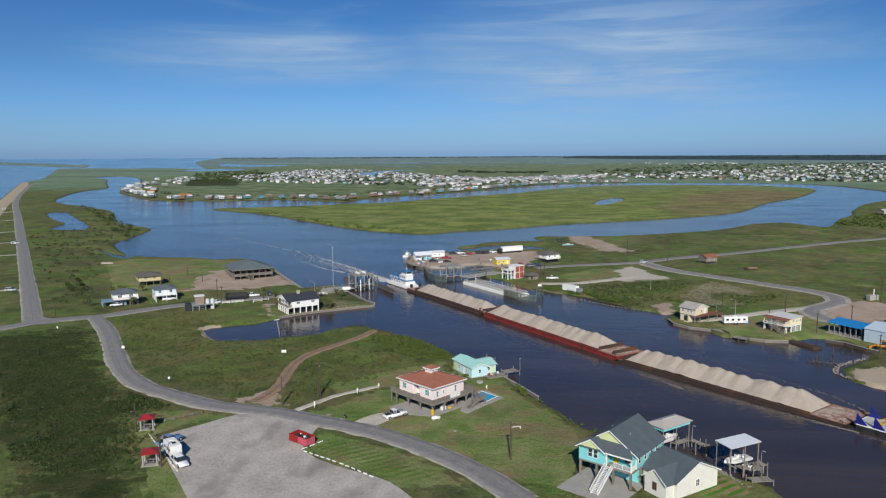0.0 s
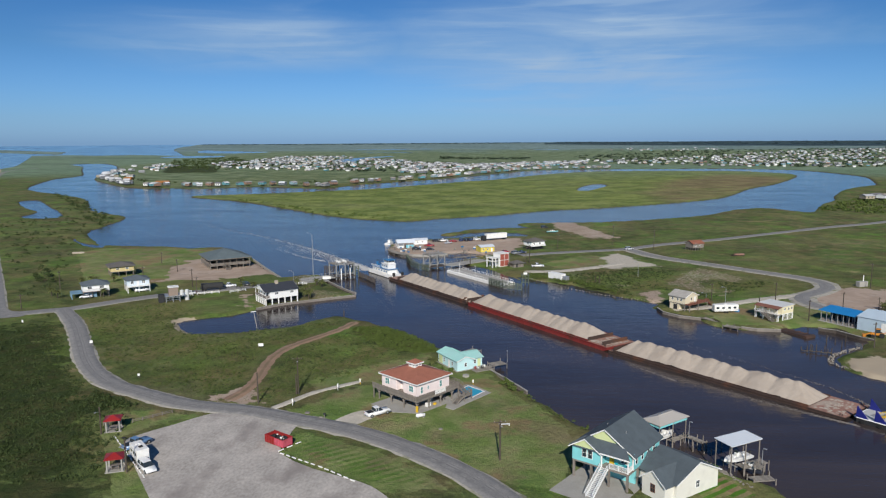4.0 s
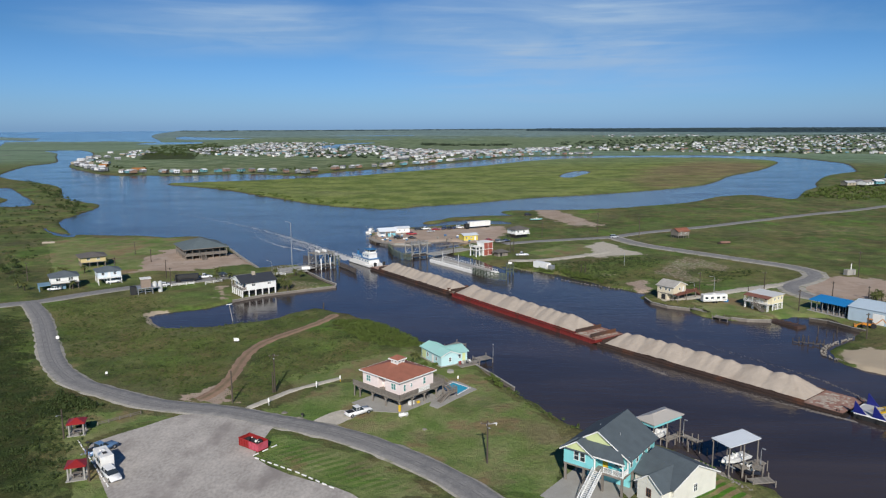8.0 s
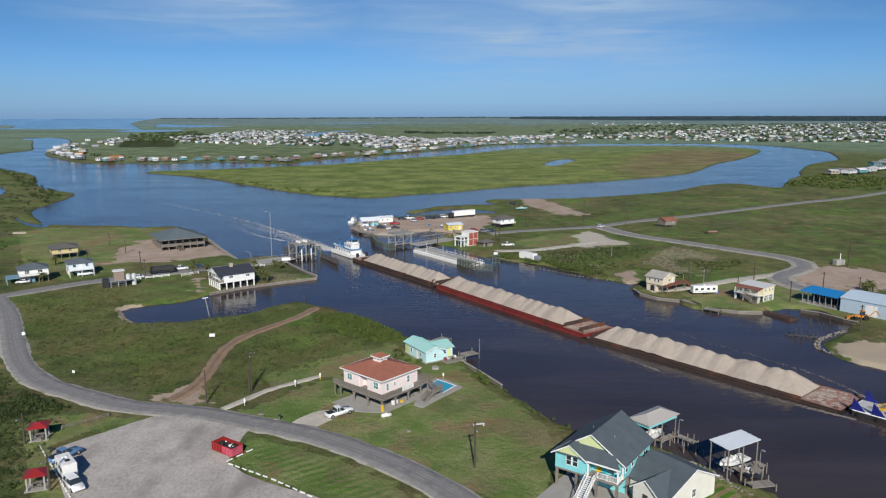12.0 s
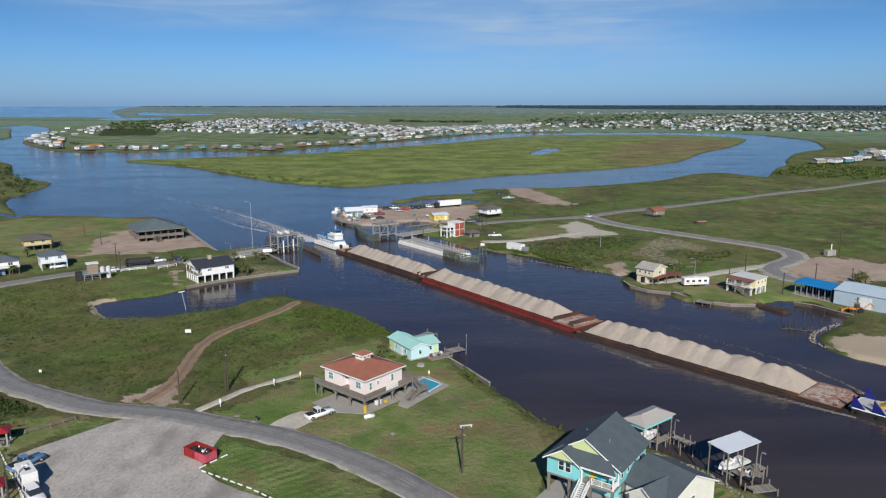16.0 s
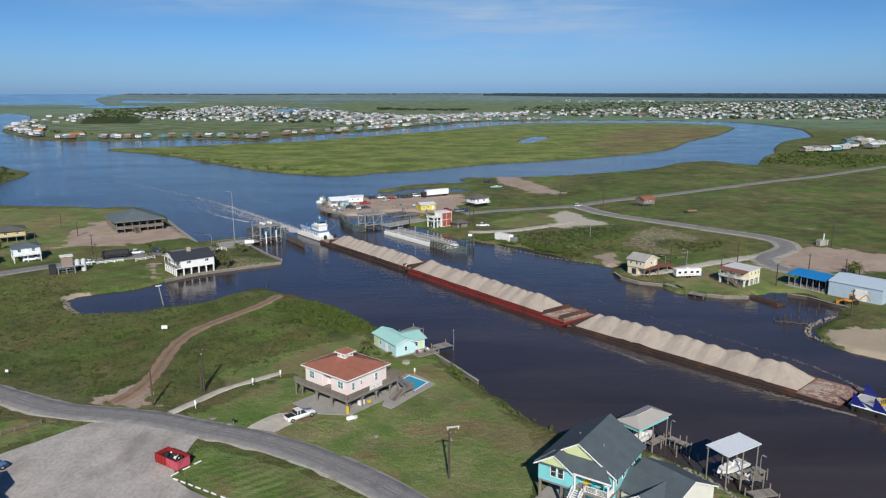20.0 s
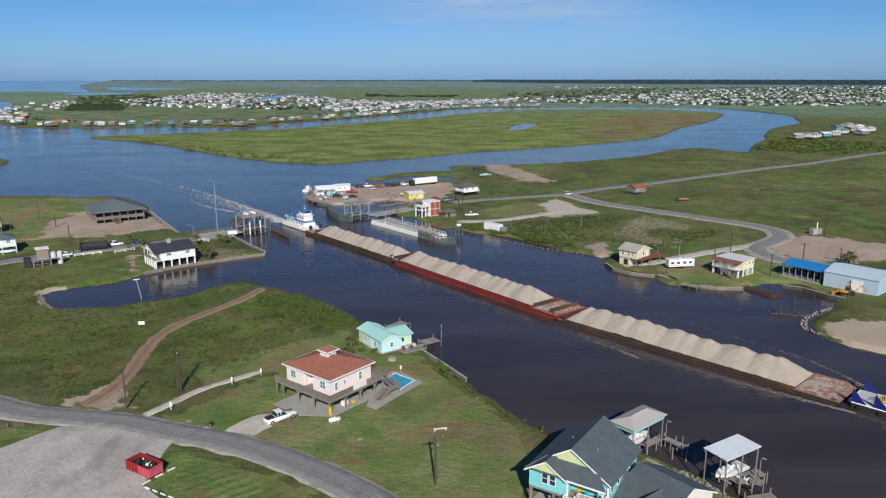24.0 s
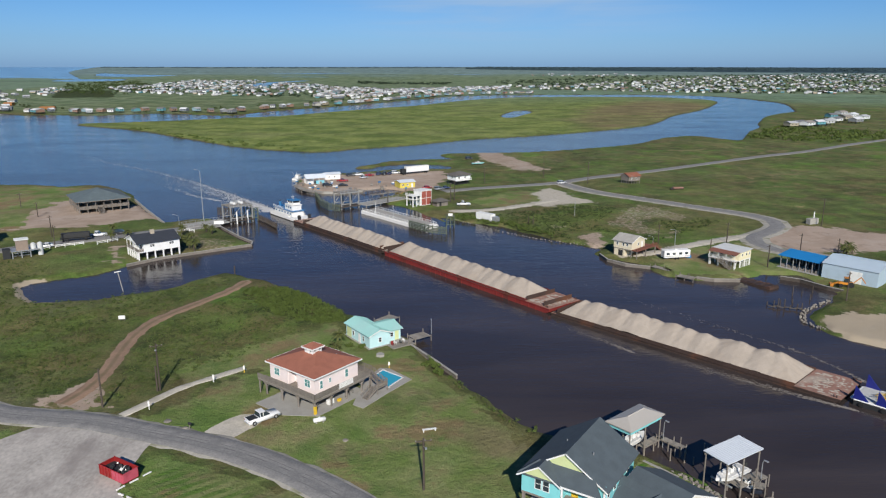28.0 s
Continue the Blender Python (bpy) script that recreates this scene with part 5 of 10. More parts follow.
    loft(bm, [(-L / 2, clear)] + prof + [(L / 2, clear)], W * 0.97, W)
    bmesh.ops.bevel(bm, geom=bm.edges[:], offset=0.05, segments=2, affect='EDGES')
    body = part("body", bm, pm, t, smooth=True)
    if kind == "pickup":
        box_part("bed_liner", t, M_DARK, -L / 2 + 0.12, -L / 2 + 1.75, -W / 2 + 0.14, W / 2 - 0.14, belt - 0.02, belt + 0.012)
    bm = bmesh.new()
    loft(bm, cab, W * 0.93, W * 0.78)
    bmesh.ops.bevel(bm, geom=bm.edges[:], offset=0.04, segments=1, affect='EDGES')
    part("cabin_glass", bm, M_GLASS, t)
    x0, x1 = cab[1][0], cab[2][0]
    bm = bmesh.new()
    bm_box(bm, x0 - 0.03, x1 + 0.03, -W * 0.39 - 0.02, W * 0.39 + 0.02, top - 0.03, top + 0.04, 0.02)
    for x in (x0 + 0.1, (x0 + x1) / 2 + 0.1):
        for s in (-1, 1):
            bm_box(bm, x - 0.05, x + 0.05, s * W * 0.43 - 0.05, s * W * 0.43 + 0.05, belt - 0.02, top, m=None)
    part("roof", bm, pm, t)
    for x in (-L / 2 + 0.95, L / 2 - 0.95):
        for s in (-1, 1):
            bm = bmesh.new()
            r = 0.4 if kind in ("pickup", "suv") else 0.33
            bm_cyl(bm, (0, -0.13, 0), (0, 0.13, 0), r, seg=16)
            w = part("wheel", bm, M_TYRE, t)
            w.location = (x, s * (W / 2 - 0.1), r)
            bm = bmesh.new()
            bm_cyl(bm, (0, s * 0.1, 0), (0, s * 0.15, 0), r * 0.6, r * 0.5, seg=12)
            part("rim", bm, M_STEEL, w)
    for s in (-1, 1):
        box_part("headlight", t, M_WHITE_VINYL, L / 2 - 0.06, L / 2 + 0.02, s * W * 0.36 - 0.16, s * W * 0.36 + 0.16, 0.62, 0.78, 0.02)
        box_part("tail_light", t, M_RED, -L / 2 - 0.02, -L / 2 + 0.05, s * W * 0.42 - 0.1, s * W * 0.42 + 0.1, 0.7, 0.95, 0.02)
    box_part("bumper", t, M_STEEL if kind == "pickup" else pm, L / 2 - 0.05, L / 2 + 0.08, -W / 2 + 0.05, W / 2 - 0.05, 0.4, 0.58, 0.03)
    box_part("bumper", t, M_STEEL if kind == "pickup" else pm, -L / 2 - 0.08, -L / 2 + 0.05, -W / 2 + 0.05, W / 2 - 0.05, 0.4, 0.58, 0.03)
    CAR_CACHE[key] = t
    return t


# ---------------------------------------------------------------- poles
def utility_pole(at, h, arm=1.8, rz=0.0, lamp=False, label="brown wooden utility pole with a crossarm", group="utility poles", z=0.0):
    p = thing("utility_pole", pose(at[0], at[1], z, 0, 0, rz), label, "pole", group)
    bm = bmesh.new()
    bm_cyl(bm, (0, 0, -0.3), (0, 0, h), 0.19, 0.14, 9)
    part("shaft", bm, M_POLE, p)
    if arm:
        box_part("crossarm", p, M_POLE, -arm / 2, arm / 2, 0.08, 0.2, h - 0.6, h - 0.46)
        for x in (-arm / 2 + 0.1, 0.25, arm / 2 - 0.1):
            bm = bmesh.new()
            bm_cyl(bm, (x, 0.14, h - 0.46), (x, 0.14, h - 0.28), 0.06, 0.04, 8)
            part("insulator", bm, M_CONC, p)
    if lamp:
        bm = bmesh.new()
        bm_cyl(bm, (0, 0, h - 1.2), (0.0, -1.5, h - 0.7), 0.035, seg=6)
        part("lamp_arm", bm, M_STEEL, p)
        box_part("lamp_head", p, M_STEEL, -0.15, 0.15, -1.9, -1.4, h - 0.75, h - 0.6, 0.04)
    return p


def street_lamp(at, h, rz=0.0, z=0.0, reach=1.8, label="slender grey steel street lamp with a curved arm"):
    p = thing("street_lamp", pose(at[0], at[1], z, 0, 0, rz), label, "lamp", "street lamps")
    bm = bmesh.new()
    bm_cyl(bm, (0, 0, 0), (0, 0, h - 0.8), 0.06 + 0.006 * h, 0.05 + 0.003 * h, 8)
    part("post", bm, M_STEEL, p)
    bm = bmesh.new()
    last = Vector((0, 0, h - 0.8))
    for i in range(1, 6):
        a = i / 5 * 1.45
        q = Vector((reach * (1 - math.cos(a)), 0, h - 0.8 + 0.8 * math.sin(a)))
        bm_cyl(bm, last, q, 0.05, seg=6)
        last = q
    part("arm", bm, M_STEEL, p)
    box_part("lamp_head", p, M_STEEL, last.x - 0.1, last.x + 0.6, -0.14, 0.14, last.z - 0.08, last.z + 0.08, 0.03)
    return p


# ---------------------------------------------------------------- plants
def leaf_mat(name, color):
    m = mat(name, color, 0.7, scale=0.9, fine=6, vary=0.3, bump=0.0, spec=0.25)
    n, l = m.node_tree.nodes, m.node_tree.links
    return m


M_LEAF = leaf_mat("shrub_leaves", (0.075, 0.105, 0.022))
M_LEAF_DARK = leaf_mat("dark_shrub_leaves", (0.042, 0.062, 0.017))
M_PALM = leaf_mat("palm_fronds", (0.085, 0.095, 0.028))
M_TREELINE = leaf_mat("far_tree_leaves", (0.022, 0.036, 0.018))
RNG = np.random.RandomState(11)


def leaf_cloud(centres, radii, count, size, seed, flat=0.7):
    """Vertices and faces of many small leaf quads over rounded clumps, uneven and open."""
    r = np.random.RandomState(seed)
    C = np.repeat(np.array(centres, float), int(count), 0)
    rad = np.repeat(np.array(radii, float), int(count))
    n = len(C)
    d = r.normal(size=(n, 3))
    d[:, 2] = np.abs(d[:, 2]) * 0.9
    d /= np.linalg.norm(d, axis=1)[:, None]
    rr = rad * (0.55 + 0.5 * r.rand(n)) * (0.8 + 0.35 * np.sin(d[:, 0] * 5 + d[:, 1] * 4 + C[:, 0]))
    c = C + d * rr[:, None] * np.array((1, 1, flat))
    a = r.normal(size=(n, 3))
    a /= np.linalg.norm(a, axis=1)[:, None]
    b = np.cross(a, d + 0.3 * r.normal(size=(n, 3)))
    b /= np.linalg.norm(b, axis=1)[:, None] + 1e-6
    s = (size * (0.6 + 0.8 * r.rand(n)))[:, None]
    V = np.stack([c + a * s, c + b * s * 0.5, c - a * s, c - b * s * 0.5], 1).reshape(-1, 3)
    return V.tolist(), np.arange(4 * n).reshape(-1, 4).tolist()


def py_mesh(name, V, F, material):
    me = bpy.data.meshes.new(name)
    me.from_pydata(V, [], F)
    me.materials.append(material)
    return me


def bush(at, rad, hgt, seed, dark=False, label="rounded dark green coastal bush in rough grass"):
    b = thing("bush", pose(at[0], at[1], 0), label, "bush", "bushes")
    r = np.random.RandomState(seed)
    bm = bmesh.new()
    for i in range(4):
        a = r.rand() * 6.28
        bm_cyl(bm, (0, 0, -0.1), (math.cos(a) * rad * 0.4, math.sin(a) * rad * 0.4, hgt * 0.6), 0.06, 0.02, 5)
    part("stem", bm, M_POLE, b)
    k = 6
    cs = [(r.normal() * rad * 0.45, r.normal() * rad * 0.45, hgt * (0.25 + 0.35 * r.rand())) for _ in range(k)]
    V, F = leaf_cloud(cs, [rad * (0.4 + 0.3 * r.rand()) for _ in range(k)], 90, 0.22, seed, flat=hgt / rad * 0.7)
    cr = new("crown", py_mesh("crown", V, F, M_LEAF_DARK if dark else M_LEAF))
    cr.parent = b
    return b


PALM_CACHE = []


def palm(at, h, seed, label="short palm with a shaggy green crown"):
    r = np.random.RandomState(seed)
    p = thing("palm_tree", pose(at[0], at[1], 0, 0, 0, r.rand() * 360), label, "palm", "palms")
    bm = bmesh.new()
    last, rad = Vector((0, 0, -0.1)), 0.2
    for i in range(1, 6):
        q = Vector((0.25 * math.sin(i * 0.3 + seed), 0.05 * i, h * i / 5))
        bm_cyl(bm, last, q, rad, rad * 0.94, 8)
        rad *= 0.94
        last = q
    part("trunk", bm, M_POLE, p)
    V, F = [], []
    for k in range(20):
        a = k * 2.4
        up = 0.9 - 1.5 * (k / 20)
        L = 1.5 + 0.5 * r.rand()
        prev = None
        for i in range(6):
            s = i / 5
            x = L * s
            z = up * x - 0.55 * x * x / L
            w = 0.34 * math.sin(math.pi * min(0.95, s * 0.85 + 0.15)) * (1 if i % 2 else 0.75)
            c, sn = math.cos(a), math.sin(a)
            pts = [Vector((c * x - sn * w, sn * x + c * w, z - 0.1)), Vector((c * x, sn * x, z + 0.03)), Vector((c * x + sn * w, sn * x - c * w, z - 0.1))]
            idx = len(V)
            V += [tuple(last + q) for q in pts]
            if prev is not None:
                F += [(prev, prev + 1, idx + 1, idx), (prev + 1, prev + 2, idx + 2, idx + 1)]
            prev = idx
    cr = new("crown", py_mesh("crown", V, F, M_PALM))
    cr.parent = p
    return p

# ================================================================ the near bank: lots, houses, parking
# ---- pink house on piles
M_PINK = siding("pale_pink_siding", (0.82, 0.715, 0.69), 0.22)
M_TERRA = shingle("faded_red_shingles", (0.30, 0.115, 0.075))
M_ROOF_DK = shingle("charcoal_blue_shingles", (0.080, 0.100, 0.113))
M_TEAL = siding("turquoise_siding", (0.22, 0.60, 0.62), 0.2)
M_YELLOWGREEN = siding("pale_yellow_green_siding", (0.60, 0.66, 0.34), 0.2)
M_AQUA_ROOF = mat("aqua_metal_roof", (0.33, 0.58, 0.54), 0.45, vary=0.08, scale=0.4, stain=(0.36, 0.55, 0.53), stain_amt=0.5)
M_AQUA = siding("aqua_board_siding", (0.50, 0.72, 0.74), 0.6, vertical=True)
M_YELLOW = mat("yellow_paint", (0.70, 0.45, 0.03), 0.5)

PK = (-14.6, 137.6)
pink = thing("stilt_house", pose(PK[0] + 0.1, PK[1] + 0.7, 0, 0, 0, 49), "pale pink house on piles with red hip roof and deck", "house")
PX_, PY_, PF, PE = 10.6, 12.2, 2.9, 6.0
posts(pink, grid_pts(-1.2, PX_ - 0.3, 4, -1.2, PY_ - 0.3, 4), -0.1, PF - 0.45, 0.17, M_WOOD)
for i, (x, y) in enumerate(grid_pts(-1.2, PX_ - 0.3, 4, -1.2, PY_ - 0.3, 4)):
    if min(x, y) < 0:
        bm = bmesh.new()
        dx, dy = (0, 1) if x < 0 else (1, 0)
        for s in (-1, 1):
            bm_box(bm, -0.06, 0.06, -0.05, 0.05, 0, 1.25, m=Matrix.Translation((x, y, PF - 1.5)) @ Matrix.Rotation(s * 0.75, 4, 'X' if dy else 'Y'))
        part("brace", bm, M_WOOD, pink)
box_part("corner_guard", pink, M_YELLOW, -1.42, -0.98, -1.42, -0.98, 0.0, 1.5, 0.03, "yellow painted pile guard")
box_part("floor", pink, M_WOOD, -1.7, PX_, -1.7, PY_, PF - 0.45, PF - 0.12)
deck(pink, -1.75, -0.02, -1.75, PY_ + 1.5, PF, along='y')
deck(pink, 0, PX_ + 1.8, -1.75, -0.02, PF, along='x')
deck(pink, PX_ + 0.02, PX_ + 1.8, 0, PY_ * 0.6, PF, along='y')
posts(pink, [(PX_ + 1.6, -1.5), (PX_ + 1.6, 3.0), (PX_ + 1.6, 7.0), (-1.5, PY_ + 1.3)], -0.1, PF - 0.3, 0.15, M_WOOD)
railing(pink, (-1.7, PY_ + 1.5), (-1.7, -1.7), PF, M_WOOD, solid_boards=True)
railing(pink, (-1.7, -1.7), (4.2, -1.7), PF, M_WOOD, solid_boards=True)
railing(pink, (4.2, -1.7), (PX_ - 3.0, -1.7), PF, M_WHITE, solid_boards=True)
railing(pink, (PX_ - 3.0, -1.7), (PX_ + 1.7, -1.7), PF, M_WOOD, solid_boards=True)
railing(pink, (PX_ + 1.7, -1.7), (PX_ + 1.7, 1.5), PF, M_WOOD)
railing(pink, (PX_ + 1.7, 3.2), (PX_ + 1.7, PY_ * 0.6), PF, M_WOOD)
# walls, with an entrance recess on the long side
t_ = 0.14
box_part("wall", pink, M_PINK, 0, PX_, 0, t_, PF, PE)
box_part("wall", pink, M_PINK, 0, PX_, PY_ - t_, PY_, PF, PE)
box_part("wall", pink, M_PINK, PX_ - t_, PX_, t_, PY_ - t_, PF, PE)
box_part("wall", pink, M_PINK, 0, t_, t_, 4.6, PF, PE)
box_part("wall", pink, M_PINK, 0, t_, 7.2, PY_ - t_, PF, PE)
box_part("wall", pink, M_PINK, 1.6, 1.6 + t_, 4.6, 7.2, PF, PE, label="recessed pink entrance wall")
for y in (4.6, 7.2 - t_):
    box_part("wall", pink, M_PINK, t_, 1.6, y, y + t_, PF, PE)
door(pink, pose(1.58, 5.9, PF, 0, 0, -90), label="white door in the recessed entrance")
for f, u, z, w, h in (('x', 10.2, 0.9, 1.5, 1.5), ('x', 1.9, 0.9, 1.5, 1.5), ('y', 1.5, 0.6, 0.75, 1.6), ('y', 3.6, 1.1, 0.6, 0.9), ('y', 7.7, 0.7, 0.85, 1.6)):
    window(pink, face_pose(f, PX_, PY_, u, PF + z), w, h, pane=M_GLASS_TEAL, bars=1 if w > 1 else 0)
box_part("sliding_door", pink, M_GLASS, PX_ - 0.02, PX_ + 0.03, 1.0, 3.0, PF + 0.02, PF + 2.1)
hip_roof(pink, 0, PX_, 0, PY_, PE + 0.18, 2.0, M_TERRA, 0.6, fascia=M_WHITE_VINYL)
cup = box_part("cupola", pink, M_WHITE, PX_ / 2 - 1.1, PX_ / 2 + 1.1, PY_ / 2 - 1.1, PY_ / 2 + 1.1, PE + 1.4, PE + 2.75)
for f, u in (('x', 1.1), ('y', 1.1)):
    for du in (-0.55, 0.55):
        w_ = window(cup, Matrix.Translation((PX_ / 2 - 1.1, PY_ / 2 - 1.1, 0)) @ face_pose(f, 2.2, 2.2, u + du, PE + 2.15), 0.7, 0.45, bars=0)
hip_roof(pink, PX_ / 2 - 1.1, PX_ / 2 + 1.1, PY_ / 2 - 1.1, PY_ / 2 + 1.1, PE + 2.95, 0.8, M_TERRA, 0.4, name="cupola_roof", fascia=M_WHITE_VINYL)
bm = bmesh.new()
bm_cyl(bm, (PX_ - 2.6, 2.8, PE + 0.7), (PX_ - 2.6, 2.8, PE + 1.35), 0.07, seg=8)
part("vent_pipe", bm, M_STEEL, pink)
stairs(pink, (PX_ + 2.5, -3.3), (PX_ + 2.5, -0.6), 1.45, PF, 1.3, M_WOOD)
deck(pink, PX_ + 0.4, PX_ + 3.2, -4.6, -3.3, 1.45, along='x', name="stair_landing")
posts(pink, [(PX_ + 0.5, -4.5), (PX_ + 3.1, -4.5), (PX_ + 0.5, -3.4), (PX_ + 3.1, -3.4)], -0.1, 1.2, 0.1, M_WOOD)
railing(pink, (PX_ + 3.1, -3.3), (PX_ + 3.1, -4.5), 1.45, M_WOOD)
railing(pink, (PX_ + 3.1, -4.55), (PX_ + 0.5, -4.55), 1.45, M_WOOD)
stairs(pink, (PX_ - 2.4, -3.95), (PX_ + 0.4, -3.95), 0.05, 1.45, 1.2, M_WOOD)
deck(pink, PX_ + 1.8, PX_ + 3.2, -0.6, 3.2, PF, along='y')
posts(pink, [(PX_ + 3.1, -0.4), (PX_ + 3.1, 3.0)], -0.1, PF - 0.3, 0.12, M_WOOD)
railing(pink, (PX_ + 3.15, -0.6), (PX_ + 3.15, 3.2), PF, M_WOOD)

bm = bmesh.new()
bm_prism(bm, [(-1.4, -2.2), (PX_ + 0.5, -2.2), (PX_ + 0.5, 10.5), (-5.0, 10.5), (-5.0, 3.0)], -0.05, 0.06)
solid("house_slab", bm, M_CONC, "pale concrete slab under a raised house", "slab", "structure", m=pink.matrix_basis.copy())
for nm, col, x0, y0, w, d, h, lb in (("chest_freezer", M_WHITE, 2.6, -0.6, 1.3, 0.7, 0.9, "white chest freezer under the raised house"), ("storage_locker", M_WHITE, 6.0, 2.0, 1.0, 0.7, 1.1, "white storage locker on a slab"), ("cooler", M_YELLOW, 4.6, -1.0, 0.7, 0.45, 0.45, "yellow cooler under a deck")):
    b_ = thing(nm, pink.matrix_basis @ pose(x0, y0, 0.06), lb, nm.replace("_", " "))
    box_part("body", b_, col, 0, w, 0, d, 0, h - 0.1, 0.03)
    box_part("lid", b_, col, -0.02, w + 0.02, -0.02, d + 0.02, h - 0.097, h, 0.02)
for i, (x, y) in enumerate(((7.2, -0.4), (8.0, -0.2), (8.9, 0.2), (7.6, 0.7))):
    b_ = thing("bicycle", pink.matrix_basis @ pose(x, y, 0.06, 0, 0, 30 + 25 * i), "dark bicycle leaning under the raised house", "bicycle", "bicycles under the house")
    for dx in (-0.5, 0.5):
        bm = bmesh.new()
        bmesh.ops.create_cone(bm, cap_ends=False, segments=16, radius1=0.33, radius2=0.33, depth=0.05, matrix=pose(dx, 0, 0.33, 90))
        part("wheel", bm, M_TYRE, b_)
    bm = bmesh.new()
    for p0, p1 in (((-0.5, 0, 0.33), (-0.1, 0, 0.8)), ((-0.1, 0, 0.8), (0.4, 0, 0.8)), ((0.4, 0, 0.8), (0.05, 0, 0.33)), ((0.05, 0, 0.33), (-0.1, 0, 0.8)), ((0.5, 0, 0.33), (0.38, 0, 0.95))):
        bm_cyl(bm, p0, p1, 0.025, seg=6)
    part("frame", bm, M_DARK, b_)
    box_part("saddle", b_, M_DARK, -0.22, 0.04, -0.06, 0.06, 0.85, 0.9, 0.02)
    bm = bmesh.new()
    bm_cyl(bm, (0.36, -0.28, 0.98), (0.36, 0.28, 0.98), 0.02, seg=6)
    part("handlebar", bm, M_STEEL, b_)

# swimming pool in its concrete deck
bm = bmesh.new()
bm_prism(bm, [(-6.7, 150.8), (-3.8, 155.9), (-2, 155.6), (2.5, 150.2), (-1.8, 144.6), (-6.2, 138.4), (-8.1, 139.9)], -0.05, 0.10)
solid("pool_deck", bm, M_CONC, "pale concrete deck round a swimming pool", "pool deck", "structure")
pool = thing("swimming_pool", pose(0, 0, 0), "small rectangular swimming pool with bright blue water", "pool")
bm = bmesh.new()
POOL_IN = [(-6.0, 150.8), (-3.2, 155.0), (1.0, 151.0), (-1.9, 146.6)]
bm_prism(bm, POOL_IN, 0.08, 0.13)
part("pool_water", bm, mat("pool_water_blue", (0.045, 0.36, 0.50), 0.06, vary=0.05, bump=0.05, spec=0.6), pool)
bm = bmesh.new()
for i in range(4):
    a, b = POOL_IN[i], POOL_IN[(i + 1) % 4]
    L = math.hypot(b[0] - a[0], b[1] - a[1])
    bm_box(bm, -0.1, L + 0.1, -0.28, 0.0, 0.0, 0.17, m=pose(a[0], a[1], 0, 0, 0, heading(a, b)))
part("coping", bm, M_WHITE, pool)

# propane tank
PT = (-13.3, 133.6)
tank = thing("propane_tank", pose(PT[0], PT[1], 0, 0, 0, 20), "white horizontal propane tank on low feet in grass", "tank")
bm = bmesh.new()
bm_cyl(bm, (-0.85, 0, 0.55), (0.85, 0, 0.55), 0.4, seg=16)
for s in (-1, 1):
    bmesh.ops.create_uvsphere(bm, u_segments=16, v_segments=8, radius=0.4, matrix=Matrix.Translation((s * 0.85, 0, 0.55)) @ Matrix.Diagonal((0.6, 1, 1, 1)))
part("shell", bm, M_WHITE, tank, smooth=True)
for s in (-1, 1):
    box_part("foot", tank, M_CONC, s * 0.6 - 0.1, s * 0.6 + 0.1, -0.3, 0.3, 0, 0.22)
bm = bmesh.new()
bm_cyl(bm, (0, 0, 0.93), (0, 0, 1.06), 0.12, seg=10)
part("valve_dome", bm, M_WHITE, tank)

car("pickup", "white", (-23.1, 134.8), heading((-25, 132.7), (-20.6, 136.2)), "white four-door pickup truck parked on a shell drive")

# ---- small aqua house by the canal
SM = (-6.4, 165.8)
small = thing("cottage", pose(SM[0], SM[1] + 0.4, 0, 0, 0, 33), "small aqua cottage with a metal roof beside the canal", "cottage")
walls_box(small, 0, 5.0, 0, 10.4, 0.05, 2.9, M_AQUA)
walls_box(small, 5.02, 8.6, 1.2, 7.6, 0.05, 2.6, M_AQUA)
box_part("floor", small, M_CONC, -0.4, 9.2, -0.4, 10.8, -0.05, 0.12)
gable_roof(small, 0, 5.0, 0, 10.4, 2.9, 0.95, M_AQUA_ROOF, 'y', 0.4, 0.4, 0.08, walls=M_AQUA, trim=M_WHITE_VINYL, ribs=0.6)
gable_roof(small, 2.5, 8.6, 1.2, 7.6, 2.6, 1.0, M_AQUA_ROOF, 'x', 0.4, 0.4, 0.08, walls=M_AQUA, trim=M_WHITE_VINYL, ribs=0.6, name="wing_roof")
for f, u, z, w, h in (('x', 2.6, 1.0, 0.7, 1.1), ('x', 7.0, 1.0, 0.8, 1.1), ('y', 2.6, 1.0, 0.8, 1.1)):
    window(small, face_pose(f, 5, 10.4, u, z), w, h, bars=0)
window(small, pose(6.3, 1.2, 1.0), 0.8, 1.1, bars=0)
door(small, pose(0, 4.4, 0.12, 0, 0, -90), label="white cottage door")
door(small, pose(7.6, 1.2, 0.12), material=M_YELLOWGREEN, label="yellow green cottage door")
box_part("garage_door", small, M_YELLOWGREEN, -0.05, 0.02, 8.0, 10.0, 0.15, 2.3, label="pale yellow garage door")
bm = bmesh.new()
bm_prism(bm, [(4.0, -3.2), (9.5, -3.2), (9.5, -0.5), (4.0, -0.5)], -0.05, 0.2)
solid("timber_patio", bm, M_DOCK, "grey timber patio in front of a cottage", "patio", m=small.matrix_basis.copy())
for i, (x, y, col) in enumerate(((4.8, -1.6, M_RED), (5.8, -1.2, M_WHITE), (6.8, -1.8, M_DARK), (7.9, -1.3, M_WHITE))):
    c_ = thing("patio_chair", small.matrix_basis @ pose(x, y, 0.2, 0, 0, 40 * i), "plastic patio chair on a timber patio", "chair", "patio chairs")
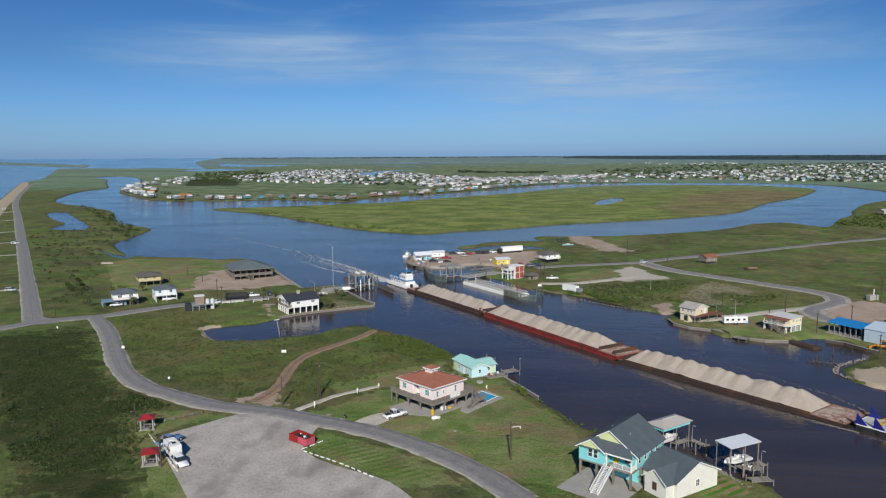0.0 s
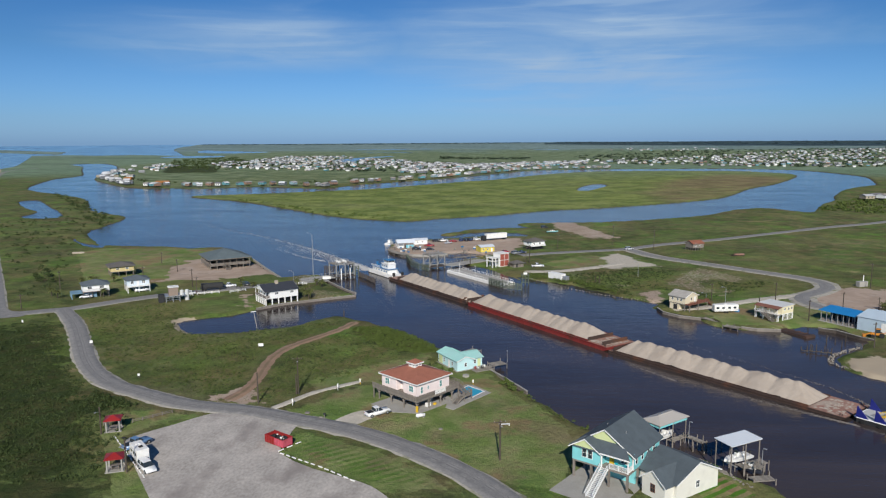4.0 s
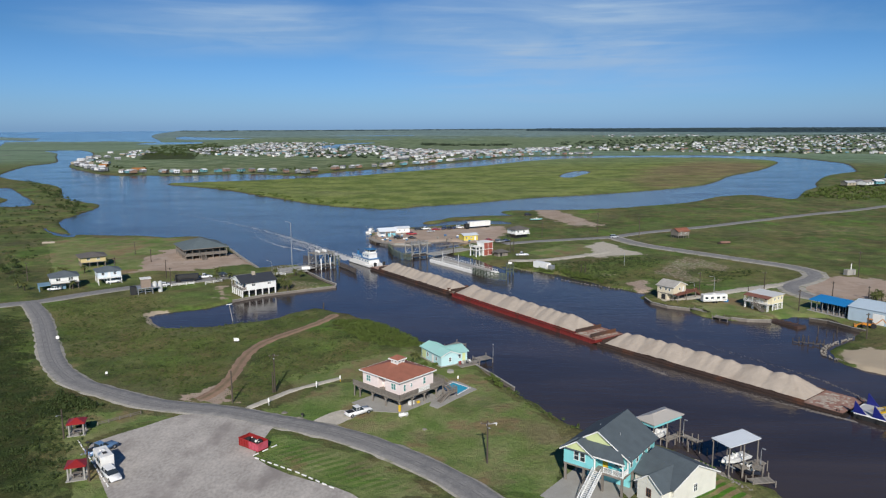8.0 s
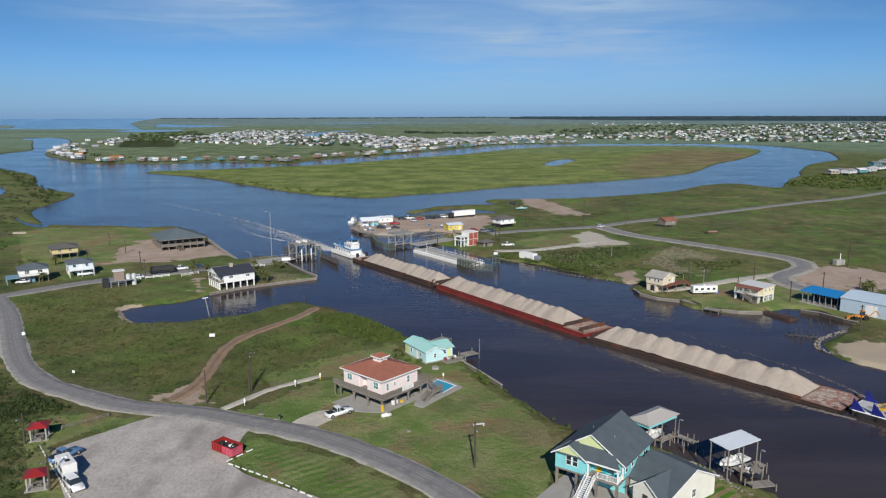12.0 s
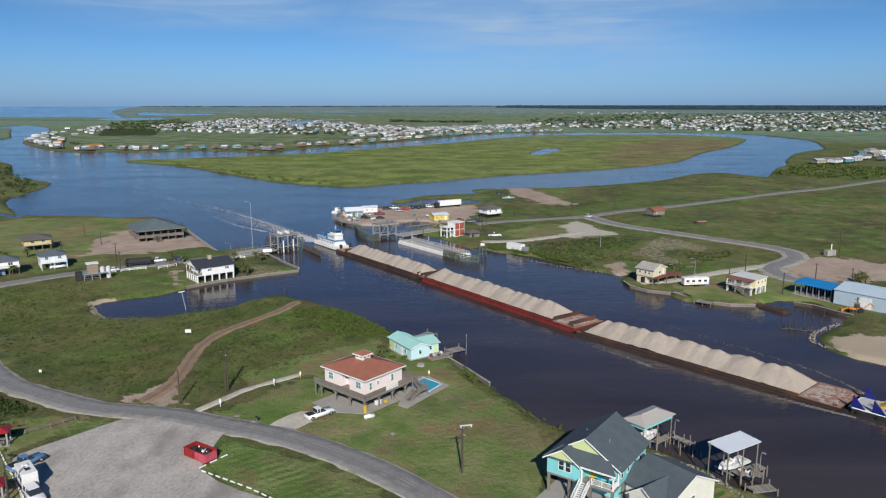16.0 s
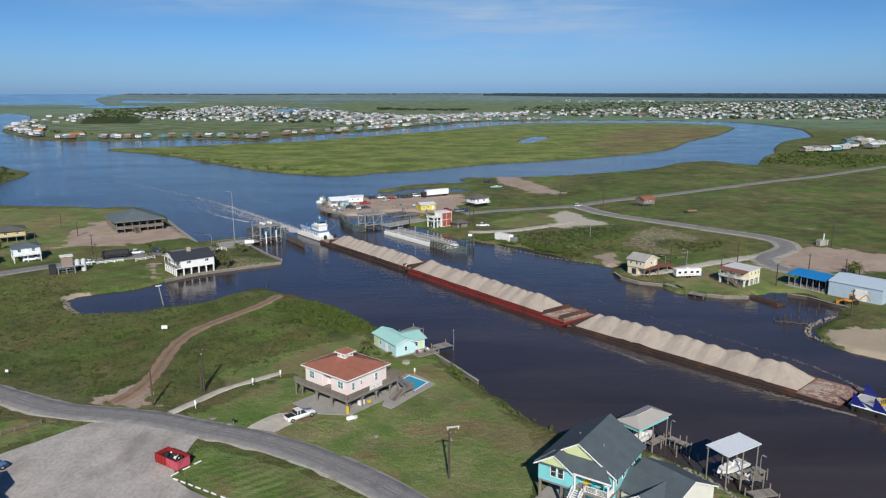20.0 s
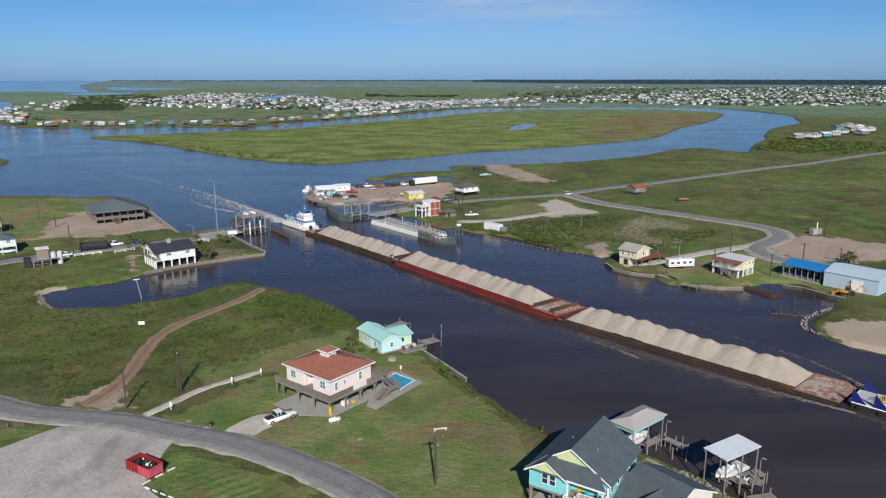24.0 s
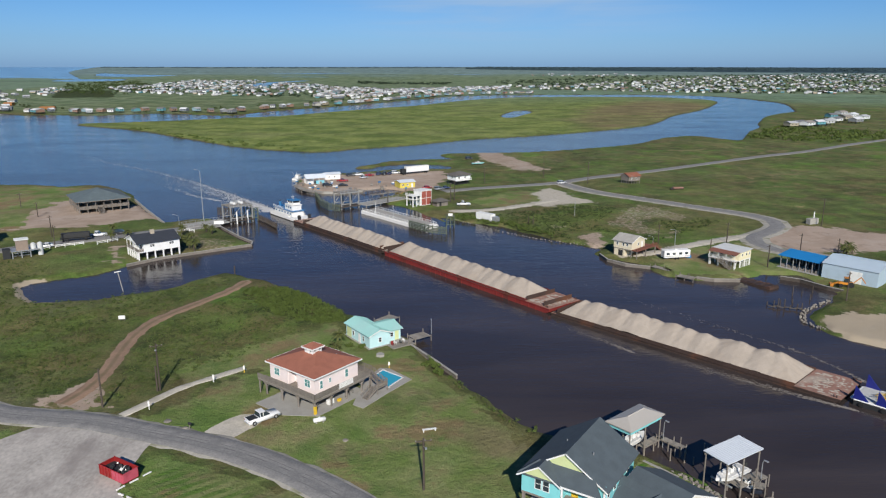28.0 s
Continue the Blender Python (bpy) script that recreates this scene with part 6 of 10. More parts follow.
    box_part("seat", c_, col, -0.25, 0.25, -0.25, 0.25, 0.4, 0.45, 0.02)
    box_part("backrest", c_, col, -0.25, 0.25, 0.22, 0.28, 0.45, 0.95, 0.02)
    posts(c_, [(-0.2, -0.2), (0.2, -0.2), (-0.2, 0.2), (0.2, 0.2)], 0, 0.4, 0.03, col, "leg")


# ---- docks on piles
def dock(pts, width, label, z=0.35, pile_step=3.0, name="dock"):
    """Boardwalk along a line over water, on piles down to the bed."""
    d = thing(name, pose(0, 0, 0), label, "dock", "docks")
    for a, b in zip(pts[:-1], pts[1:]):
        L = math.hypot(b[0] - a[0], b[1] - a[1])
        m = pose(a[0], a[1], z, 0, 0, heading(a, b))
        n = max(2, int(L / 0.3))
        bm = bmesh.new()
        bm_box(bm, 0, L / n - 0.025, -width / 2, width / 2, -0.05, 0)
        me = mesh_of("plank", bm, M_DOCK)
        for i in range(n):
            ob = new("plank", me)
            ob.parent = d
            ob.matrix_basis = m @ pose(i * L / n, 0, 0)
        bm = bmesh.new()
        for s in (-1, 1):
            bm_box(bm, 0, L, s * width * 0.42 - 0.05, s * width * 0.42 + 0.05, -0.25, -0.052, m=m)
        part("beam", bm, M_WOOD, d)
        k = max(1, int(L / pile_step))
        for i in range(k + 1):
            for s in (-1, 1):
                bm = bmesh.new()
                bm_cyl(bm, (0, 0, -2.8), (0, 0, 0.25 + 0.22 * ((i * 7 + s) % 3)), 0.12, 0.11, 8)
                ob = part("post", bm, M_WOOD, d)
                ob.matrix_basis = m @ pose(L * i / k, s * (width / 2 + 0.1), 0)
    return d


dock([(-4.9, 182.4), (-1.5, 186.3)], 3.2, "grey timber fishing dock on piles behind a cottage")
dock([(2.6, 171.7), (6.1, 174)], 3.0, "small square timber dock on piles with a lamp post")
dock([(1.3, 168.4), (2.8, 171)], 1.2, "narrow timber gangway to a dock")
street_lamp((7.1, 174), 3.2, 90, 0.3, 0.3, label="short white lamp post on a dock")
# canal-side bulkhead by the cottage
def bulkhead(pts, label, z0=-2.4, z1=0.06, material=None, group="bulkheads"):
    b_ = thing("bulkhead", pose(0, 0, 0), label, "seawall", group)
    for a, b in zip(pts[:-1], pts[1:]):
        L = math.hypot(b[0] - a[0], b[1] - a[1])
        n = max(1, int(L / 2.4))
        bm = bmesh.new()
        bm_box(bm, 0.01, L / n - 0.01, -0.12, 0.12, z0, z1 - 0.1)
        me = mesh_of("sheet_panel", bm, material or M_WOOD)
        for i in range(n):
            ob = new("sheet_panel", me)
            ob.parent = b_
            ob.matrix_basis = pose(a[0], a[1], 0, 0, 0, heading(a, b)) @ pose(i * L / n, 0, 0)
        bm = bmesh.new()
        bm_box(bm, 0, L, -0.25, 0.25, z1 - 0.098, z1)
        c = part("cap", bm, M_CONC, b_)
        c.matrix_basis = pose(a[0], a[1], 0, 0, 0, heading(a, b))
    return b_


bulkhead([(1.8, 169.7), (6.8, 160.7), (11.4, 151.9)], "weathered timber bulkhead with a pale cap along the canal")

# ---- turquoise house on piles
TR = (26.1, 100)
teal = thing("stilt_house", pose(TR[0] - 0.1, TR[1] + 0.3, 0, 0, 0, 54), "turquoise house on piles with dark roof and white porch", "house")
TX, TY, TF, TE = 13.2, 11.0, 3.4, 6.2
posts(teal, grid_pts(0.25, TX - 0.25, 4, 0.25, TY - 0.25, 4), -0.1, TF - 0.3, 0.19, M_WOOD, square=True)
box_part("floor", teal, M_WOOD, 0, TX, 0, TY, TF - 0.3, TF)
box_part("wall", teal, M_TEAL, 2.2, 2.34, 0, 5.4, TF, TE + 0.2, label="turquoise wall behind the porch")
box_part("wall", teal, M_TEAL, 0, 0.14, 5.4, TY, TF, TE)
box_part("wall", teal, M_TEAL, 0.14, 2.2, 5.4, 5.54, TF, TE)
box_part("wall", teal, M_TEAL, 2.34, TX, 0, 0.14, TF, TE)
box_part("wall", teal, M_TEAL, 0.14, TX, TY - 0.14, TY, TF, TE)
box_part("wall", teal, M_TEAL, TX - 0.14, TX, 0.14, TY - 0.14, TF, TE)
box_part("lower_wall", teal, M_TEAL, 4.0, TX - 0.2, 0.5, TY - 2.5, 0.0, TF - 0.3, label="turquoise enclosed ground floor")
gable_roof(teal, 2.0, TX, 0, TY, TE, 3.5, M_ROOF_DK, 'x', 0.55, 0.5, 0.16, walls=M_YELLOWGREEN, trim=M_WHITE_VINYL)
# porch roof skirt in front of the upper gable
bm = bmesh.new()
bm_poly(bm, [(-0.5, -0.5, TE - 0.1), (-0.5, TY + 0.5, TE - 0.1), (1.95, TY - 1.6, TE + 1.25), (1.95, 1.6, TE + 1.25)][::-1], -0.14)
part("porch_roof", bm, M_ROOF_DK, teal)
box_part("eave_trim", teal, M_WHITE_VINYL, -0.6, -0.5, -0.5, 5.2, TE - 0.22, TE + 0.02)
gable_roof(teal, -0.3, 2.6, 5.5, TY, TE, 1.75, M_ROOF_DK, 'x', 0.5, 0.4, 0.14, walls=M_YELLOWGREEN, trim=M_WHITE_VINYL, name="front_gable_roof")
window(teal, face_pose('x', TX, TY, 7.4, TF + 0.9), 1.0, 1.7, bars=0)
window(teal, face_pose('x', TX, TY, 8.55, TF + 0.9), 1.0, 1.7, bars=0)
for u in (3.2, 5.6, 8.2, 10.6):
    window(teal, face_pose('y', TX, TY, u, TF + 0.9), 0.95, 1.5, bars=0)
door(teal, pose(2.19, 4.2, TF, 0, 0, -90), material=M_YELLOW, label="yellow front door on the porch")
window(teal, pose(2.19, 1.8, TF + 0.7, 0, 0, -90), 1.4, 1.5)
deck(teal, 0, 2.2, 0, 5.4, TF + 0.06, along='y', name="porch_floor")
posts(teal, [(0.12, 0.12), (0.12, 5.2), (2.1, 0.12)], TF, TE, 0.12, M_WHITE_VINYL, "porch_post", True)
railing(teal, (0.1, 0.2), (0.1, 3.6), TF + 0.06, M_WHITE_VINYL, gap=0.14)
railing(teal, (0.2, 0.1), (2.1, 0.1), TF + 0.06, M_WHITE_VINYL, gap=0.14)
stairs(teal, (-5.6, 4.5), (-0.05, 4.5), 0.06, TF, 1.4, M_WHITE_VINYL, rail_mat=M_WHITE_VINYL)
for x, y in ((5.6, 3.2), (7.0, 7.6)):
    bm = bmesh.new()
    bm_cyl(bm, (x, y, TE + 1.6), (x, y, TE + 2.55), 0.09, seg=8)
    part("vent_pipe", bm, M_STEEL, teal)
for i, y in enumerate((0.9, 2.7)):
    c_ = thing("porch_chair", teal.matrix_basis @ pose(1.2, y, TF + 0.06, 0, 0, 90), "bright turquoise wooden porch chair", "chair", "porch chairs")
    col = mat("bright_turquoise_paint", (0.02, 0.38, 0.45), 0.5)
    box_part("seat", c_, col, -0.3, 0.3, -0.3, 0.3, 0.38, 0.43, 0.02)
    box_part("backrest", c_, col, -0.3, 0.3, 0.27, 0.33, 0.43, 1.1, 0.02)
    posts(c_, [(-0.26, -0.26), (0.26, -0.26), (-0.26, 0.26), (0.26, 0.26)], 0, 0.38, 0.035, col, "leg")
bm = bmesh.new()
bm_prism(bm, [(-7.5, -1.0), (TX + 0.5, -1.0), (TX + 0.5, TY + 0.3), (-7.5, TY + 0.3)], -0.05, 0.06)
solid("house_slab", bm, M_CONC, "pale concrete drive and slab under a raised house", "slab", "structure", m=teal.matrix_basis.copy())

# ---- white neighbour house with dark roof
nb = thing("house", pose(33.6, 97.6, 0, 0, 0, 36), "cream white house with dark shingle roofs and a front gable", "house")
M_CREAM = siding("cream_white_siding", (0.74, 0.72, 0.64), 0.2)
walls_box(nb, 0, 11.0, 0, 8.0, 0.05, 3.3, M_CREAM)
gable_roof(nb, 0, 11.0, 0, 8.0, 3.3, 2.6, M_ROOF_DK, 'y', 0.5, 0.45, 0.16, walls=M_CREAM, trim=M_WHITE_VINYL)
walls_box(nb, -2.2, -0.02, 0.6, 5.6, 0.05, 3.2, M_CREAM)
gable_roof(nb, -2.2, 4.2, 0.6, 5.6, 3.2, 1.85, M_ROOF_DK, 'x', 0.45, 0.4, 0.14, walls=M_CREAM, trim=M_WHITE_VINYL, name="front_gable_roof")
gable_roof(nb, 0.5, 6.0, 5.0, 13.5, 3.1, 2.0, M_ROOF_DK, 'y', 0.4, 0.3, 0.14, name="rear_roof")
walls_box(nb, 0.5, 6.0, 8.02, 13.4, 0.05, 3.1, M_CREAM)
window(nb, pose(-2.2, 3.2, 1.1, 0, 0, -90), 1.0, 1.5, frame=mat("brown_window_frame", (0.16, 0.07, 0.04), 0.5), bars=1)
window(nb, pose(5.5, 0, 1.2), 1.0, 1.4, bars=1)

# ---- two boat shelters, their docks, lifts and boats
M_SHELTER_ROOF = mat("tan_grey_metal_roof", (0.44, 0.41, 0.37), 0.5, vary=0.06, scale=0.3)
M_WHITE_METAL = mat("white_metal_roof", (0.66, 0.70, 0.74), 0.4, vary=0.04, scale=0.3)


def motor_boat(m, L, W, hull, label):
    """An open motor boat: lofted hull, deck, console, seats and outboard. x runs to the bow."""
    b_ = thing("motor_boat", m, label, "boat", "boats")
    bm = bmesh.new()
    rings = []
    for i in range(9):
        s = i / 8
        x = -L / 2 + L * s
        w = W / 2 * (1 - max(0, (s - 0.5) / 0.5) ** 2.2)
        k = 0.05 + 0.55 * max(0, (s - 0.6) / 0.4) ** 2
        zt = 0.85 + 0.25 * s ** 2
        rings.append([bm.verts.new(p) for p in ((x, -w, zt), (x, -w * 0.85, 0.35 + k * 0.6), (x, 0, k), (x, w * 0.85, 0.35 + k * 0.6), (x, w, zt))])
    for a, b in zip(rings[:-1], rings[1:]):
        for i in range(4):
            bm.faces.new((a[i], a[i + 1], b[i + 1], b[i]))
        bm.faces.new((a[4], a[0], b[0], b[4]))
    bm.faces.new(rings[0])
    bmesh.ops.remove_doubles(bm, verts=bm.verts, dist=0.005)
    part("hull", bm, hull, b_, smooth=False)
    box_part("cockpit", b_, mat("grey_boat_deck", (0.5, 0.5, 0.5), 0.6), -L * 0.42, L * 0.18, -W * 0.36, W * 0.36, 0.9, 1.0)
    box_part("console", b_, M_WHITE, -0.3, 0.35, -0.35, 0.35, 1.0, 1.75, 0.06)
    box_part("windscreen", b_, M_GLASS, 0.2, 0.26, -0.4, 0.4, 1.75, 2.15)
    for x in (-1.2, 1.0):
        box_part("seat", b_, M_WHITE, x - 0.3, x + 0.3, -0.5, 0.5, 1.0, 1.4, 0.06)
    ob_ = box_part("outboard", b_, M_DARK, -L / 2 - 0.45, -L / 2 + 0.02, -0.2, 0.2, 0.75, 1.4, 0.08)
    box_part("skeg", ob_, M_DARK, -L / 2 - 0.3, -L / 2 - 0.1, -0.06, 0.06, 0.1, 0.75)
    return b_


def shelter_posts(parent, pts, z0, z1):
    posts(parent, pts, z0, z1, 0.12, M_WOOD, "post")


S2 = (46.1, 108.1)
sh2 = thing("boat_shelter", pose(S2[0], S2[1], 0, 0, 0, 30), "white flat-roofed boat shelter on tall timber posts", "boat shelter", "boat shelters")
shelter_posts(sh2, [(0.3, 0.3), (0.3, 3.9), (4, 0.3), (4, 3.9), (7.6, 0.3), (7.6, 3.9)], -2.8, 5.4)
bm = bmesh.new()
bm_poly(bm, [(0, 0, 5.55), (8.0, 0, 5.55), (8.0, 4.2, 5.75), (0, 4.2, 5.75)], 0.1)
rf2 = part("roof", bm, M_WHITE_METAL, sh2)
for i in range(17):
    bm = bmesh.new()
    bm_cyl(bm, (i * 0.5, 0.01, 5.57), (i * 0.5, 4.19, 5.77), 0.025, seg=4)
    part("seam", bm, M_WHITE_METAL, rf2)
for y in (0.3, 3.9):
    box_part("beam", sh2, M_WOOD, 0, 7.9, y - 0.06, y + 0.06, 5.2, 5.42)
box_part("lift_beam", sh2, M_STEEL, 1.8, 2.0, 0.3, 3.9, 1.0, 1.2)
box_part("lift_beam", sh2, M_STEEL, 5.4, 5.6, 0.3, 3.9, 1.0, 1.2)
motor_boat(sh2.matrix_basis @ pose(3.7, 2.0, 1.2, 0, 0, 180), 6.6, 2.3, M_WHITE, "white open motor boat hanging on a boat lift")
street_lamp((S2[0] + 8.2 * math.cos(radians(30)) , S2[1] + 8.2 * math.sin(radians(30))), 4.6, -60, -0.9, 0.3, label="pole with a small white lamp beside a boat shelter")

S1 = (35.7, 118.7)
sh1 = thing("boat_shelter", pose(S1[0], S1[1], 0, 0, 0, 38), "boat shelter with a tan hip roof and turquoise beams", "boat shelter", "boat shelters")
shelter_posts(sh1, [(0.4, 0.4), (0.4, 4.4), (4.5, 0.4), (4.5, 4.4), (8.6, 0.4), (8.6, 4.4)], -2.8, 4.6)
hip_roof(sh1, 0.3, 8.9, 0.3, 4.5, 5.0, 0.9, M_SHELTER_ROOF, 0.3)
for x0, x1, y0, y1 in ((0.3, 8.8, 0.3, 0.42), (0.3, 8.8, 4.4, 4.52), (0.3, 0.42, 0.42, 4.4), (8.68, 8.8, 0.42, 4.4)):
    box_part("beam", sh1, M_TEAL, x0, x1, y0, y1, 4.2, 4.8, label="turquoise fascia beam")
motor_boat(sh1.matrix_basis @ pose(4.2, 2.4, 0.6), 6.4, 2.3, M_WHITE, "white open motor boat under a boat shelter")
street_lamp((S1[0] + 9.2 * math.cos(radians(38)), S1[1] + 9.2 * math.sin(radians(38))), 4.8, -60, -0.9, 0.3, label="pole with a small white lamp beside a boat shelter")
dock([(38.6, 122.3), (42.6, 125.3), (45.3, 121.6)], 1.3, "L-shaped timber dock with piles beside a boat shelter", 0.5, 2.2)
dock([(48.6, 110.8), (54.1, 113.5)], 2.0, "grey timber boat dock on piles", 0.6, 2.4)
dock([(49.2, 106.7), (53.4, 107.5)], 2.0, "low grey floating timber dock", 0.1, 2.4)
dock([(51.4, 110.5), (52.7, 109.8)], 1.6, "small raised timber platform by a dock", 0.9, 2.0)
for i, p in enumerate([(46.7, 113.9), (47.5, 113.2), (44.7, 119.5), (45.9, 118.9), (49, 122.4), (42.7, 120.2), (43.9, 121.5), (45.9, 124.4), (51.2, 110.7), (52.4, 111.1)]):
    bm = bmesh.new()
    bm_cyl(bm, (0, 0, -2), (0, 0, 1.3 + 0.4 * (i % 3)), 0.13, 0.11, 8)
    solid("mooring_post", bm, M_WOOD, "weathered timber mooring pile standing in water", "mooring post", group="mooring posts", m=pose(p[0], p[1], WATER_Z))
motor_boat(pose(*(50.8, 111.3), -0.75, 0, 0, -55), 4.6, 1.7, mat("dark_boat_hull", (0.03, 0.035, 0.05), 0.3), "dark small skiff moored at a dock")

# riprap along the garden
rr = random.Random(5)
ROCKS = spline([(42, 114.8), (43.2, 112.6), (44.9, 110.6), (45.9, 108.1), (46.8, 106.2), (48.2, 103.7)], 0.55)
rock_meshes = []
for k in range(6):
    bm = bmesh.new()
    bmesh.ops.create_icosphere(bm, subdivisions=1, radius=0.42)
    for v in bm.verts:
        v.co *= 0.7 + 0.5 * rr.random()
        v.co.z *= 0.7
    rock_meshes.append(mesh_of("rock", bm, M_ROCK))
rip = thing("riprap", pose(0, 0, 0), "row of pale broken rocks along a garden bank", "rocks")
for i, p in enumerate(ROCKS):
    for k in range(3):
        ob = new("rock", rock_meshes[(i * 2 + k) % 6])
        ob.parent = rip
        ob.matrix_basis = pose(p[0] + rr.uniform(-0.5, 0.5), p[1] + rr.uniform(-0.5, 0.5) + 0.4 * k, -0.35 + 0.2 * rr.random(), rr.random() * 90, 0, rr.random() * 360)
bulkhead([(38, 118.9), (41.7, 114.1)], "low pale concrete bulkhead at a garden edge")

# ---- poles, signs and small things of the near bank
utility_pole((-52.5, 141), 7.4, 0, label="bare brown wooden pole beside a dirt track")
utility_pole((-44.6, 147.7), 9.3, 2.2, 15, True, label="wooden utility pole with crossarm and lamp in grass")
utility_pole((-45, 147.4), 5.0, 0, label="short grey wooden stub pole beside a utility pole")
utility_pole((4, 112.6), 8.2, 2.4, 10, True, label="tall utility pole with crossarm and lamp on a lawn")
utility_pole((-80.1, 121.3), 6.1, 0, 0, True, label="wooden lamp pole beside a picnic shelter")
utility_pole((-65.9, 104.2), 6.4, 0, 0, True, label="wooden lamp pole in front of a picnic shelter")
for p, h, lb in (((-43.9, 139.7), 1.7, "white marker post with a flag on a shell track"), ((-35.5, 150.8), 1.6, "white marker post beside a shell track"), ((-30.6, 155), 1.6, "yellow and white marker post beside a shell track"), ((-2, 155.9), 1.4, "thin yellow marker post by the pool")):
    b_ = thing("marker_post", pose(p[0], p[1], 0), lb, "post", "marker posts")
    box_part("stake", b_, M_WHITE if "yellow" not in lb else M_YELLOW, -0.06, 0.06, -0.06, 0.06, -0.1, h, 0.01)
    box_part("plate", b_, M_WHITE, -0.16, 0.16, -0.08, -0.061, h * 0.45, h - 0.05)
for p, z, w, h, lb in (((-66.1, 186.4), 0.5, 1.5, 0.9, "white blank sign board on short posts in grass"), ((-119.3, 187.7), 0.5, 0.9, 0.9, "small white sign board on a post beside the road"), ((-89.7, 157.7), 0.6, 0.6, 0.6, "small white square sign beside the road"), ((-157.6, 212.7), 0.2, 0.5, 1.0, "white road marker board at a junction")):
    b_ = thing("sign", pose(p[0], p[1], 0, 0, 0, 5), lb, "sign", "road signs")
    posts(b_, [(-w * 0.35, 0.05), (w * 0.35, 0.05)], -0.1, z + h * 0.8, 0.04, M_WOOD, "post")
    box_part("board", b_, M_WHITE, -w / 2, w / 2, -0.03, 0.0, z, z + h, 0.01)
p = (-34.7, 132.2)
mb = thing("mailbox", pose(p[0], p[1], 0, 0, 0, -20), "black mailbox on a short post beside the road", "mailbox")
posts(mb, [(0, 0)], -0.1, 0.9, 0.06, M_WOOD, "post", True)
box_part("box", mb, M_DARK, -0.25, 0.35, -0.18, 0.18, 0.9, 1.25, 0.05)
for i, (p, a) in enumerate((((-35.6, 132.7), 0.5), ((-39.3, 135.3), 0.7), ((-23, 157.5), 1.3), ((-8.4, 127.3), 0.5))):
    bm = bmesh.new()
    bmesh.ops.create_icosphere(bm, subdivisions=2, radius=a)
    for v in bm.verts:
        v.co += Vector((rr.uniform(-1, 1), rr.uniform(-1, 1), 0)) * 0.12 * a
        v.co.z *= 0.35
    solid("stone_heap", bm, M_ROCK, "low heap of pale stones and earth in the grass", "stones", group="stone heaps", m=pose(p[0], p[1], 0.02))
bm = bmesh.new()
bmesh.ops.create_cone(bm, cap_ends=True, segments=6, radius1=0.95, radius2=0.9, depth=0.5, matrix=pose(0, 0, 0.25))
b_ = solid("stone_fire_ring", bm, M_CONC, "pale hexagonal concrete cover in a lawn", "cover", m=pose(*(-4, 162.3), 0))
bench = thing("bench", pose(*(5.3, 129.7), 0, 0, 0, 12), "white wooden lawn bench", "bench")

box_part("seat", bench, M_WHITE, -1.2, 1.2, -0.25, 0.25, 0.38, 0.45, 0.02)
for x in (-1.0, 1.0):
    box_part("leg", bench, M_WHITE, x - 0.06, x + 0.06, -0.22, 0.22, 0, 0.38)

# ---- parking: roll-off container, curbs, shelters, vehicles
DA, DB, DC = (-44, 118.8), (-39.4, 115.7), (-38.2, 118.8)
dl = math.hypot(DB[0] - DA[0], DB[1] - DA[1])
dump = thing("dumpster", pose(DA[0], DA[1], 0.07, 0, 0, heading(DA, DB)), "red open roll-off dumpster half full of rubbish", "dumpster")
DL, DW, DH = max(dl, 5.4), 2.5, 1.7
# a lighter, pinker red than the other panels
M_PINKRED = mat("pink_red_steel", (0.50, 0.09, 0.13), 0.5, vary=0.12, stain=(0.3, 0.03, 0.04), stain_amt=0.5)
box_part("base", dump, M_RED, 0, DL, 0, DW, 0.12, 0.25)
box_part("side_panel", dump, M_RED, 0, DL * 0.55, -0.04, 0.06, 0.25, DH)
box_part("side_panel", dump, M_PINKRED, DL * 0.55, DL, -0.04, 0.06, 0.25, DH, label="pink-red side panel")
box_part("side_panel", dump, M_RED, 0, DL, DW - 0.06, DW + 0.04, 0.25, DH)
box_part("end_panel", dump, M_RED, -0.04, 0.06, 0.06, DW - 0.06, 0.25, DH)
box_part("end_panel", dump, M_PINKRED, DL - 0.06, DL + 0.04, 0.06, DW - 0.06, 0.25, DH)
for i in range(8):
    x = 0.2 + i * (DL - 0.4) / 7
    box_part("rib", dump, M_RED if x < DL * 0.55 else M_PINKRED, x - 0.05, x + 0.05, -0.14, -0.04, 0.2, DH - 0.05)
box_part("rim", dump, M_RED, -0.08, DL + 0.08, -0.1, 0.0, DH, DH + 0.08)
box_part("rim", dump, M_RED, -0.08, DL + 0.08, DW, DW + 0.1, DH, DH + 0.08)
for i in range(22):
    bm = bmesh.new()
    s = 0.25 + 0.35 * rr.random()
    bm_box(bm, -s / 2, s / 2, -s / 2, s / 2, -s / 3, s / 3, 0.05)
    ob = part("rubbish_bag", bm, (M_WHITE if i % 6 == 0 else M_DARK), dump)
    ob.matrix_basis = pose(rr.uniform(0.4, DL - 0.4), rr.uniform(0.4, DW - 0.4), 1.1 + 0.45 * rr.random(), rr.random() * 80, rr.random() * 80, rr.random() * 90)
box_part("load", dump, M_DARK, 0.06, DL - 0.06, 0.06, DW - 0.06, 0.25, 1.05)


def curb_row(a, b, n, label):
    for i in range(n):
        t = (i + 0.5) / n
        x, y = a[0] + (b[0] - a[0]) * t, a[1] + (b[1] - a[1]) * t
        bm = bmesh.new()
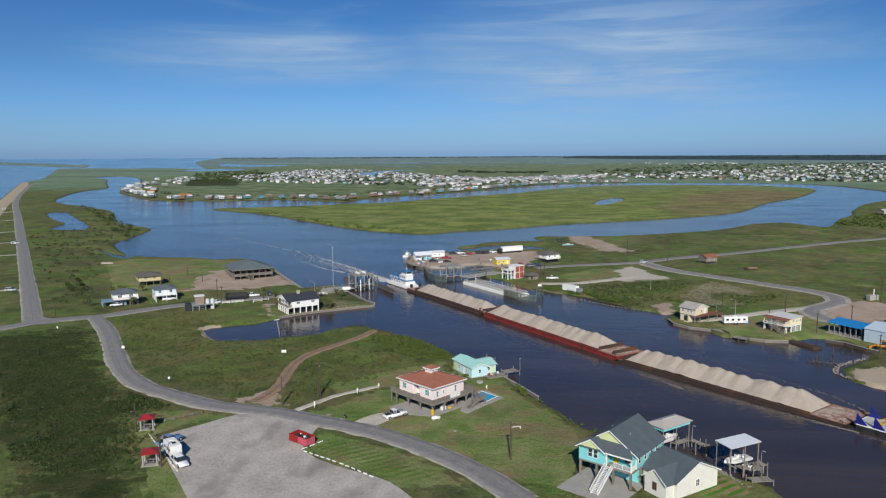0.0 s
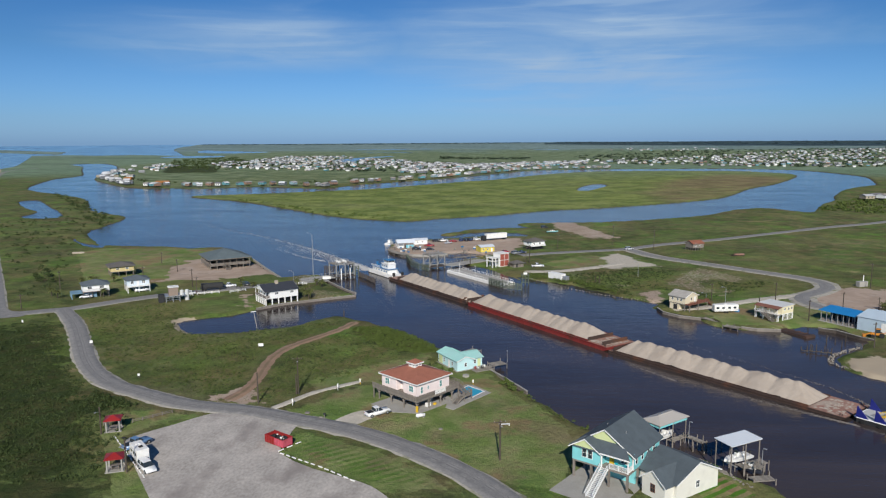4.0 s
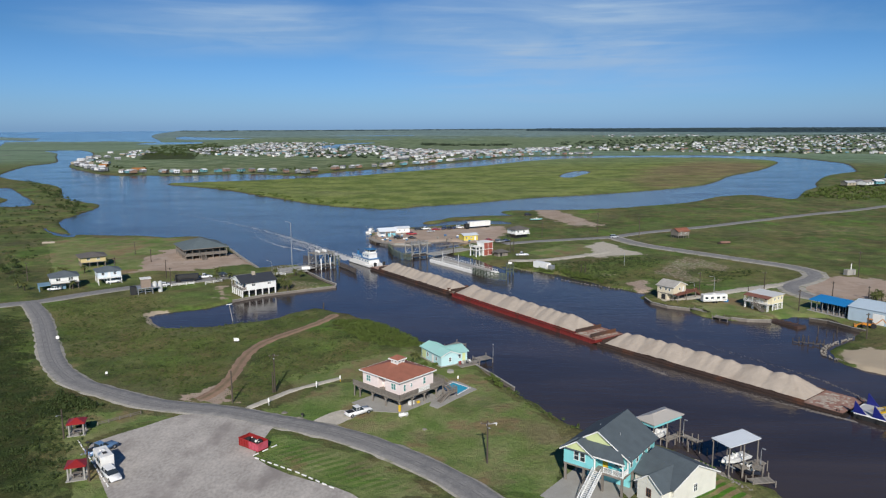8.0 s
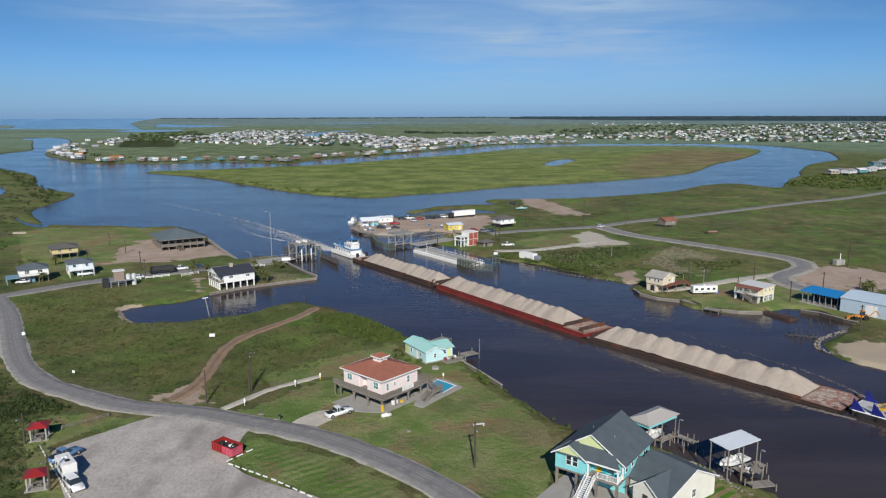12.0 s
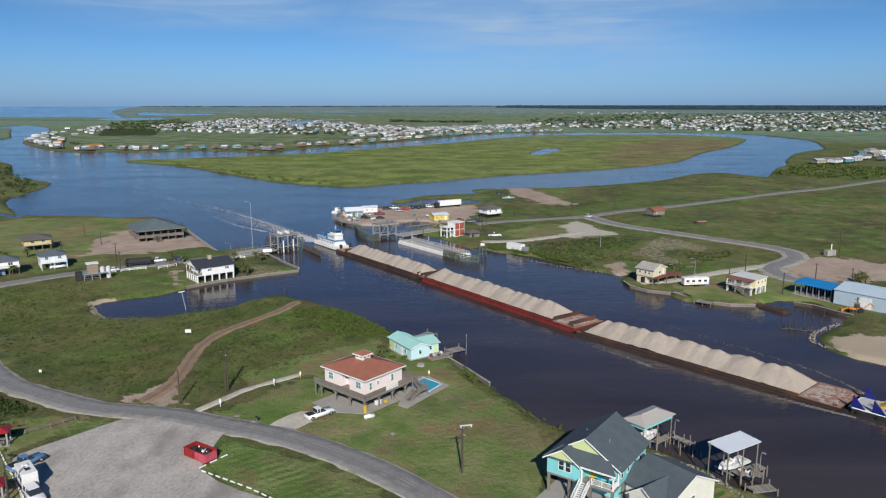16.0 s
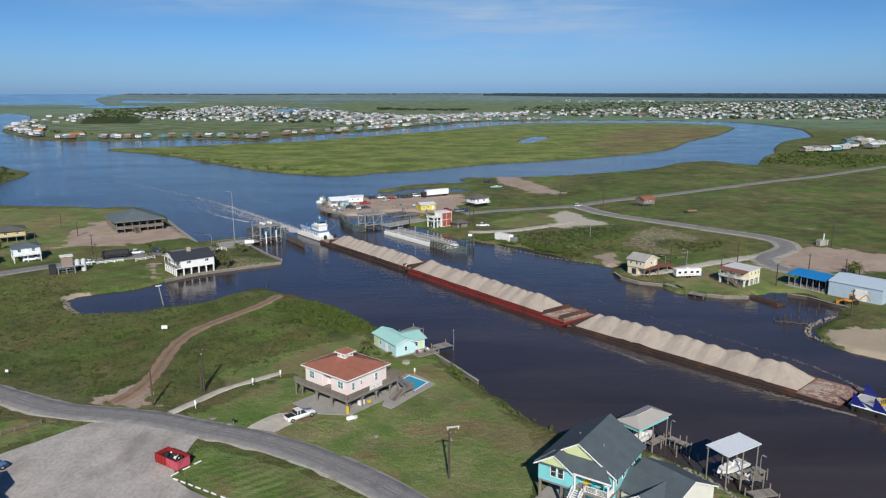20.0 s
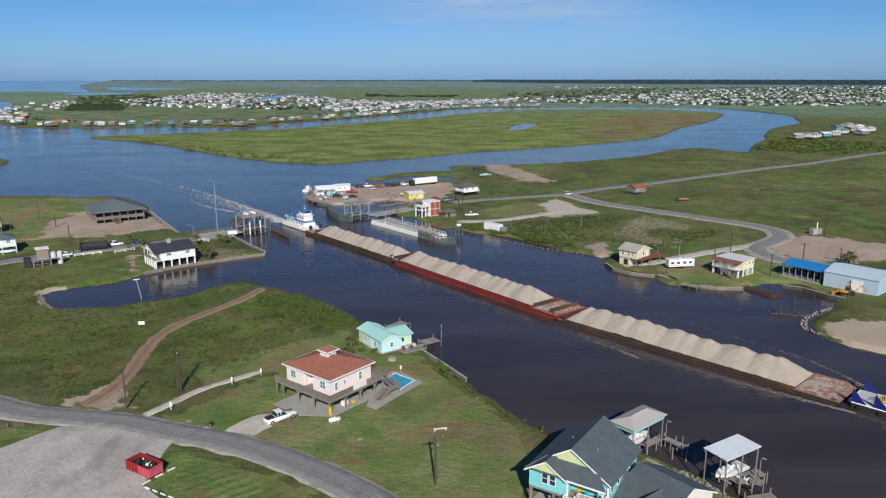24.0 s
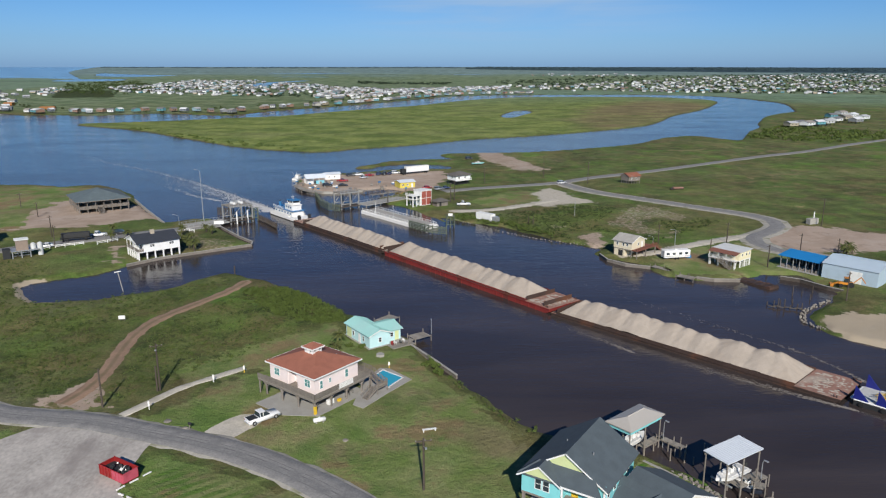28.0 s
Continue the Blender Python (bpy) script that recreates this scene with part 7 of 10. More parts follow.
        L = 0.62 * math.hypot(b[0] - a[0], b[1] - a[1]) / n
        bm_box(bm, -L / 2, L / 2, -0.11, 0.11, 0, 0.2, 0.03)
        solid("parking_curb", bm, M_WHITE, label, "curb", group="parking curbs", m=pose(x, y, 0.05, 0, 0, heading(a, b) + rr.uniform(-4, 4)))


curb_row((-76.9, 120.5), (-61.2, 101.7), 11, "white concrete parking curb at the lot's edge")
curb_row((-39.6, 113.7), (-31, 108.5), 6, "white concrete parking curb at the lot's edge")
curb_row((-30.7, 108.4), (-22.2, 102.2), 6, "white concrete parking curb at the lot's edge")
curb_row((-40.2, 114), (-36.4, 119.4), 3, "white timber rail lying on the gravel")


def picnic_shelter(at, rz):
    s = thing("picnic_shelter", pose(at[0], at[1], 0, 0, 0, rz), "small open picnic shelter with a red pyramid roof", "shelter", "picnic shelters")
    box_part("slab", s, M_CONC, -1.7, 1.7, -1.7, 1.7, -0.05, 0.12)
    posts(s, [(-1.3, -1.3), (1.3, -1.3), (-1.3, 1.3), (1.3, 1.3)], 0.12, 2.5, 0.14, M_CONC, "post", True)
    hip_roof(s, -1.3, 1.3, -1.3, 1.3, 2.62, 0.75, M_RED, 0.45, 0.12)
    tb = new("picnic_table")
    tb.parent = s
    bm = bmesh.new()
    bm_box(bm, -0.9, 0.9, -0.4, 0.4, 0.84, 0.9)
    part("tabletop", bm, M_WOOD, tb)
    for y in (-0.75, 0.75):
        box_part("bench", tb, M_WOOD, -0.9, 0.9, y - 0.15, y + 0.15, 0.52, 0.57)
    for x in (-0.6, 0.6):
        box_part("trestle", tb, M_WOOD, x - 0.05, x + 0.05, -0.7, 0.7, 0.12, 0.84)
    return s


picnic_shelter((-78.7, 123.9), 20)
picnic_shelter((-68.7, 105.5), 20)
for a, b in (((-82.1, 125.9), (-80.1, 127.1)), ((-76.5, 127.7), (-70.2, 133.9))):
    f_ = thing("rail_fence", pose(0, 0, 0), "low weathered split-rail fence in grass", "fence", "rail fences")
    L = math.hypot(b[0] - a[0], b[1] - a[1])
    n = max(2, int(L / 2.2))
    for i in range(n + 1):
        bm = bmesh.new()
        bm_box(bm, -0.07, 0.07, -0.07, 0.07, -0.1, 0.85)
        o_ = part("post", bm, M_WOOD, f_)
        o_.matrix_basis = pose(a[0] + (b[0] - a[0]) * i / n, a[1] + (b[1] - a[1]) * i / n, 0)
    for z in (0.35, 0.7):
        o_ = box_part("rail", f_, M_WOOD, 0, L, -0.1, -0.05, z - 0.06, z + 0.06)
        o_.matrix_basis = pose(a[0], a[1], 0, 0, 0, heading(a, b))
car("pickup", "blue", (-69.5, 115.7), heading((-71.3, 114.4), (-68.7, 118.8)), "dusty blue pickup truck parked on gravel")
car("suv", "white", (-62.5, 105.2), heading((-64.7, 107.3), (-60.6, 103.5)), "white sport utility car parked beside a camper trailer")
RVC = (-65.9, 109.5)
rv = thing("camper_trailer", pose(RVC[0], RVC[1], 0.06, 0, 0, heading((-67.9, 111.7), (-64, 107.3))), "white box camper trailer parked on gravel", "trailer")
bm = bmesh.new()
bm_box(bm, -2.6, 2.6, -1.15, 1.15, 0.55, 2.95, 0.08)
part("body", bm, M_WHITE, rv)
box_part("roof_vent", rv, M_DARK, 0.6, 1.3, -0.35, 0.35, 2.96, 3.15, 0.03)
box_part("air_conditioner", rv, M_WHITE, -1.2, -0.3, -0.4, 0.4, 2.96, 3.2, 0.05)
for x in (-1.4, 0.2, 1.6):
    box_part("window", rv, M_GLASS, x - 0.4, x + 0.4, -1.18, -1.14, 1.6, 2.2)
box_part("window", rv, M_GLASS, -0.5, 0.5, 1.14, 1.18, 1.6, 2.2)
for x in (-0.5, 0.4):
    for s in (-1, 1):
        bm = bmesh.new()
        bm_cyl(bm, (0, -0.12, 0), (0, 0.12, 0), 0.36, seg=14)
        w = part("wheel", bm, M_TYRE, rv)
        w.location = (x, s * 1.05, 0.36)
box_part("drawbar", rv, M_DARK, 2.6, 3.8, -0.06, 0.06, 0.45, 0.57)
box_part("jack", rv, M_DARK, 3.4, 3.5, -0.05, 0.05, 0.0, 0.5)
p = (-73.3, 117.7)
car_ = thing("charcoal_grill", pose(p[0], p[1], 0), "dark park grill on a post in grass", "grill")
posts(car_, [(0, 0)], -0.1, 0.8, 0.06, M_DARK, "post")
box_part("firebox", car_, M_DARK, -0.35, 0.35, -0.25, 0.25, 0.8, 1.0, 0.02)

car("suv", "white", (-343.7, 453.2), 10, "white car parked near the beach")
car("sedan", "white", (-581.3, 769.9), 40, "white car parked near the beach")
car("suv", "silver", (-224.6, 281.8), 15, "silver car parked on a beach lane")

# ================================================================ the canal: tow, bridge, far bank
M_HULL_RED = mat("red_oxide_hull", (0.21, 0.028, 0.024), 0.6, scale=0.25, fine=3, vary=0.25, stain=(0.07, 0.03, 0.02), stain_amt=0.8, stretch=(1, 1, 0.3))
M_HULL_DARK = mat("dark_rusty_hull", (0.055, 0.035, 0.028), 0.7, scale=0.25, fine=3, vary=0.3, stain=(0.15, 0.06, 0.03), stain_amt=0.7, stretch=(1, 1, 0.3))
M_DECK_RUST = mat("rusty_pink_deck", (0.29, 0.16, 0.12), 0.85, scale=0.35, fine=3, vary=0.3, stain=(0.40, 0.33, 0.27), stain_amt=0.9)
M_SAND = mat("pale_aggregate_sand", (0.40, 0.340, 0.28), 0.95, scale=0.35, fine=4, vary=0.14, bump=0.7, stain=(0.38, 0.31, 0.245), stain_amt=0.6)


def barge(at, rz, L, W, hull, label, load=(0.07, 0.93), seed=1, freeboard=1.35, rake=True, bulkheads=True, tall=3.0, step=3.4, peaks=0.14):
    """A hopper barge afloat: raked hull, deck strip, ribs, hopper walls, bitts; its load of sand lies in it."""
    b_ = thing("barge", pose(at[0], at[1], WATER_Z, 0, 0, rz), label, "barge", "barges")
    bm = bmesh.new()
    k = 5.0 if rake else 0.3
    prof = [(0.3, -1.4), (L - k, -1.4), (L - 0.2, freeboard * 0.35), (L, freeboard), (0, freeboard), (0, freeboard * 0.3)]
    s0 = [bm.verts.new((x, 0, z)) for x, z in prof]
    s1 = [bm.verts.new((x, W, z)) for x, z in prof]
    n = len(prof)
    for i in range(n):
        bm.faces.new((s0[i], s0[(i + 1) % n], s1[(i + 1) % n], s1[i]))
    bm.faces.new(s0)
    bm.faces.new(s1[::-1])
    part("hull", bm, hull, b_)
    x0, x1 = L * load[0] - 0.6, L * load[1] + 0.6
    s_ = 0.42
    box_part("deck", b_, M_DECK_RUST, 0.05, x0, 0.05, W - 0.05, freeboard + 0.003, freeboard + 0.05, label="rusty stern deck strewn with sand")
    box_part("deck", b_, M_DECK_RUST, x1, L - 0.05, 0.05, W - 0.05, freeboard + 0.003, freeboard + 0.05, label="rusty bow deck strewn with sand")
    for y in (0.05, W - 0.05 - s_):
        box_part("side_deck", b_, M_HULL_DARK, x0, x1, y, y + s_, freeboard + 0.003, freeboard + 0.05)
    for y in (0.05 + s_, W - 0.13 - s_):
        box_part("coaming", b_, hull, x0, x1, y, y + 0.08, freeboard + 0.05, freeboard + 0.4)
    ends = [x0, x1 - 0.1] + ([L - 2.6] if bulkheads else [])
    for x in ends if bulkheads else ends[:1]:
        w_ = box_part("hopper_end", b_, M_HULL_DARK, x, x + 0.12, 0.6, W - 0.6, freeboard + 0.052, freeboard + 1.15, label="rust-brown bulkhead across the hopper")
        for i in range(7):
            y = 1.0 + (W - 2.0) * i / 6
            box_part("stiffener", w_, M_HULL_DARK, x - 0.12, x - 0.004, y - 0.06, y + 0.06, freeboard + 0.052, freeboard + 1.1)
    box_part("hopper_floor", b_, M_HULL_DARK, x0 + 0.12, x1 - 0.1, 0.56, W - 0.56, freeboard + 0.003, freeboard + 0.05)
    nr = int(L / 2.4)
    bm = bmesh.new()
    bm_box(bm, -0.12, 0.12, -0.1, -0.002, -0.3, freeboard - 0.08)
    me = mesh_of("side_rib", bm, hull)
    for i in range(1, nr):
        ob = new("side_rib", me)
        ob.parent = b_
        ob.location = (i * L / nr, 0, 0)
    box_part("rub_rail", b_, hull, 0, L, -0.16, -0.104, freeboard - 0.22, freeboard + 0.02)
    for x in (1.2, L * 0.5, L - 1.2):
        for y in (0.45, W - 0.45):
            bm = bmesh.new()
            for d in (-0.25, 0.25):
                bm_cyl(bm, (x + d, y, freeboard + 0.05), (x + d, y, freeboard + 0.5), 0.12, seg=8)
            part("bitt", bm, M_HULL_DARK, b_)
    # cargo
    a, c = L * load[0], L * load[1]
    nx, ny = int((c - a) / 0.36), 36
    X, Y = np.meshgrid(np.linspace(a - 0.4, c + 0.4, nx), np.linspace(0.56, W - 0.56, ny))
    r = np.random.RandomState(seed)
    Hh = np.full(X.shape, -1.0)
    hw = W / 2 - 0.56
    k = int((c - a) / step)
    slope = (tall - 0.25) / hw
    for i in range(k):
        cx = a + 3.4 + (c - a - 6.8) * i / (k - 1) + r.uniform(-0.95, 0.95)
        cy = W / 2 + r.uniform(-0.3, 0.3)
        top = tall + r.uniform(-0.32, 0.26)
        q = np.sqrt((1.15 * (X - cx)) ** 2 + 0.03)
        Hh = np.maximum(Hh, top - np.sqrt(q ** 2 * peaks + (Y - cy) ** 2 + 0.04) * slope - 0.06 * q)
    Hh = np.minimum(Hh, np.minimum(X - a + 0.4, c + 0.4 - X) * 0.78)
    pts = np.column_stack([X.ravel(), Y.ravel()])
    Hh = np.maximum(Hh.ravel() + 0.05 * wobble(pts, 2.6, seed) + 0.05 * wobble(pts, 1.1, seed + 1), 0.0)
    V = np.column_stack([pts, Hh + freeboard + 0.056])
    F = [(j * nx + i, j * nx + i + 1, (j + 1) * nx + i + 1, (j + 1) * nx + i) for j in range(ny - 1) for i in range(nx - 1)]
    me = py_mesh("sand_load", V.tolist(), F, M_SAND)
    me.shade_smooth()
    ld = tagged(new("sand_load", me), "long row of pale sand heaps loaded in a barge", "sand", "sand loads")
    ld.matrix_basis = b_.matrix_basis.copy()
    # sand spilt on the open deck
    V, F = [], []
    for i in range(150):
        u = r.rand()
        px, py, q = (L * load[1] + 1.2 + (L * (1 - load[1]) - 2.0) * u if r.rand() < 0.75 else r.uniform(0.5, max(0.6, x0 - 0.6))), r.uniform(0.9, W - 0.9), r.uniform(0.12, 0.62) * (1.4 - 0.8 * u)
        o_ = len(V)
        V.append((px, py, freeboard + 0.06 + 0.16 * q))
        for e in range(9):
            d = q * (0.6 + 0.6 * r.rand())
            V.append((px + d * math.cos(e * 0.698), py + d * 0.8 * math.sin(e * 0.698), freeboard + 0.052))
        F += [(o_, o_ + 1 + e, o_ + 1 + (e + 1) % 9) for e in range(9)]
    sp = tagged(new("spilt_sand", py_mesh("spilt_sand", V, F, M_SAND)), "pale sand spilt over a rusty barge deck", "sand", "", "stuff")
    sp.matrix_basis = b_.matrix_basis.copy()
    return b_


BW = 11.6
B1, B1e = (-42.6, 298.9), (-6.2, 249.7)
B2, B2e = (-5.6, 248), (36.9, 188.8)
B3, B3e = (37.1, 188.3), (80.9, 137.8)


def gap(a, b):
    return math.hypot(b[0] - a[0], b[1] - a[1])


barge(B1, heading(B1, B1e), gap(B1, B1e) - 0.2, BW - 0.8, M_HULL_DARK, "rusty brown hopper barge loaded with pale sand", (0.12, 0.985), 3, freeboard=1.1, tall=3.3)
barge(B2, heading(B2, B2e), gap(B2, B2e) - 0.2, BW, M_HULL_RED, "red hopper barge loaded with pale sand", (0.02, 0.875), 4, tall=3.4)
barge(B3, heading(B3, B3e), gap(B3, B3e) - 0.2, BW, M_HULL_DARK, "dark rusty hopper barge loaded with pale sand", (0.03, 0.865), 5, freeboard=0.72, bulkheads=False, tall=3.8, step=4.0, peaks=0.10)

# ---- white towboat pushing the barges
M_BOATBLUE = mat("blue_boat_paint", (0.03, 0.16, 0.36), 0.4, vary=0.08)
M_DEEPBLUE = mat("deep_blue_boat_paint", (0.016, 0.022, 0.17), 0.4, vary=0.1)
tow_rz = heading(B1, B1e)
tw = thing("towboat", pose(B1[0], B1[1], WATER_Z, 0, 0, tow_rz) @ pose(-23.2, 1.2, 0), "white and blue river towboat pushing barges", "towboat")
TWL, TWW = 22.5, 8.4


def boat_hull(parent, L, W, z0, z1, material, name="hull", bow=2.0):
    bm = bmesh.new()
    pts = [(0, 0.6), (0.8, 0), (L - bow, 0), (L, 0.9), (L, W - 0.9), (L - bow, W), (0.8, W), (0, W - 0.6)]
    bm_prism(bm, pts, z0, z1)
    bmesh.ops.bevel(bm, geom=[e for e in bm.edges if abs(e.verts[0].co.z - e.verts[1].co.z) < 0.01], offset=0.12, segments=1, affect='EDGES')
    return part(name, bm, material, parent)


boat_hull(tw, TWL, TWW, -1.2, 1.3, M_WHITE)
box_part("waterline_band", tw, M_DARK, -0.03, TWL - 1.8, -0.05, TWW + 0.05, -0.2, 0.28, 0.02, "dark band at the waterline")
for y0 in (0.06, TWW - 0.16):
    box_part("bulwark", tw, M_WHITE, 0.8, TWL * 0.72, y0, y0 + 0.1, 1.3, 2.2)
dh = box_part("deckhouse", tw, M_WHITE, 2.5, 17.5, 1.4, TWW - 1.4, 1.3, 3.9, 0.05)
for x in (4, 6.5, 9, 11.5, 14, 16):
    window(dh, pose(x, 1.4, 2.3), 0.9, 0.8, bars=0, frame=M_BOATBLUE)
box_part("upper_deck", tw, M_BOATBLUE, 2.0, 18.2, 1.0, TWW - 1.0, 3.9, 4.05, 0.02, "blue edged upper deck")
up = box_part("upper_house", tw, M_WHITE, 10.5, 16.8, 2.0, TWW - 2.0, 4.05, 6.6, 0.05)
for x in (11.8, 13.6, 15.4):
    window(up, pose(x, 2.0, 5.1), 0.9, 0.8, bars=0, frame=M_BOATBLUE)
box_part("bridge_deck", tw, M_WHITE, 10.8, 17.2, 1.7, TWW - 1.7, 6.6, 6.75, 0.02)
ph = box_part("pilothouse", tw, M_WHITE, 12.4, 16.4, 2.4, TWW - 2.4, 6.75, 7.6, 0.05)
box_part("wheelhouse_glass", tw, M_GLASS, 12.45, 16.35, 2.45, TWW - 2.45, 7.6, 8.6)
for x, y in ((12.4, 2.4), (16.4, 2.4), (12.4, TWW - 2.4), (16.4, TWW - 2.4), (14.4, 2.4)):
    box_part("mullion", tw, M_WHITE, x - 0.1, x + 0.1, y - 0.1, y + 0.1, 7.6, 8.6)
box_part("wheelhouse_roof", tw, M_BOATBLUE, 12.0, 16.8, 2.0, TWW - 2.0, 8.6, 8.85, 0.05, "blue wheelhouse roof")
for y in (2.2, TWW - 2.2):
    bm = bmesh.new()
    bm_cyl(bm, (6.2, y, 4.05), (6.2, y, 7.0), 0.55, seg=12)
    st = part("funnel", bm, M_BOATBLUE, tw, "blue funnel with dark top")
    bm = bmesh.new()
    bm_cyl(bm, (6.2, y, 7.0), (6.1, y, 7.6), 0.3, seg=10)
    part("exhaust", bm, M_DARK, st)
bm = bmesh.new()
bm_cyl(bm, (14, TWW / 2, 8.85), (14, TWW / 2, 11.6), 0.07, 0.04, 8)
bm_box(bm, 13.95, 14.05, TWW / 2 - 0.9, TWW / 2 + 0.9, 10.2, 10.28)
part("mast", bm, M_WHITE, tw)
box_part("radar", tw, M_WHITE, 13.2, 14.8, TWW / 2 - 0.1, TWW / 2 + 0.1, 9.4, 9.55, 0.03)
for y in (1.2, TWW - 2.4):
    box_part("push_knee", tw, M_DARK, TWL - 0.4, TWL + 0.5, y, y + 1.2, -0.2, 3.1, 0.1)
for i, x in enumerate((3.4, 8.4, 9.6)):
    box_part("deck_locker", tw, M_BOATBLUE, x, x + 0.8, 3.2, 4.6, 4.05, 5.0, 0.04)
tw.scale = (1.0, 0.92, 0.86)
railing(tw, (2.1, 1.1), (10.4, 1.1), 4.05, M_WHITE, gap=0.5)
railing(tw, (17.6, 0.6), (TWL - 0.4, 0.6), 1.3, M_WHITE, gap=0.6)

# ---- small blue bow boat at the head of the tow
bb_rz = heading(B3, B3e)
bb = thing("workboat", pose(B3e[0], B3e[1], WATER_Z, 0, 0, bb_rz) @ pose(0.6, 1.4, 0), "deep blue workboat with white wheelhouse at the tow's head", "workboat")
boat_hull(bb, 15.5, 7.4, -1.0, 1.1, M_DARK)
boat_hull(bb, 15.6, 7.5, 0.75, 1.15, M_WHITE, "gunwale")
box_part("deck", bb, mat("pale_deck_paint", (0.5, 0.5, 0.48), 0.6), 0.5, 15, 0.5, 6.9, 1.151, 1.2)
for x0, sg in ((0.6, 1), (4.4, 1), (12.8, -1)):
    for y in (0.1, 7.1):
        bm = bmesh.new()
        pts = [(x0, y, 1.15), (x0 + 2.6, y, 1.15), (x0 + (0.2 if sg > 0 else 2.4), y, 3.7)]
        f0 = [bm.verts.new(p) for p in pts]
        f1 = [bm.verts.new((p[0], p[1] + 0.22, p[2])) for p in pts]
        bm.faces.new(f0)
        bm.faces.new(f1[::-1])
        for i in range(3):
            bm.faces.new((f0[i], f0[(i + 1) % 3], f1[(i + 1) % 3], f1[i]))
        part("push_fin", bm, M_DEEPBLUE, bb, "deep blue triangular push fin")
wh = box_part("wheelhouse", bb, M_WHITE, 8.6, 12.0, 2.2, 5.2, 1.2, 3.4, 0.06)
box_part("house_base", bb, M_DEEPBLUE, 6.8, 12.4, 1.8, 5.6, 1.2, 2.0, 0.05)
box_part("wheelhouse_glass", bb, M_GLASS, 8.7, 11.9, 2.3, 5.1, 3.4, 4.3)
for x in (8.65, 10.3, 11.95):
    for y in (2.25, 5.15):
        box_part("mullion", bb, M_WHITE, x - 0.1, x + 0.1, y - 0.1, y + 0.1, 3.4, 4.3)
box_part("wheelhouse_roof", bb, M_WHITE, 8.3, 12.3, 1.9, 5.5, 4.3, 4.5, 0.05)
bm = bmesh.new()
bm_cyl(bm, (10.2, 3.7, 4.5), (10.2, 3.7, 7.2), 0.09, 0.05, 8)
bm_box(bm, 10.1, 10.3, 3.1, 4.3, 6.6, 6.75)
part("mast", bm, M_WHITE, bb)
stairs(bb, (4.0, 2.6), (6.8, 2.6), 1.2, 2.6, 0.9, M_YELLOW)
for i in range(4):
    bm = bmesh.new()
    bm_cyl(bm, (2.2 + i * 3.6, -0.05, 0.5), (2.2 + i * 3.6, -0.35, 0.5), 0.45, seg=12)
    part("tyre_fender", bm, M_TYRE, bb)

# ---- wake and bow foam on the water
M_FOAM = mat("white_water_foam", (0.58, 0.57, 0.55), 0.8, vary=0.1, bump=0)
M_FOAM_THIN = mat("thin_brown_foam", (0.26, 0.23, 0.20), 0.7, vary=0.2, bump=0)


def foam(name, line, w0, w1, count, size, seed, label, bias=0.0, material=None):
    """Flecks of foam along a line on the water, thinning out towards its end."""
    r = np.random.RandomState(seed)
    line = np.array(line)
    tan = np.gradient(line, axis=0)
    tan /= np.linalg.norm(tan, axis=1)[:, None]
    V, F = [], []
    for _ in range(count):
        s = r.rand() ** 1.5
        i = min(int(s * (len(line) - 1)), len(line) - 1)
        w = w0 + (w1 - w0) * s
        side = np.clip(r.normal() * 0.45, -1.2, 1.2) + bias * math.copysign(1, r.rand() - 0.5)
        c = line[i] + tan[i] * r.uniform(-1.5, 1.5) + np.array([-tan[i][1], tan[i][0]]) * side * w
        a = r.uniform(-0.5, 0.5) + math.atan2(tan[i][1], tan[i][0])
        L = size * (0.4 + r.rand()) * (1.25 - s)
        k = len(V)
        n = 7
        for j in range(n):
            q = j / n * 6.283
            d = (0.6 + 0.6 * r.rand())
            x, y = math.cos(q) * L * d, math.sin(q) * L * 0.26 * d
            V.append((c[0] + x * math.cos(a) - y * math.sin(a), c[1] + x * math.sin(a) + y * math.cos(a), WATER_Z + 0.015 + 0.01 * r.rand()))
        F.append(tuple(range(k, k + n)))
    return tagged(new(name, py_mesh(name, V, F, material or M_FOAM)), label, "foam", "", "stuff")


foam("wake_foam", spline([(-56.1, 323.8), (-65.3, 336.9), (-76.2, 350.9), (-88.1, 366.2), (-101.1, 382.8), (-115.2, 400.9), (-136.2, 427.8)], 1.0), 3.6, 10.0, 5200, 0.46, 1, "white churned wake broadening behind the towboat")
foam("wake_foam", spline([(-56.6, 326.7), (-69.7, 346.1), (-86, 369.8), (-104.1, 394.7), (-128.8, 425.5), (-154.7, 453.1), (-183.1, 481.5), (-216.5, 516.9)], 1.0), 1.6, 4.0, 1700, 0.6, 2, "long white wake line curving over the river")
foam("wake_foam", spline([(-84.2, 349.3), (-98.8, 362.7), (-112.6, 380.9), (-120.7, 392.7), (-121.6, 400.9)], 1.0), 1.0, 3.0, 500, 0.5, 6, "faint foam swirls at the edge of the wake")
foam("bow_foam", spline([(81.2, 136.1), (76.5, 140.2), (71.7, 144.9), (64.7, 151.6), (57.3, 159.6), (50.2, 167.1)], 1.0), 0.4, 2.6, 1300, 0.24, 3, "thin white bow foam along a barge", material=M_FOAM_THIN)
foam("bow_foam", spline([(49.6, 164.8), (44.6, 172), (37.8, 180.8), (30.4, 190.4)], 1.0), 0.5, 2.2, 500, 0.22, 7, "faint streaks of foam beside a barge", material=M_FOAM_THIN)
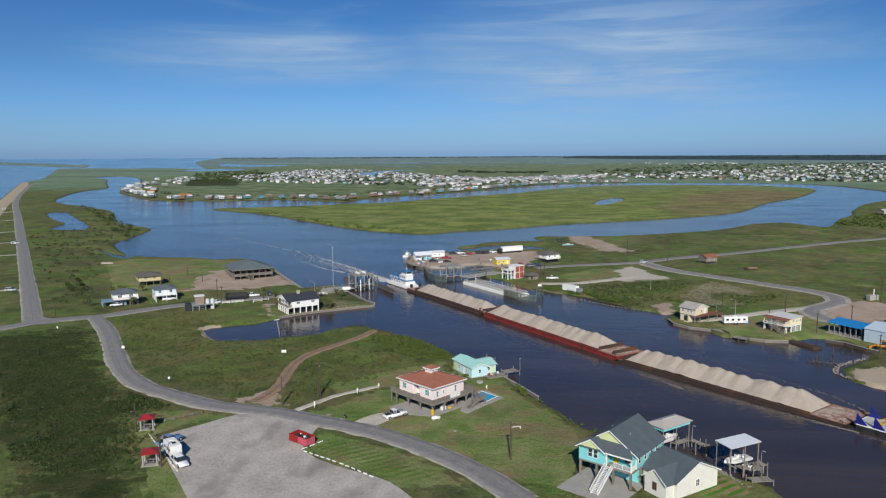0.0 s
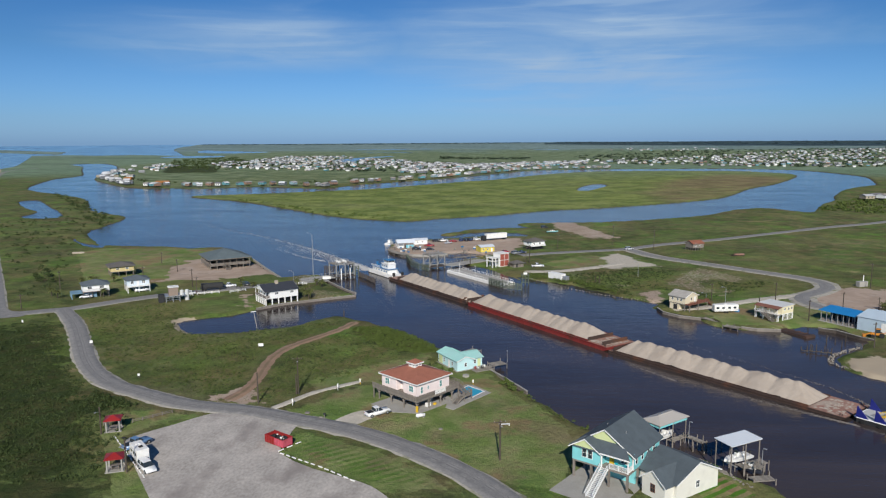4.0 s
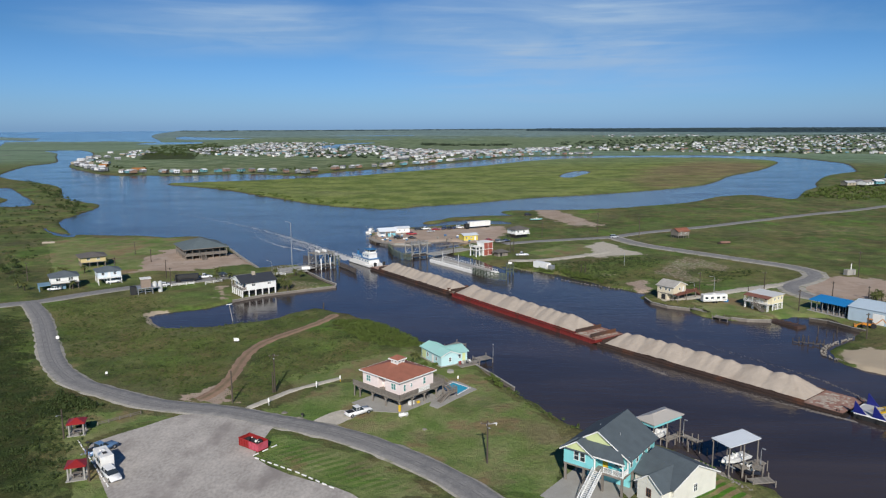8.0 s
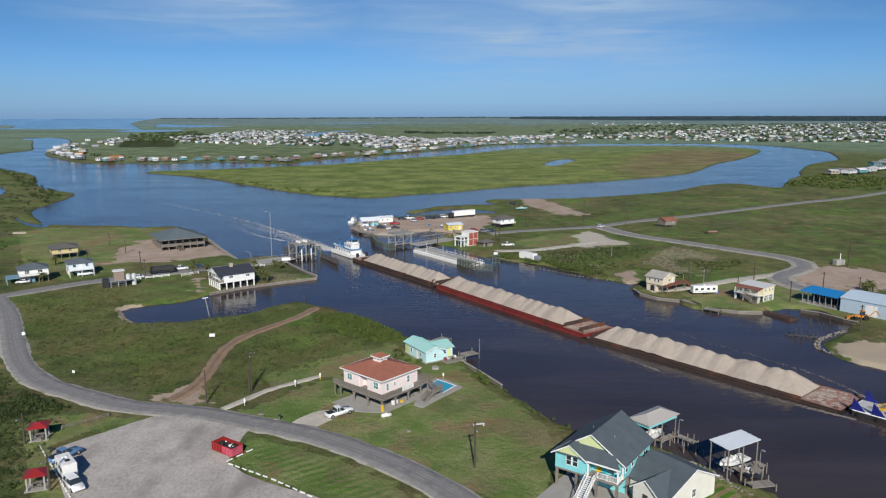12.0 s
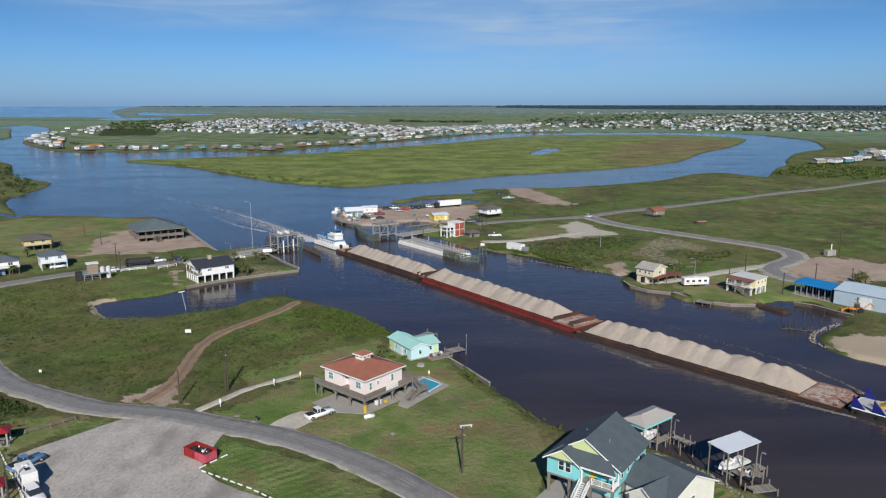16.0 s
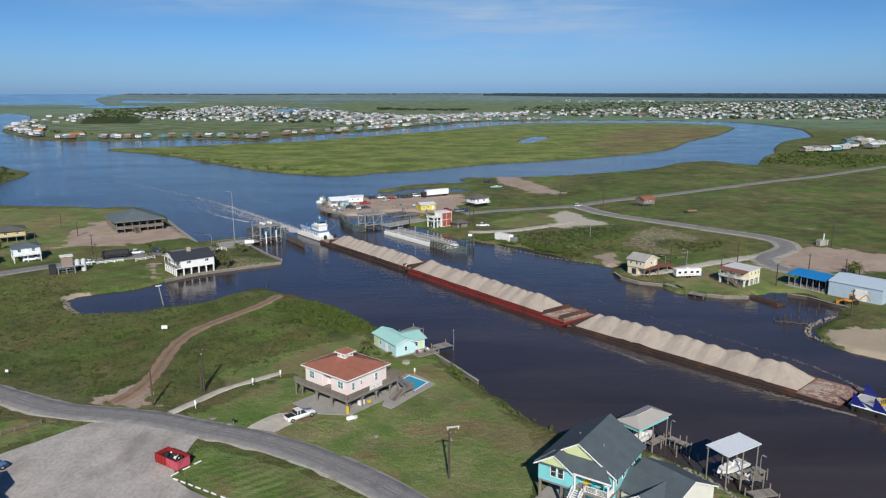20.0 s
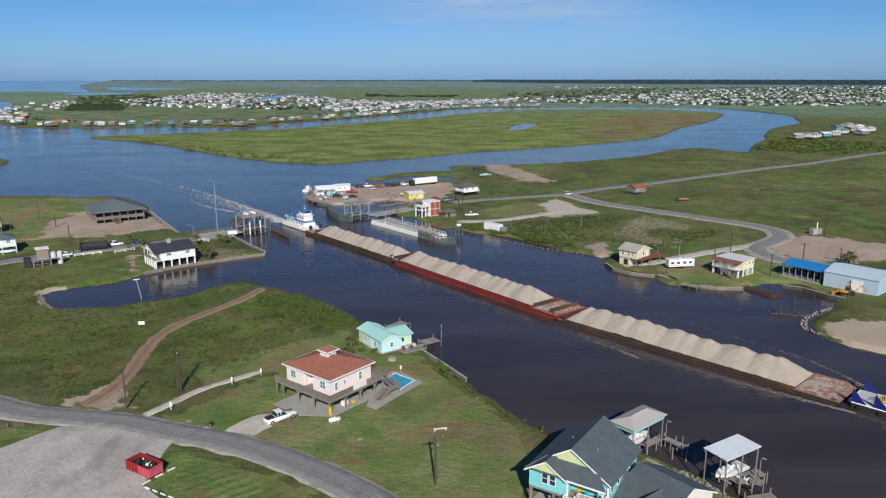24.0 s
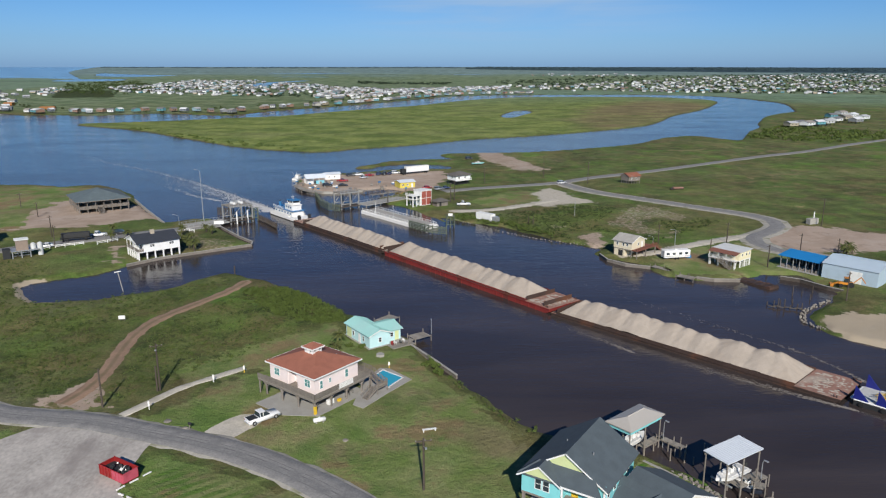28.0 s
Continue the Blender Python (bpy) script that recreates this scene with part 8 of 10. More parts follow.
foam("bow_foam", spline([(91.1, 147.4), (87.5, 159.6), (79.8, 172), (70.5, 185.5), (59.8, 201.1), (51.6, 215.4)], 1.0), 0.5, 2.2, 700, 0.22, 4, "thin white foam along the far side of a barge", material=M_FOAM_THIN)

# ---- bridge: approaches, lift frames, swung pontoon, timber guide walls


M_FRAME = mat("grey_painted_frame", (0.27, 0.27, 0.26), 0.6, vary=0.15, stain=(0.16, 0.13, 0.10), stain_amt=0.6)


def portal_frame(at, rz, w, d, h, z0, label, machine=True):
    """Open steel frame of posts, beams and braces over the bridge end, with machinery on top."""
    p = thing("bridge_tower", pose(at[0], at[1], z0, 0, 0, rz), label, "bridge tower", "bridge towers")
    posts(p, grid_pts(0, w, 3, 0, d, 2), -2.0, h, 0.22, M_FRAME, "column", True)
    for y in (0, d):
        box_part("beam", p, M_FRAME, -0.4, w + 0.4, y - 0.2, y + 0.2, h, h + 0.4)
        box_part("beam", p, M_FRAME, 0.2, w - 0.2, y - 0.15, y + 0.15, h * 0.32, h * 0.32 + 0.3)
    for x in (0, w / 2, w):
        box_part("cross_beam", p, M_FRAME, x - 0.15, x + 0.15, 0.2, d - 0.2, h, h + 0.38)
    deck(p, -0.3, w + 0.3, 0.22, d - 0.22, h + 0.46, along='x', name="platform")
    railing(p, (-0.3, 0.05), (w + 0.3, 0.05), h + 0.4, M_STEEL, 0.9, 0.6)
    railing(p, (-0.3, d - 0.05), (w + 0.3, d - 0.05), h + 0.4, M_STEEL, 0.9, 0.6)
    if machine:
        for x in (w * 0.3, w * 0.65):
            bm = bmesh.new()
            bm_cyl(bm, (x, d * 0.3, h + 1.0), (x, d * 0.7, h + 1.0), 0.55, seg=14)
            part("winch_drum", bm, M_WHITE, p)
            box_part("winch_base", p, M_STEEL, x - 0.5, x + 0.5, d * 0.3, d * 0.7, h + 0.46, h + 0.7)
        for x in (w * 0.25, w * 0.75):
            bm = bmesh.new()
            bm_cyl(bm, (x, -0.5, -1.5), (x, -0.5, h * 0.75), 0.28, seg=12)
            part("hydraulic_cylinder", bm, M_WHITE, p)
    for y in (-0.02, d + 0.02):
        for x in (0.2, w / 2 + 0.2):
            bm = bmesh.new()
            bm_cyl(bm, (x, y, h * 0.36), (x + w / 2 - 0.4, y, h * 0.97), 0.09, seg=6)
            part("brace", bm, M_FRAME, p)
    if machine:
        box_part("control_cabinet", p, M_STEEL, w * 0.42, w * 0.56, d * 0.6, d * 0.85, h + 0.47, h + 2.0, 0.03)
        posts(p, [(w + 1.0, 0.6), (w + 1.0, d - 0.6), (w + 2.6, 0.6), (w + 2.6, d - 0.6)], -2.0, h * 0.8, 0.18, M_GREENWOOD, "post", True)
        for y in (0.35, d - 0.85):
            for z in (1.2, 2.6, 4.0, h * 0.8 - 0.3):
                box_part("wale", p, M_GREENWOOD, w + 0.7, w + 2.9, y, y + 0.24, z, z + 0.3)
    box_part("base_slab", p, M_TIMBER, -0.6, w + 0.6, -0.6, d + 0.6, 0.9, 1.3, 0.04, "dark timber base grid")
    return p


def fender(pts, z1, label, step=1.7, material=None, rows=0.55, proud=0.25):
    f_ = thing("guide_wall", pose(0, 0, 0), label, "guide wall", "timber guide walls")
    material = material or M_GREENWOOD
    for a, b in zip(pts[:-1], pts[1:]):
        L = math.hypot(b[0] - a[0], b[1] - a[1])
        m = pose(a[0], a[1], 0, 0, 0, heading(a, b))
        for z in np.arange(-0.6, z1 - 0.1, rows):
            o_ = box_part("wale", f_, material, 0, L, -0.32, -0.14, z, z + 0.3)
            o_.matrix_basis = m
        n = max(1, int(L / step))
        for i in range(n + 1):
            bm = bmesh.new()
            bm_cyl(bm, (0, 0, -2.8), (0, 0, z1 + proud * (1 + i % 2)), 0.17, 0.15, 8)
            o_ = part("post", bm, material, f_)
            o_.matrix_basis = m @ pose(i * L / n, 0, 0)
        o_ = box_part("catwalk", f_, material, 0, L, 0.18, 0.7, z1 - 0.2, z1 - 0.12)
        o_.matrix_basis = m
    return f_


def causeway(a, b, w, z, label):
    c_ = thing("bridge_approach", pose(a[0], a[1], 0, 0, 0, heading(a, b)), label, "bridge")
    L = gap(a, b)
    n = max(2, int(L / 6))
    for i in range(n):
        box_part("deck_slab", c_, M_CONC, i * L / n, (i + 1) * L / n - 0.03, -w / 2, w / 2, z - 0.35, z)
    for i in range(n + 1):
        for s in (-1, 1):
            bm = bmesh.new()
            bm_cyl(bm, (i * L / n, s * (w / 2 - 0.4), -2.6), (i * L / n, s * (w / 2 - 0.4), z - 0.35), 0.2, seg=8)
            part("post", bm, M_WOOD, c_)
    for s in (-1, 1):
        railing(c_, (0, s * (w / 2 - 0.1)), (L, s * (w / 2 - 0.1)), z, M_STEEL, 0.95, 1.2)
    return c_


CW_A, CW_B = (-81.6, 289.7), (-67.2, 301.1)
causeway(CW_A, CW_B, 7.0, 0.4, "concrete bridge approach with white railings over water")
TWA, TWB = (-66.3, 297.5), (-58.1, 302.8)
portal_frame(TWA, heading(CW_A, CW_B), 9.0, 7.0, 6.6, WATER_Z, "grey steel bridge lift frame with white cylinders")
fender([(-57.8, 306), (-52.5, 297.5), (-47.3, 288.4)], 0.75, "weathered timber guide wall running out from the bridge", 0.9, M_TIMBER, 1.7, 0.55)
fender([(-75.8, 315.1), (-72.4, 314), (-70.1, 315.1)], 2.4, "dark timber guide wall behind the bridge tower", 0.9, material=M_TIMBER)
bridge_sign = thing("sign", pose(*(-69.8, 293.1), 0, 0, 0, 10), "white blank board at the bridge end", "sign", "road signs")
posts(bridge_sign, [(-1.4, 0.05), (1.4, 0.05)], -0.2, 1.6, 0.06, M_WOOD, "post")
box_part("board", bridge_sign, M_WHITE, -1.8, 1.8, -0.03, 0.0, 0.3, 1.6, 0.01)
RTA = (-26.2, 324.6)
portal_frame(RTA, heading((-26.2, 324.6), (-17.6, 330.8)), 8.6, 6.0, 6.8, WATER_Z, "grey steel bridge lift frame on the far bank", False)
causeway((-17.9, 330.7), (-0.3, 347), 6.5, 0.4, "concrete bridge approach with white railings on the far bank")
fender([(-40.3, 351.2), (-36.6, 334.8), (-31.6, 324.6), (-26.6, 320.9)], 2.2, "green slimy curved timber guide wall in the canal")
PA, PB = (-17.6, 317.3), (2.2, 290.2)
pon = thing("pontoon_bridge", pose(PA[0], PA[1], WATER_Z, 0, 0, heading(PA, PB)), "white floating pontoon bridge swung open along the bank", "pontoon bridge")
PL = gap(PA, PB) + 8
box_part("hull", pon, M_WHITE, 0, PL, 0, 8.2, -1.0, 1.25, 0.15, "white stained pontoon hull")
for i in range(int(PL / 3)):
    box_part("deck_slab", pon, M_CONC, i * 3.0 + 0.2, i * 3.0 + 3.15, 0.8, 7.4, 1.26, 1.4)
for y in (0.7, 7.5):
    railing(pon, (0.3, y), (PL - 0.3, y), 1.26, M_WHITE, 0.95, 1.3)
for x in (PL * 0.25, PL * 0.55):
    bm = bmesh.new()
    bm_cyl(bm, (x, 0.4, 1.2), (x, 0.4, 6.6), 0.09, 0.06, 8)
    part("signal_mast", bm, M_WHITE, pon)
fender([(2.4, 289.2), (6.7, 283.4), (10.9, 278.7), (15.9, 276.9)], 1.9, "green slimy timber guide wall beside the pontoon")
dol = thing("navigation_dolphin", pose(*(18, 289.2), WATER_Z), "green timber dolphin tower of crossed piles", "dolphin")
for x, y in grid_pts(-1.3, 1.3, 3, -1.3, 1.3, 3):
    bm = bmesh.new()
    bm_cyl(bm, (x * 1.2, y * 1.2, -2), (x, y, 4.6), 0.17, seg=8)
    part("post", bm, M_GREENWOOD, dol)
for z in (1.2, 2.8, 4.3):
    for y in (-1.5, 1.5):
        box_part("wale", dol, M_GREENWOOD, -1.7, 1.7, y - 0.1, y + 0.1, z, z + 0.28)
        o_ = box_part("wale", dol, M_GREENWOOD, -1.7, 1.7, y - 0.1, y + 0.1, z + 0.3, z + 0.56)
        o_.matrix_basis = pose(0, 0, 0, 0, 0, 90)
box_part("day_board", dol, M_WHITE, -0.8, 0.8, -1.3, -1.2, 4.7, 5.6)
street_lamp((-77.9, 301.6), 20.0, 170, 0, 2.0)
street_lamp((-84.1, 291.1), 4.4, 160, 0, 2.4)
utility_pole((-60.6, 297.5), 4.0, 0, z=WATER_Z, label="white painted steel pile beside the bridge tower")

# ---- the white house on its point, with seawall and palms
M_NAVY_ROOF = shingle("dark_navy_shingles", (0.035, 0.040, 0.052))
WHO = (-81.8, 242)
wh_ = thing("stilt_house", pose(WHO[0], WHO[1], 0, 0, 0, 38), "white house on square columns with a dark gable roof", "house")
WHX, WHY, WHF, WHE = 13.2, 10.5, 2.5, 5.2
posts(wh_, [(x, 0.25) for x in np.linspace(0.25, WHX - 0.25, 6)] + [(0.25, y) for y in np.linspace(2, WHY - 0.25, 5)] + [(WHX - 0.25, y) for y in (4, 8)], -0.1, WHF - 0.25, 0.2, M_WHITE, "column", True)
# added near-black block paints the shade between the columns
box_part("ground_room", wh_, M_DARK, 3.0, WHX - 0.6, 2.2, WHY - 0.4, 0.0, WHF - 0.25, label="near-black block for the shade under the raised floor")
box_part("floor", wh_, M_WHITE, 0, WHX, 0, WHY, WHF - 0.25, WHF)
M_WHSIDE = siding("bright_white_siding", (0.80, 0.80, 0.78), 0.22)
walls_box(wh_, 1.8, WHX, 0.0, WHY, WHF, WHE, M_WHSIDE)
gable_roof(wh_, 0.0, WHX, 0, WHY, WHE, 1.9, M_NAVY_ROOF, 'x', 0.5, 0.4, 0.16, walls=M_WHSIDE, trim=M_WHITE_VINYL)
railing(wh_, (0.1, 0.1), (0.1, WHY - 0.1), WHF, M_WOOD, solid_boards=True)
railing(wh_, (0.1, 0.1), (1.8, 0.1), WHF, M_WOOD, solid_boards=True)
posts(wh_, [(0.15, y) for y in (0.15, 3.5, 7.0, WHY - 0.15)], WHF, WHE, 0.09, M_WHITE, "porch_post", True)
for u in (4.5, 10.6):
    window(wh_, pose(u, 0, WHF + 1.2), 1.5, 0.9)
for y in (2.2, 5.2, 8.2):
    window(wh_, pose(1.8, y, WHF + 0.5, 0, 0, -90), 1.6, 1.7)
box_part("chimney", wh_, mat("tan_chimney", (0.42, 0.36, 0.28), 0.8), 5.8, 7.0, 4.2, 5.2, WHE + 1.2, WHE + 3.0, 0.03)
bulkhead([(p[0], p[1]) for p in POINT_LOT], "low timber and concrete seawall round a grassy point", -2.4, 0.02)
for i, (p, h) in enumerate((((-73.7, 260.2), 3.2), ((-70.6, 257), 2.8), ((-68, 253.8), 3.0), ((-68.3, 258.6), 2.4), ((-78.7, 275.7), 3.4), ((-100, 267), 3.0), ((-68.6, 277.6), 2.6), ((-71.5, 281.3), 2.4), ((-97.7, 275.8), 2.0), ((-72, 265.2), 3.0), ((-104.4, 280.4), 3.0), ((-77.4, 266.9), 2.2))):
    palm(p, h, i + 2)
for i, p in enumerate([(-13.9, 165.8), (-10.5, 167.5), (-13.7, 170.4), (-8.4, 166.8), (5.5, 156.8), (6.7, 158.1), (7.2, 155.9), (7.7, 153.7), (8.1, 151.9)]):
    if i % 2 == 0 and i < 4:
        palm(p, 1.5 + 0.3 * (i % 3), i + 30)
    else:
        bush(p, 0.8, 0.9, i + 60)

# ---- pavilion with a blue-grey hip roof
PV = (-132.2, 314.9)
pav = thing("pavilion", pose(PV[0] + 0.6, PV[1] + 0.8, 0, 0, 0, 33), "large open pavilion on piles with a blue-grey hip roof", "pavilion")
M_PAVROOF = shingle("blue_grey_shingles", (0.105, 0.135, 0.145))
PVX, PVY = 19.5, 22.0
posts(pav, grid_pts(0.3, PVX - 0.3, 7, 0.3, PVY - 0.3, 7), -0.1, 4.8, 0.16, M_WOOD, "post", True)
box_part("floor", pav, M_WOOD, 0, PVX, 0, PVY, 1.7, 2.0)
for a, b in (((0.1, 0.1), (PVX, 0.1)), ((0.1, PVY), (0.1, 0.1)), ((PVX - 0.1, 0.1), (PVX - 0.1, PVY))):
    railing(pav, a, b, 2.0, M_WOOD, solid_boards=True)
hip_roof(pav, 0, PVX, 0, PVY, 5.0, 3.6, M_PAVROOF, 0.8, 0.25, fascia=M_WOOD)
walls_box(pav, 5, PVX - 3, 6, PVY - 4, 2.0, 4.8, M_WOOD, "inner_wall")
stairs(pav, (8.0, -3.8), (8.0, 0.0), 0.02, 2.0, 2.0, M_WOOD)
bulkhead([(-121.5, 349.4), (-106.5, 322.8), (-91.8, 297.8)], "low concrete bulkhead along the river bank", -2.4, 0.2, M_CONC)

# ---- houses by the cross road
M_GREYROOF = shingle("slate_grey_shingles", (0.10, 0.12, 0.135))
M_BLUEWALL = siding("faded_blue_siding", (0.16, 0.27, 0.36), 0.2)
M_BROWNROOF = shingle("brown_grey_shingles", (0.12, 0.11, 0.10))
M_TANWALL = siding("tan_yellow_siding", (0.58, 0.47, 0.24), 0.25)
hA = stilt_house("stilt_house", (-158.2, 251.8), 35, 9.5, 8.0, 2.6, 4.9, 1.6, M_WHSIDE, M_GREYROOF, "white house on piles above a blue ground floor", windows=(('y', 2.5, 0.8, 1.6, 1.2), ('y', 6.8, 0.8, 1.6, 1.2), ('x', 4, 0.8, 1.4, 1.2)), piles=(4, 3))
box_part("lower_wall", hA, M_BLUEWALL, 0.3, 5.0, 1.0, 7.6, 0.0, 2.3, label="faded blue ground floor wall")
box_part("carport_roof", hA, M_BLUEWALL, -4.2, -0.1, 0.4, 7.4, 2.0, 2.2)
posts(hA, [(-4.0, 0.6), (-4.0, 7.2), (-4.0, 4.0)], -0.1, 2.0, 0.12, M_BLUEWALL, "post", True)
railing(hA, (0, -0.6), (9.5, -0.6), 2.6, M_WHITE, 1.0, 0.3)
box_part("balcony", hA, M_WOOD, -0.2, 9.5, -0.7, -0.004, 2.4, 2.6)
hB = stilt_house("stilt_house", (-146.1, 263.4), 35, 8.6, 8.0, 2.6, 4.8, 1.5, siding("pale_blue_white_siding", (0.58, 0.66, 0.72), 0.2), M_GREYROOF, "pale blue house on piles with a front balcony", windows=(('y', 2.0, 0.8, 1.2, 1.2), ('y', 6.4, 0.8, 1.2, 1.2), ('x', 4, 0.8, 1.3, 1.2)), doors=(('y', 4.2),), piles=(4, 3), pile_m=M_WHITE)
box_part("balcony", hB, M_WHITE, -0.2, 8.6, -2.0, -0.004, 2.4, 2.6)
posts(hB, [(0, -1.8), (4.2, -1.8), (8.4, -1.8)], -0.1, 2.4, 0.12, M_WHITE, "post", True)
railing(hB, (-0.1, -1.9), (8.5, -1.9), 2.6, M_WHITE, 1.0, 0.3)
hC = stilt_house("stilt_house", (-170.5, 296.3), 35, 10.0, 10.0, 2.4, 4.6, 1.6, M_TANWALL, M_BROWNROOF, "tan yellow house with a grey hip roof", windows=(('y', 3, 0.8, 1.3, 1.1), ('y', 7, 0.8, 1.3, 1.1)), over=0.9)
car("sedan", "white", (-157.7, 252.9), 200, "white car parked under a raised house")
car("van", "white", (-141.3, 266), 30, "white delivery van parked beside a raised house")
hut = thing("pump_station", pose(*(-121.8, 245.7), 0, 0, 0, 30), "brown utility box on a steel frame with white tanks", "pump station")
posts(hut, grid_pts(0, 5.0, 3, 0, 4.0, 2), -0.1, 2.2, 0.14, M_STEEL, "leg", True)
box_part("platform", hut, M_STEEL, -0.3, 7.4, -0.4, 4.4, 2.2, 2.4)
box_part("equipment_cabin", hut, mat("brown_painted_steel", (0.26, 0.20, 0.16), 0.6), 1.2, 4.6, 0.3, 3.6, 2.4, 5.6, 0.04)
box_part("cabin_roof", hut, M_WHITE, 0.9, 4.9, 0.0, 3.9, 5.6, 5.8, 0.03)
for x, z in ((6.0, 2.4), (7.9, 0.0)):
    bm = bmesh.new()
    bm_cyl(bm, (x, 1.6, z), (x, 1.6, 3.9), 0.8, seg=16)
    bm_cyl(bm, (x, 1.6, 3.9), (x, 1.6, 4.25), 0.8, 0.25, 16)
    part("tank", bm, mat("grey_white_tank_paint", (0.55, 0.56, 0.55), 0.5), hut)
for z in (0.8, 1.6):
    box_part("brace", hut, M_STEEL, 0, 5.0, -0.1, -0.02, z, z + 0.1)
box_part("side_cabinet", hut, M_DARK, -2.6, -0.5, 0.5, 3.4, 0.0, 3.0, 0.04)

for i, (a, b) in enumerate((((-122.9, 250.9), (-116.7, 258.7)), ((-115.2, 259.5), (-107.7, 263.6)), ((-103.2, 263.6), (-98.3, 268.7)), ((-79.9, 283.2), (-75.8, 281.3)))):
    f_ = thing("rail_fence", pose(a[0], a[1], 0, 0, 0, heading(a, b)), "white painted rail fence beside the road", "fence", "white rail fences")
    L = gap(a, b)
    n = max(2, int(L / 2.6))
    posts(f_, [(L * k / n, 0) for k in range(n + 1)], -0.1, 1.15, 0.09, M_WHITE, "post", True)
    for z in (0.55, 1.0):
        box_part("rail", f_, M_WHITE, 0, L, -0.13, -0.092, z - 0.09, z + 0.09)
tr_ = thing("flatbed_trailer", pose(*(-112.7, 269.6), 0, 0, 0, 22), "black loaded trailer parked on the road shoulder", "trailer")
box_part("bed", tr_, M_DARK, -5, 5, -1.2, 1.2, 0.9, 1.2, 0.03)
box_part("tarped_load", tr_, mat("black_tarpaulin", (0.03, 0.03, 0.03), 0.6, vary=0.3), -4.6, 4.4, -1.1, 1.1, 1.2, 3.0, 0.25)
for x in (-3.8, -2.8, 3.0):
    for s in (-1, 1):
        bm = bmesh.new()
        bm_cyl(bm, (0, -0.15, 0), (0, 0.15, 0), 0.48, seg=14)
        w = part("wheel", bm, M_TYRE, tr_)
        w.location = (x, s * 1.05, 0.48)
car("pickup", "white", (-107.8, 275.8), 20, "white pickup truck towing a trailer on the road")
car("suv", "black", (-101, 278.6), 20, "black sport utility car parked near the bridge")
car("sedan", "white", (-118.7, 260.5), 200, "white car parked on the road shoulder")

# ---- poles of the left side
for b_px, h in (((-171.2, 232.7), 5.8), ((-178.5, 269.6), 7.7), ((-152.5, 290.5), 6.0), ((-145.9, 311.4), 6.1), ((-123.7, 275.4), 7.8), ((-162.8, 331.9), 6.2), ((-115.6, 260.3), 7.5)):
    utility_pole(b_px, h, 1.8, 25, h > 8)
lp = thing("leaning_pile", pose(*(-75.8, 212.8), WATER_Z, 0, -9, 0), "pale leaning pole with white platform in shallow water", "pole")
posts(lp, [(0, 0)], -1.5, 5.7, 0.12, M_CONC, "shaft")
box_part("platform", lp, M_WHITE, -0.9, 0.9, -0.15, 0.15, 5.7 - 0.1, 5.7 + 0.1)
bm = bmesh.new()
bm_cyl(bm, (0, 0, -2), (0, 0, 2.4), 0.22, 0.2, 9)
solid("mooring_post", bm, M_TIMBER, "dark timber mooring pile at the end of a spit", "mooring post", group="mooring posts", m=pose(*(-49.3, 228.7), WATER_Z))
for i, p in enumerate(((-202, 297.1), (-195.8, 283.6), (-189.5, 284), (-208.2, 308.7), (-204.6, 294))):
    bush(p, 3.2 - 0.3 * i, 2.6, i, True)
for i, p in enumerate(((-174, 256.2), (-169, 252.3), (-156.4, 261.7), (-152, 255.3), (-163.6, 285.7), (-171.5, 281.3), (-174.3, 278.5), (-163.4, 302.6), (-166.4, 302.4), (-168.1, 278.9))):
    palm(p, 3.0, i + 50)
p = (-226.6, 366.3)
wreck = thing("beached_skiff", pose(*(-226.3, 366.3), 0.0, 0, 0, 10), "pale old skiff lying on the marsh", "boat")
bm = bmesh.new()
bm_prism(bm, [(-3, -0.8), (1.6, -0.9), (3.2, 0), (1.6, 0.9), (-3, 0.8)], 0, 0.8)
part("hull", bm, M_SAND, wreck)
box_part("thwart", wreck, M_WOOD, -0.4, 0.2, -0.7, 0.7, 0.803, 0.86)

# ================================================================ the far bank, right of the canal
TNO = (72.3, 238.1)
tan = stilt_house("stilt_house", TNO, 41, 7.6, 6.6, 2.5, 5.0, 1.5, siding("cream_tan_siding", (0.68, 0.60, 0.44), 0.2), shingle("pale_grey_shingles", (0.36, 0.34, 0.31)), "tan two-storey house on the canal bank with red-brown deck", roof='gable', along='y', windows=(('x', 1.6, 0.9, 0.8, 1.0), ('x', 3.0, 0.9, 0.8, 1.0), ('x', 5.2, 0.9, 0.8, 1.0), ('y', 3.8, 0.9, 1.0, 1.0)), doors=(('y', 6.0),), trim=M_WHITE_VINYL, piles=(3, 3))
walls_box(tan, 0.1, 7.5, 2.6, 6.5, 0.05, 2.2, MATS["cream_tan_siding"], "lower_wall")
# flat near-black sheet on the wall paints the garage's inner shade
box_part("garage_opening", tan, M_DARK, 0.06, 0.095, 3.2, 4.8, 0.1, 2.0)
M_REDWOOD = mat("red_brown_deck_wood", (0.19, 0.075, 0.05), 0.8, vary=0.2)
box_part("balcony", tan, M_REDWOOD, 0, 11.5, -2.0, -0.004, 2.3, 2.5)
box_part("balcony", tan, M_REDWOOD, 7.7, 11.5, 0.0, 5.0, 2.3, 2.5)
railing(tan, (0, -1.95), (11.4, -1.95), 2.5, M_REDWOOD, 0.95, 0.2)
posts(tan, [(0.2, -1.8), (5.5, -1.8), (11.2, -1.8), (11.2, 4.8)], -0.1, 2.3, 0.12, M_WOOD, "post", True)
stairs(tan, (15.6, -1.0), (11.5, -1.0), 0.02, 2.5, 1.1, M_REDWOOD)

CRO = (99.4, 223.7)
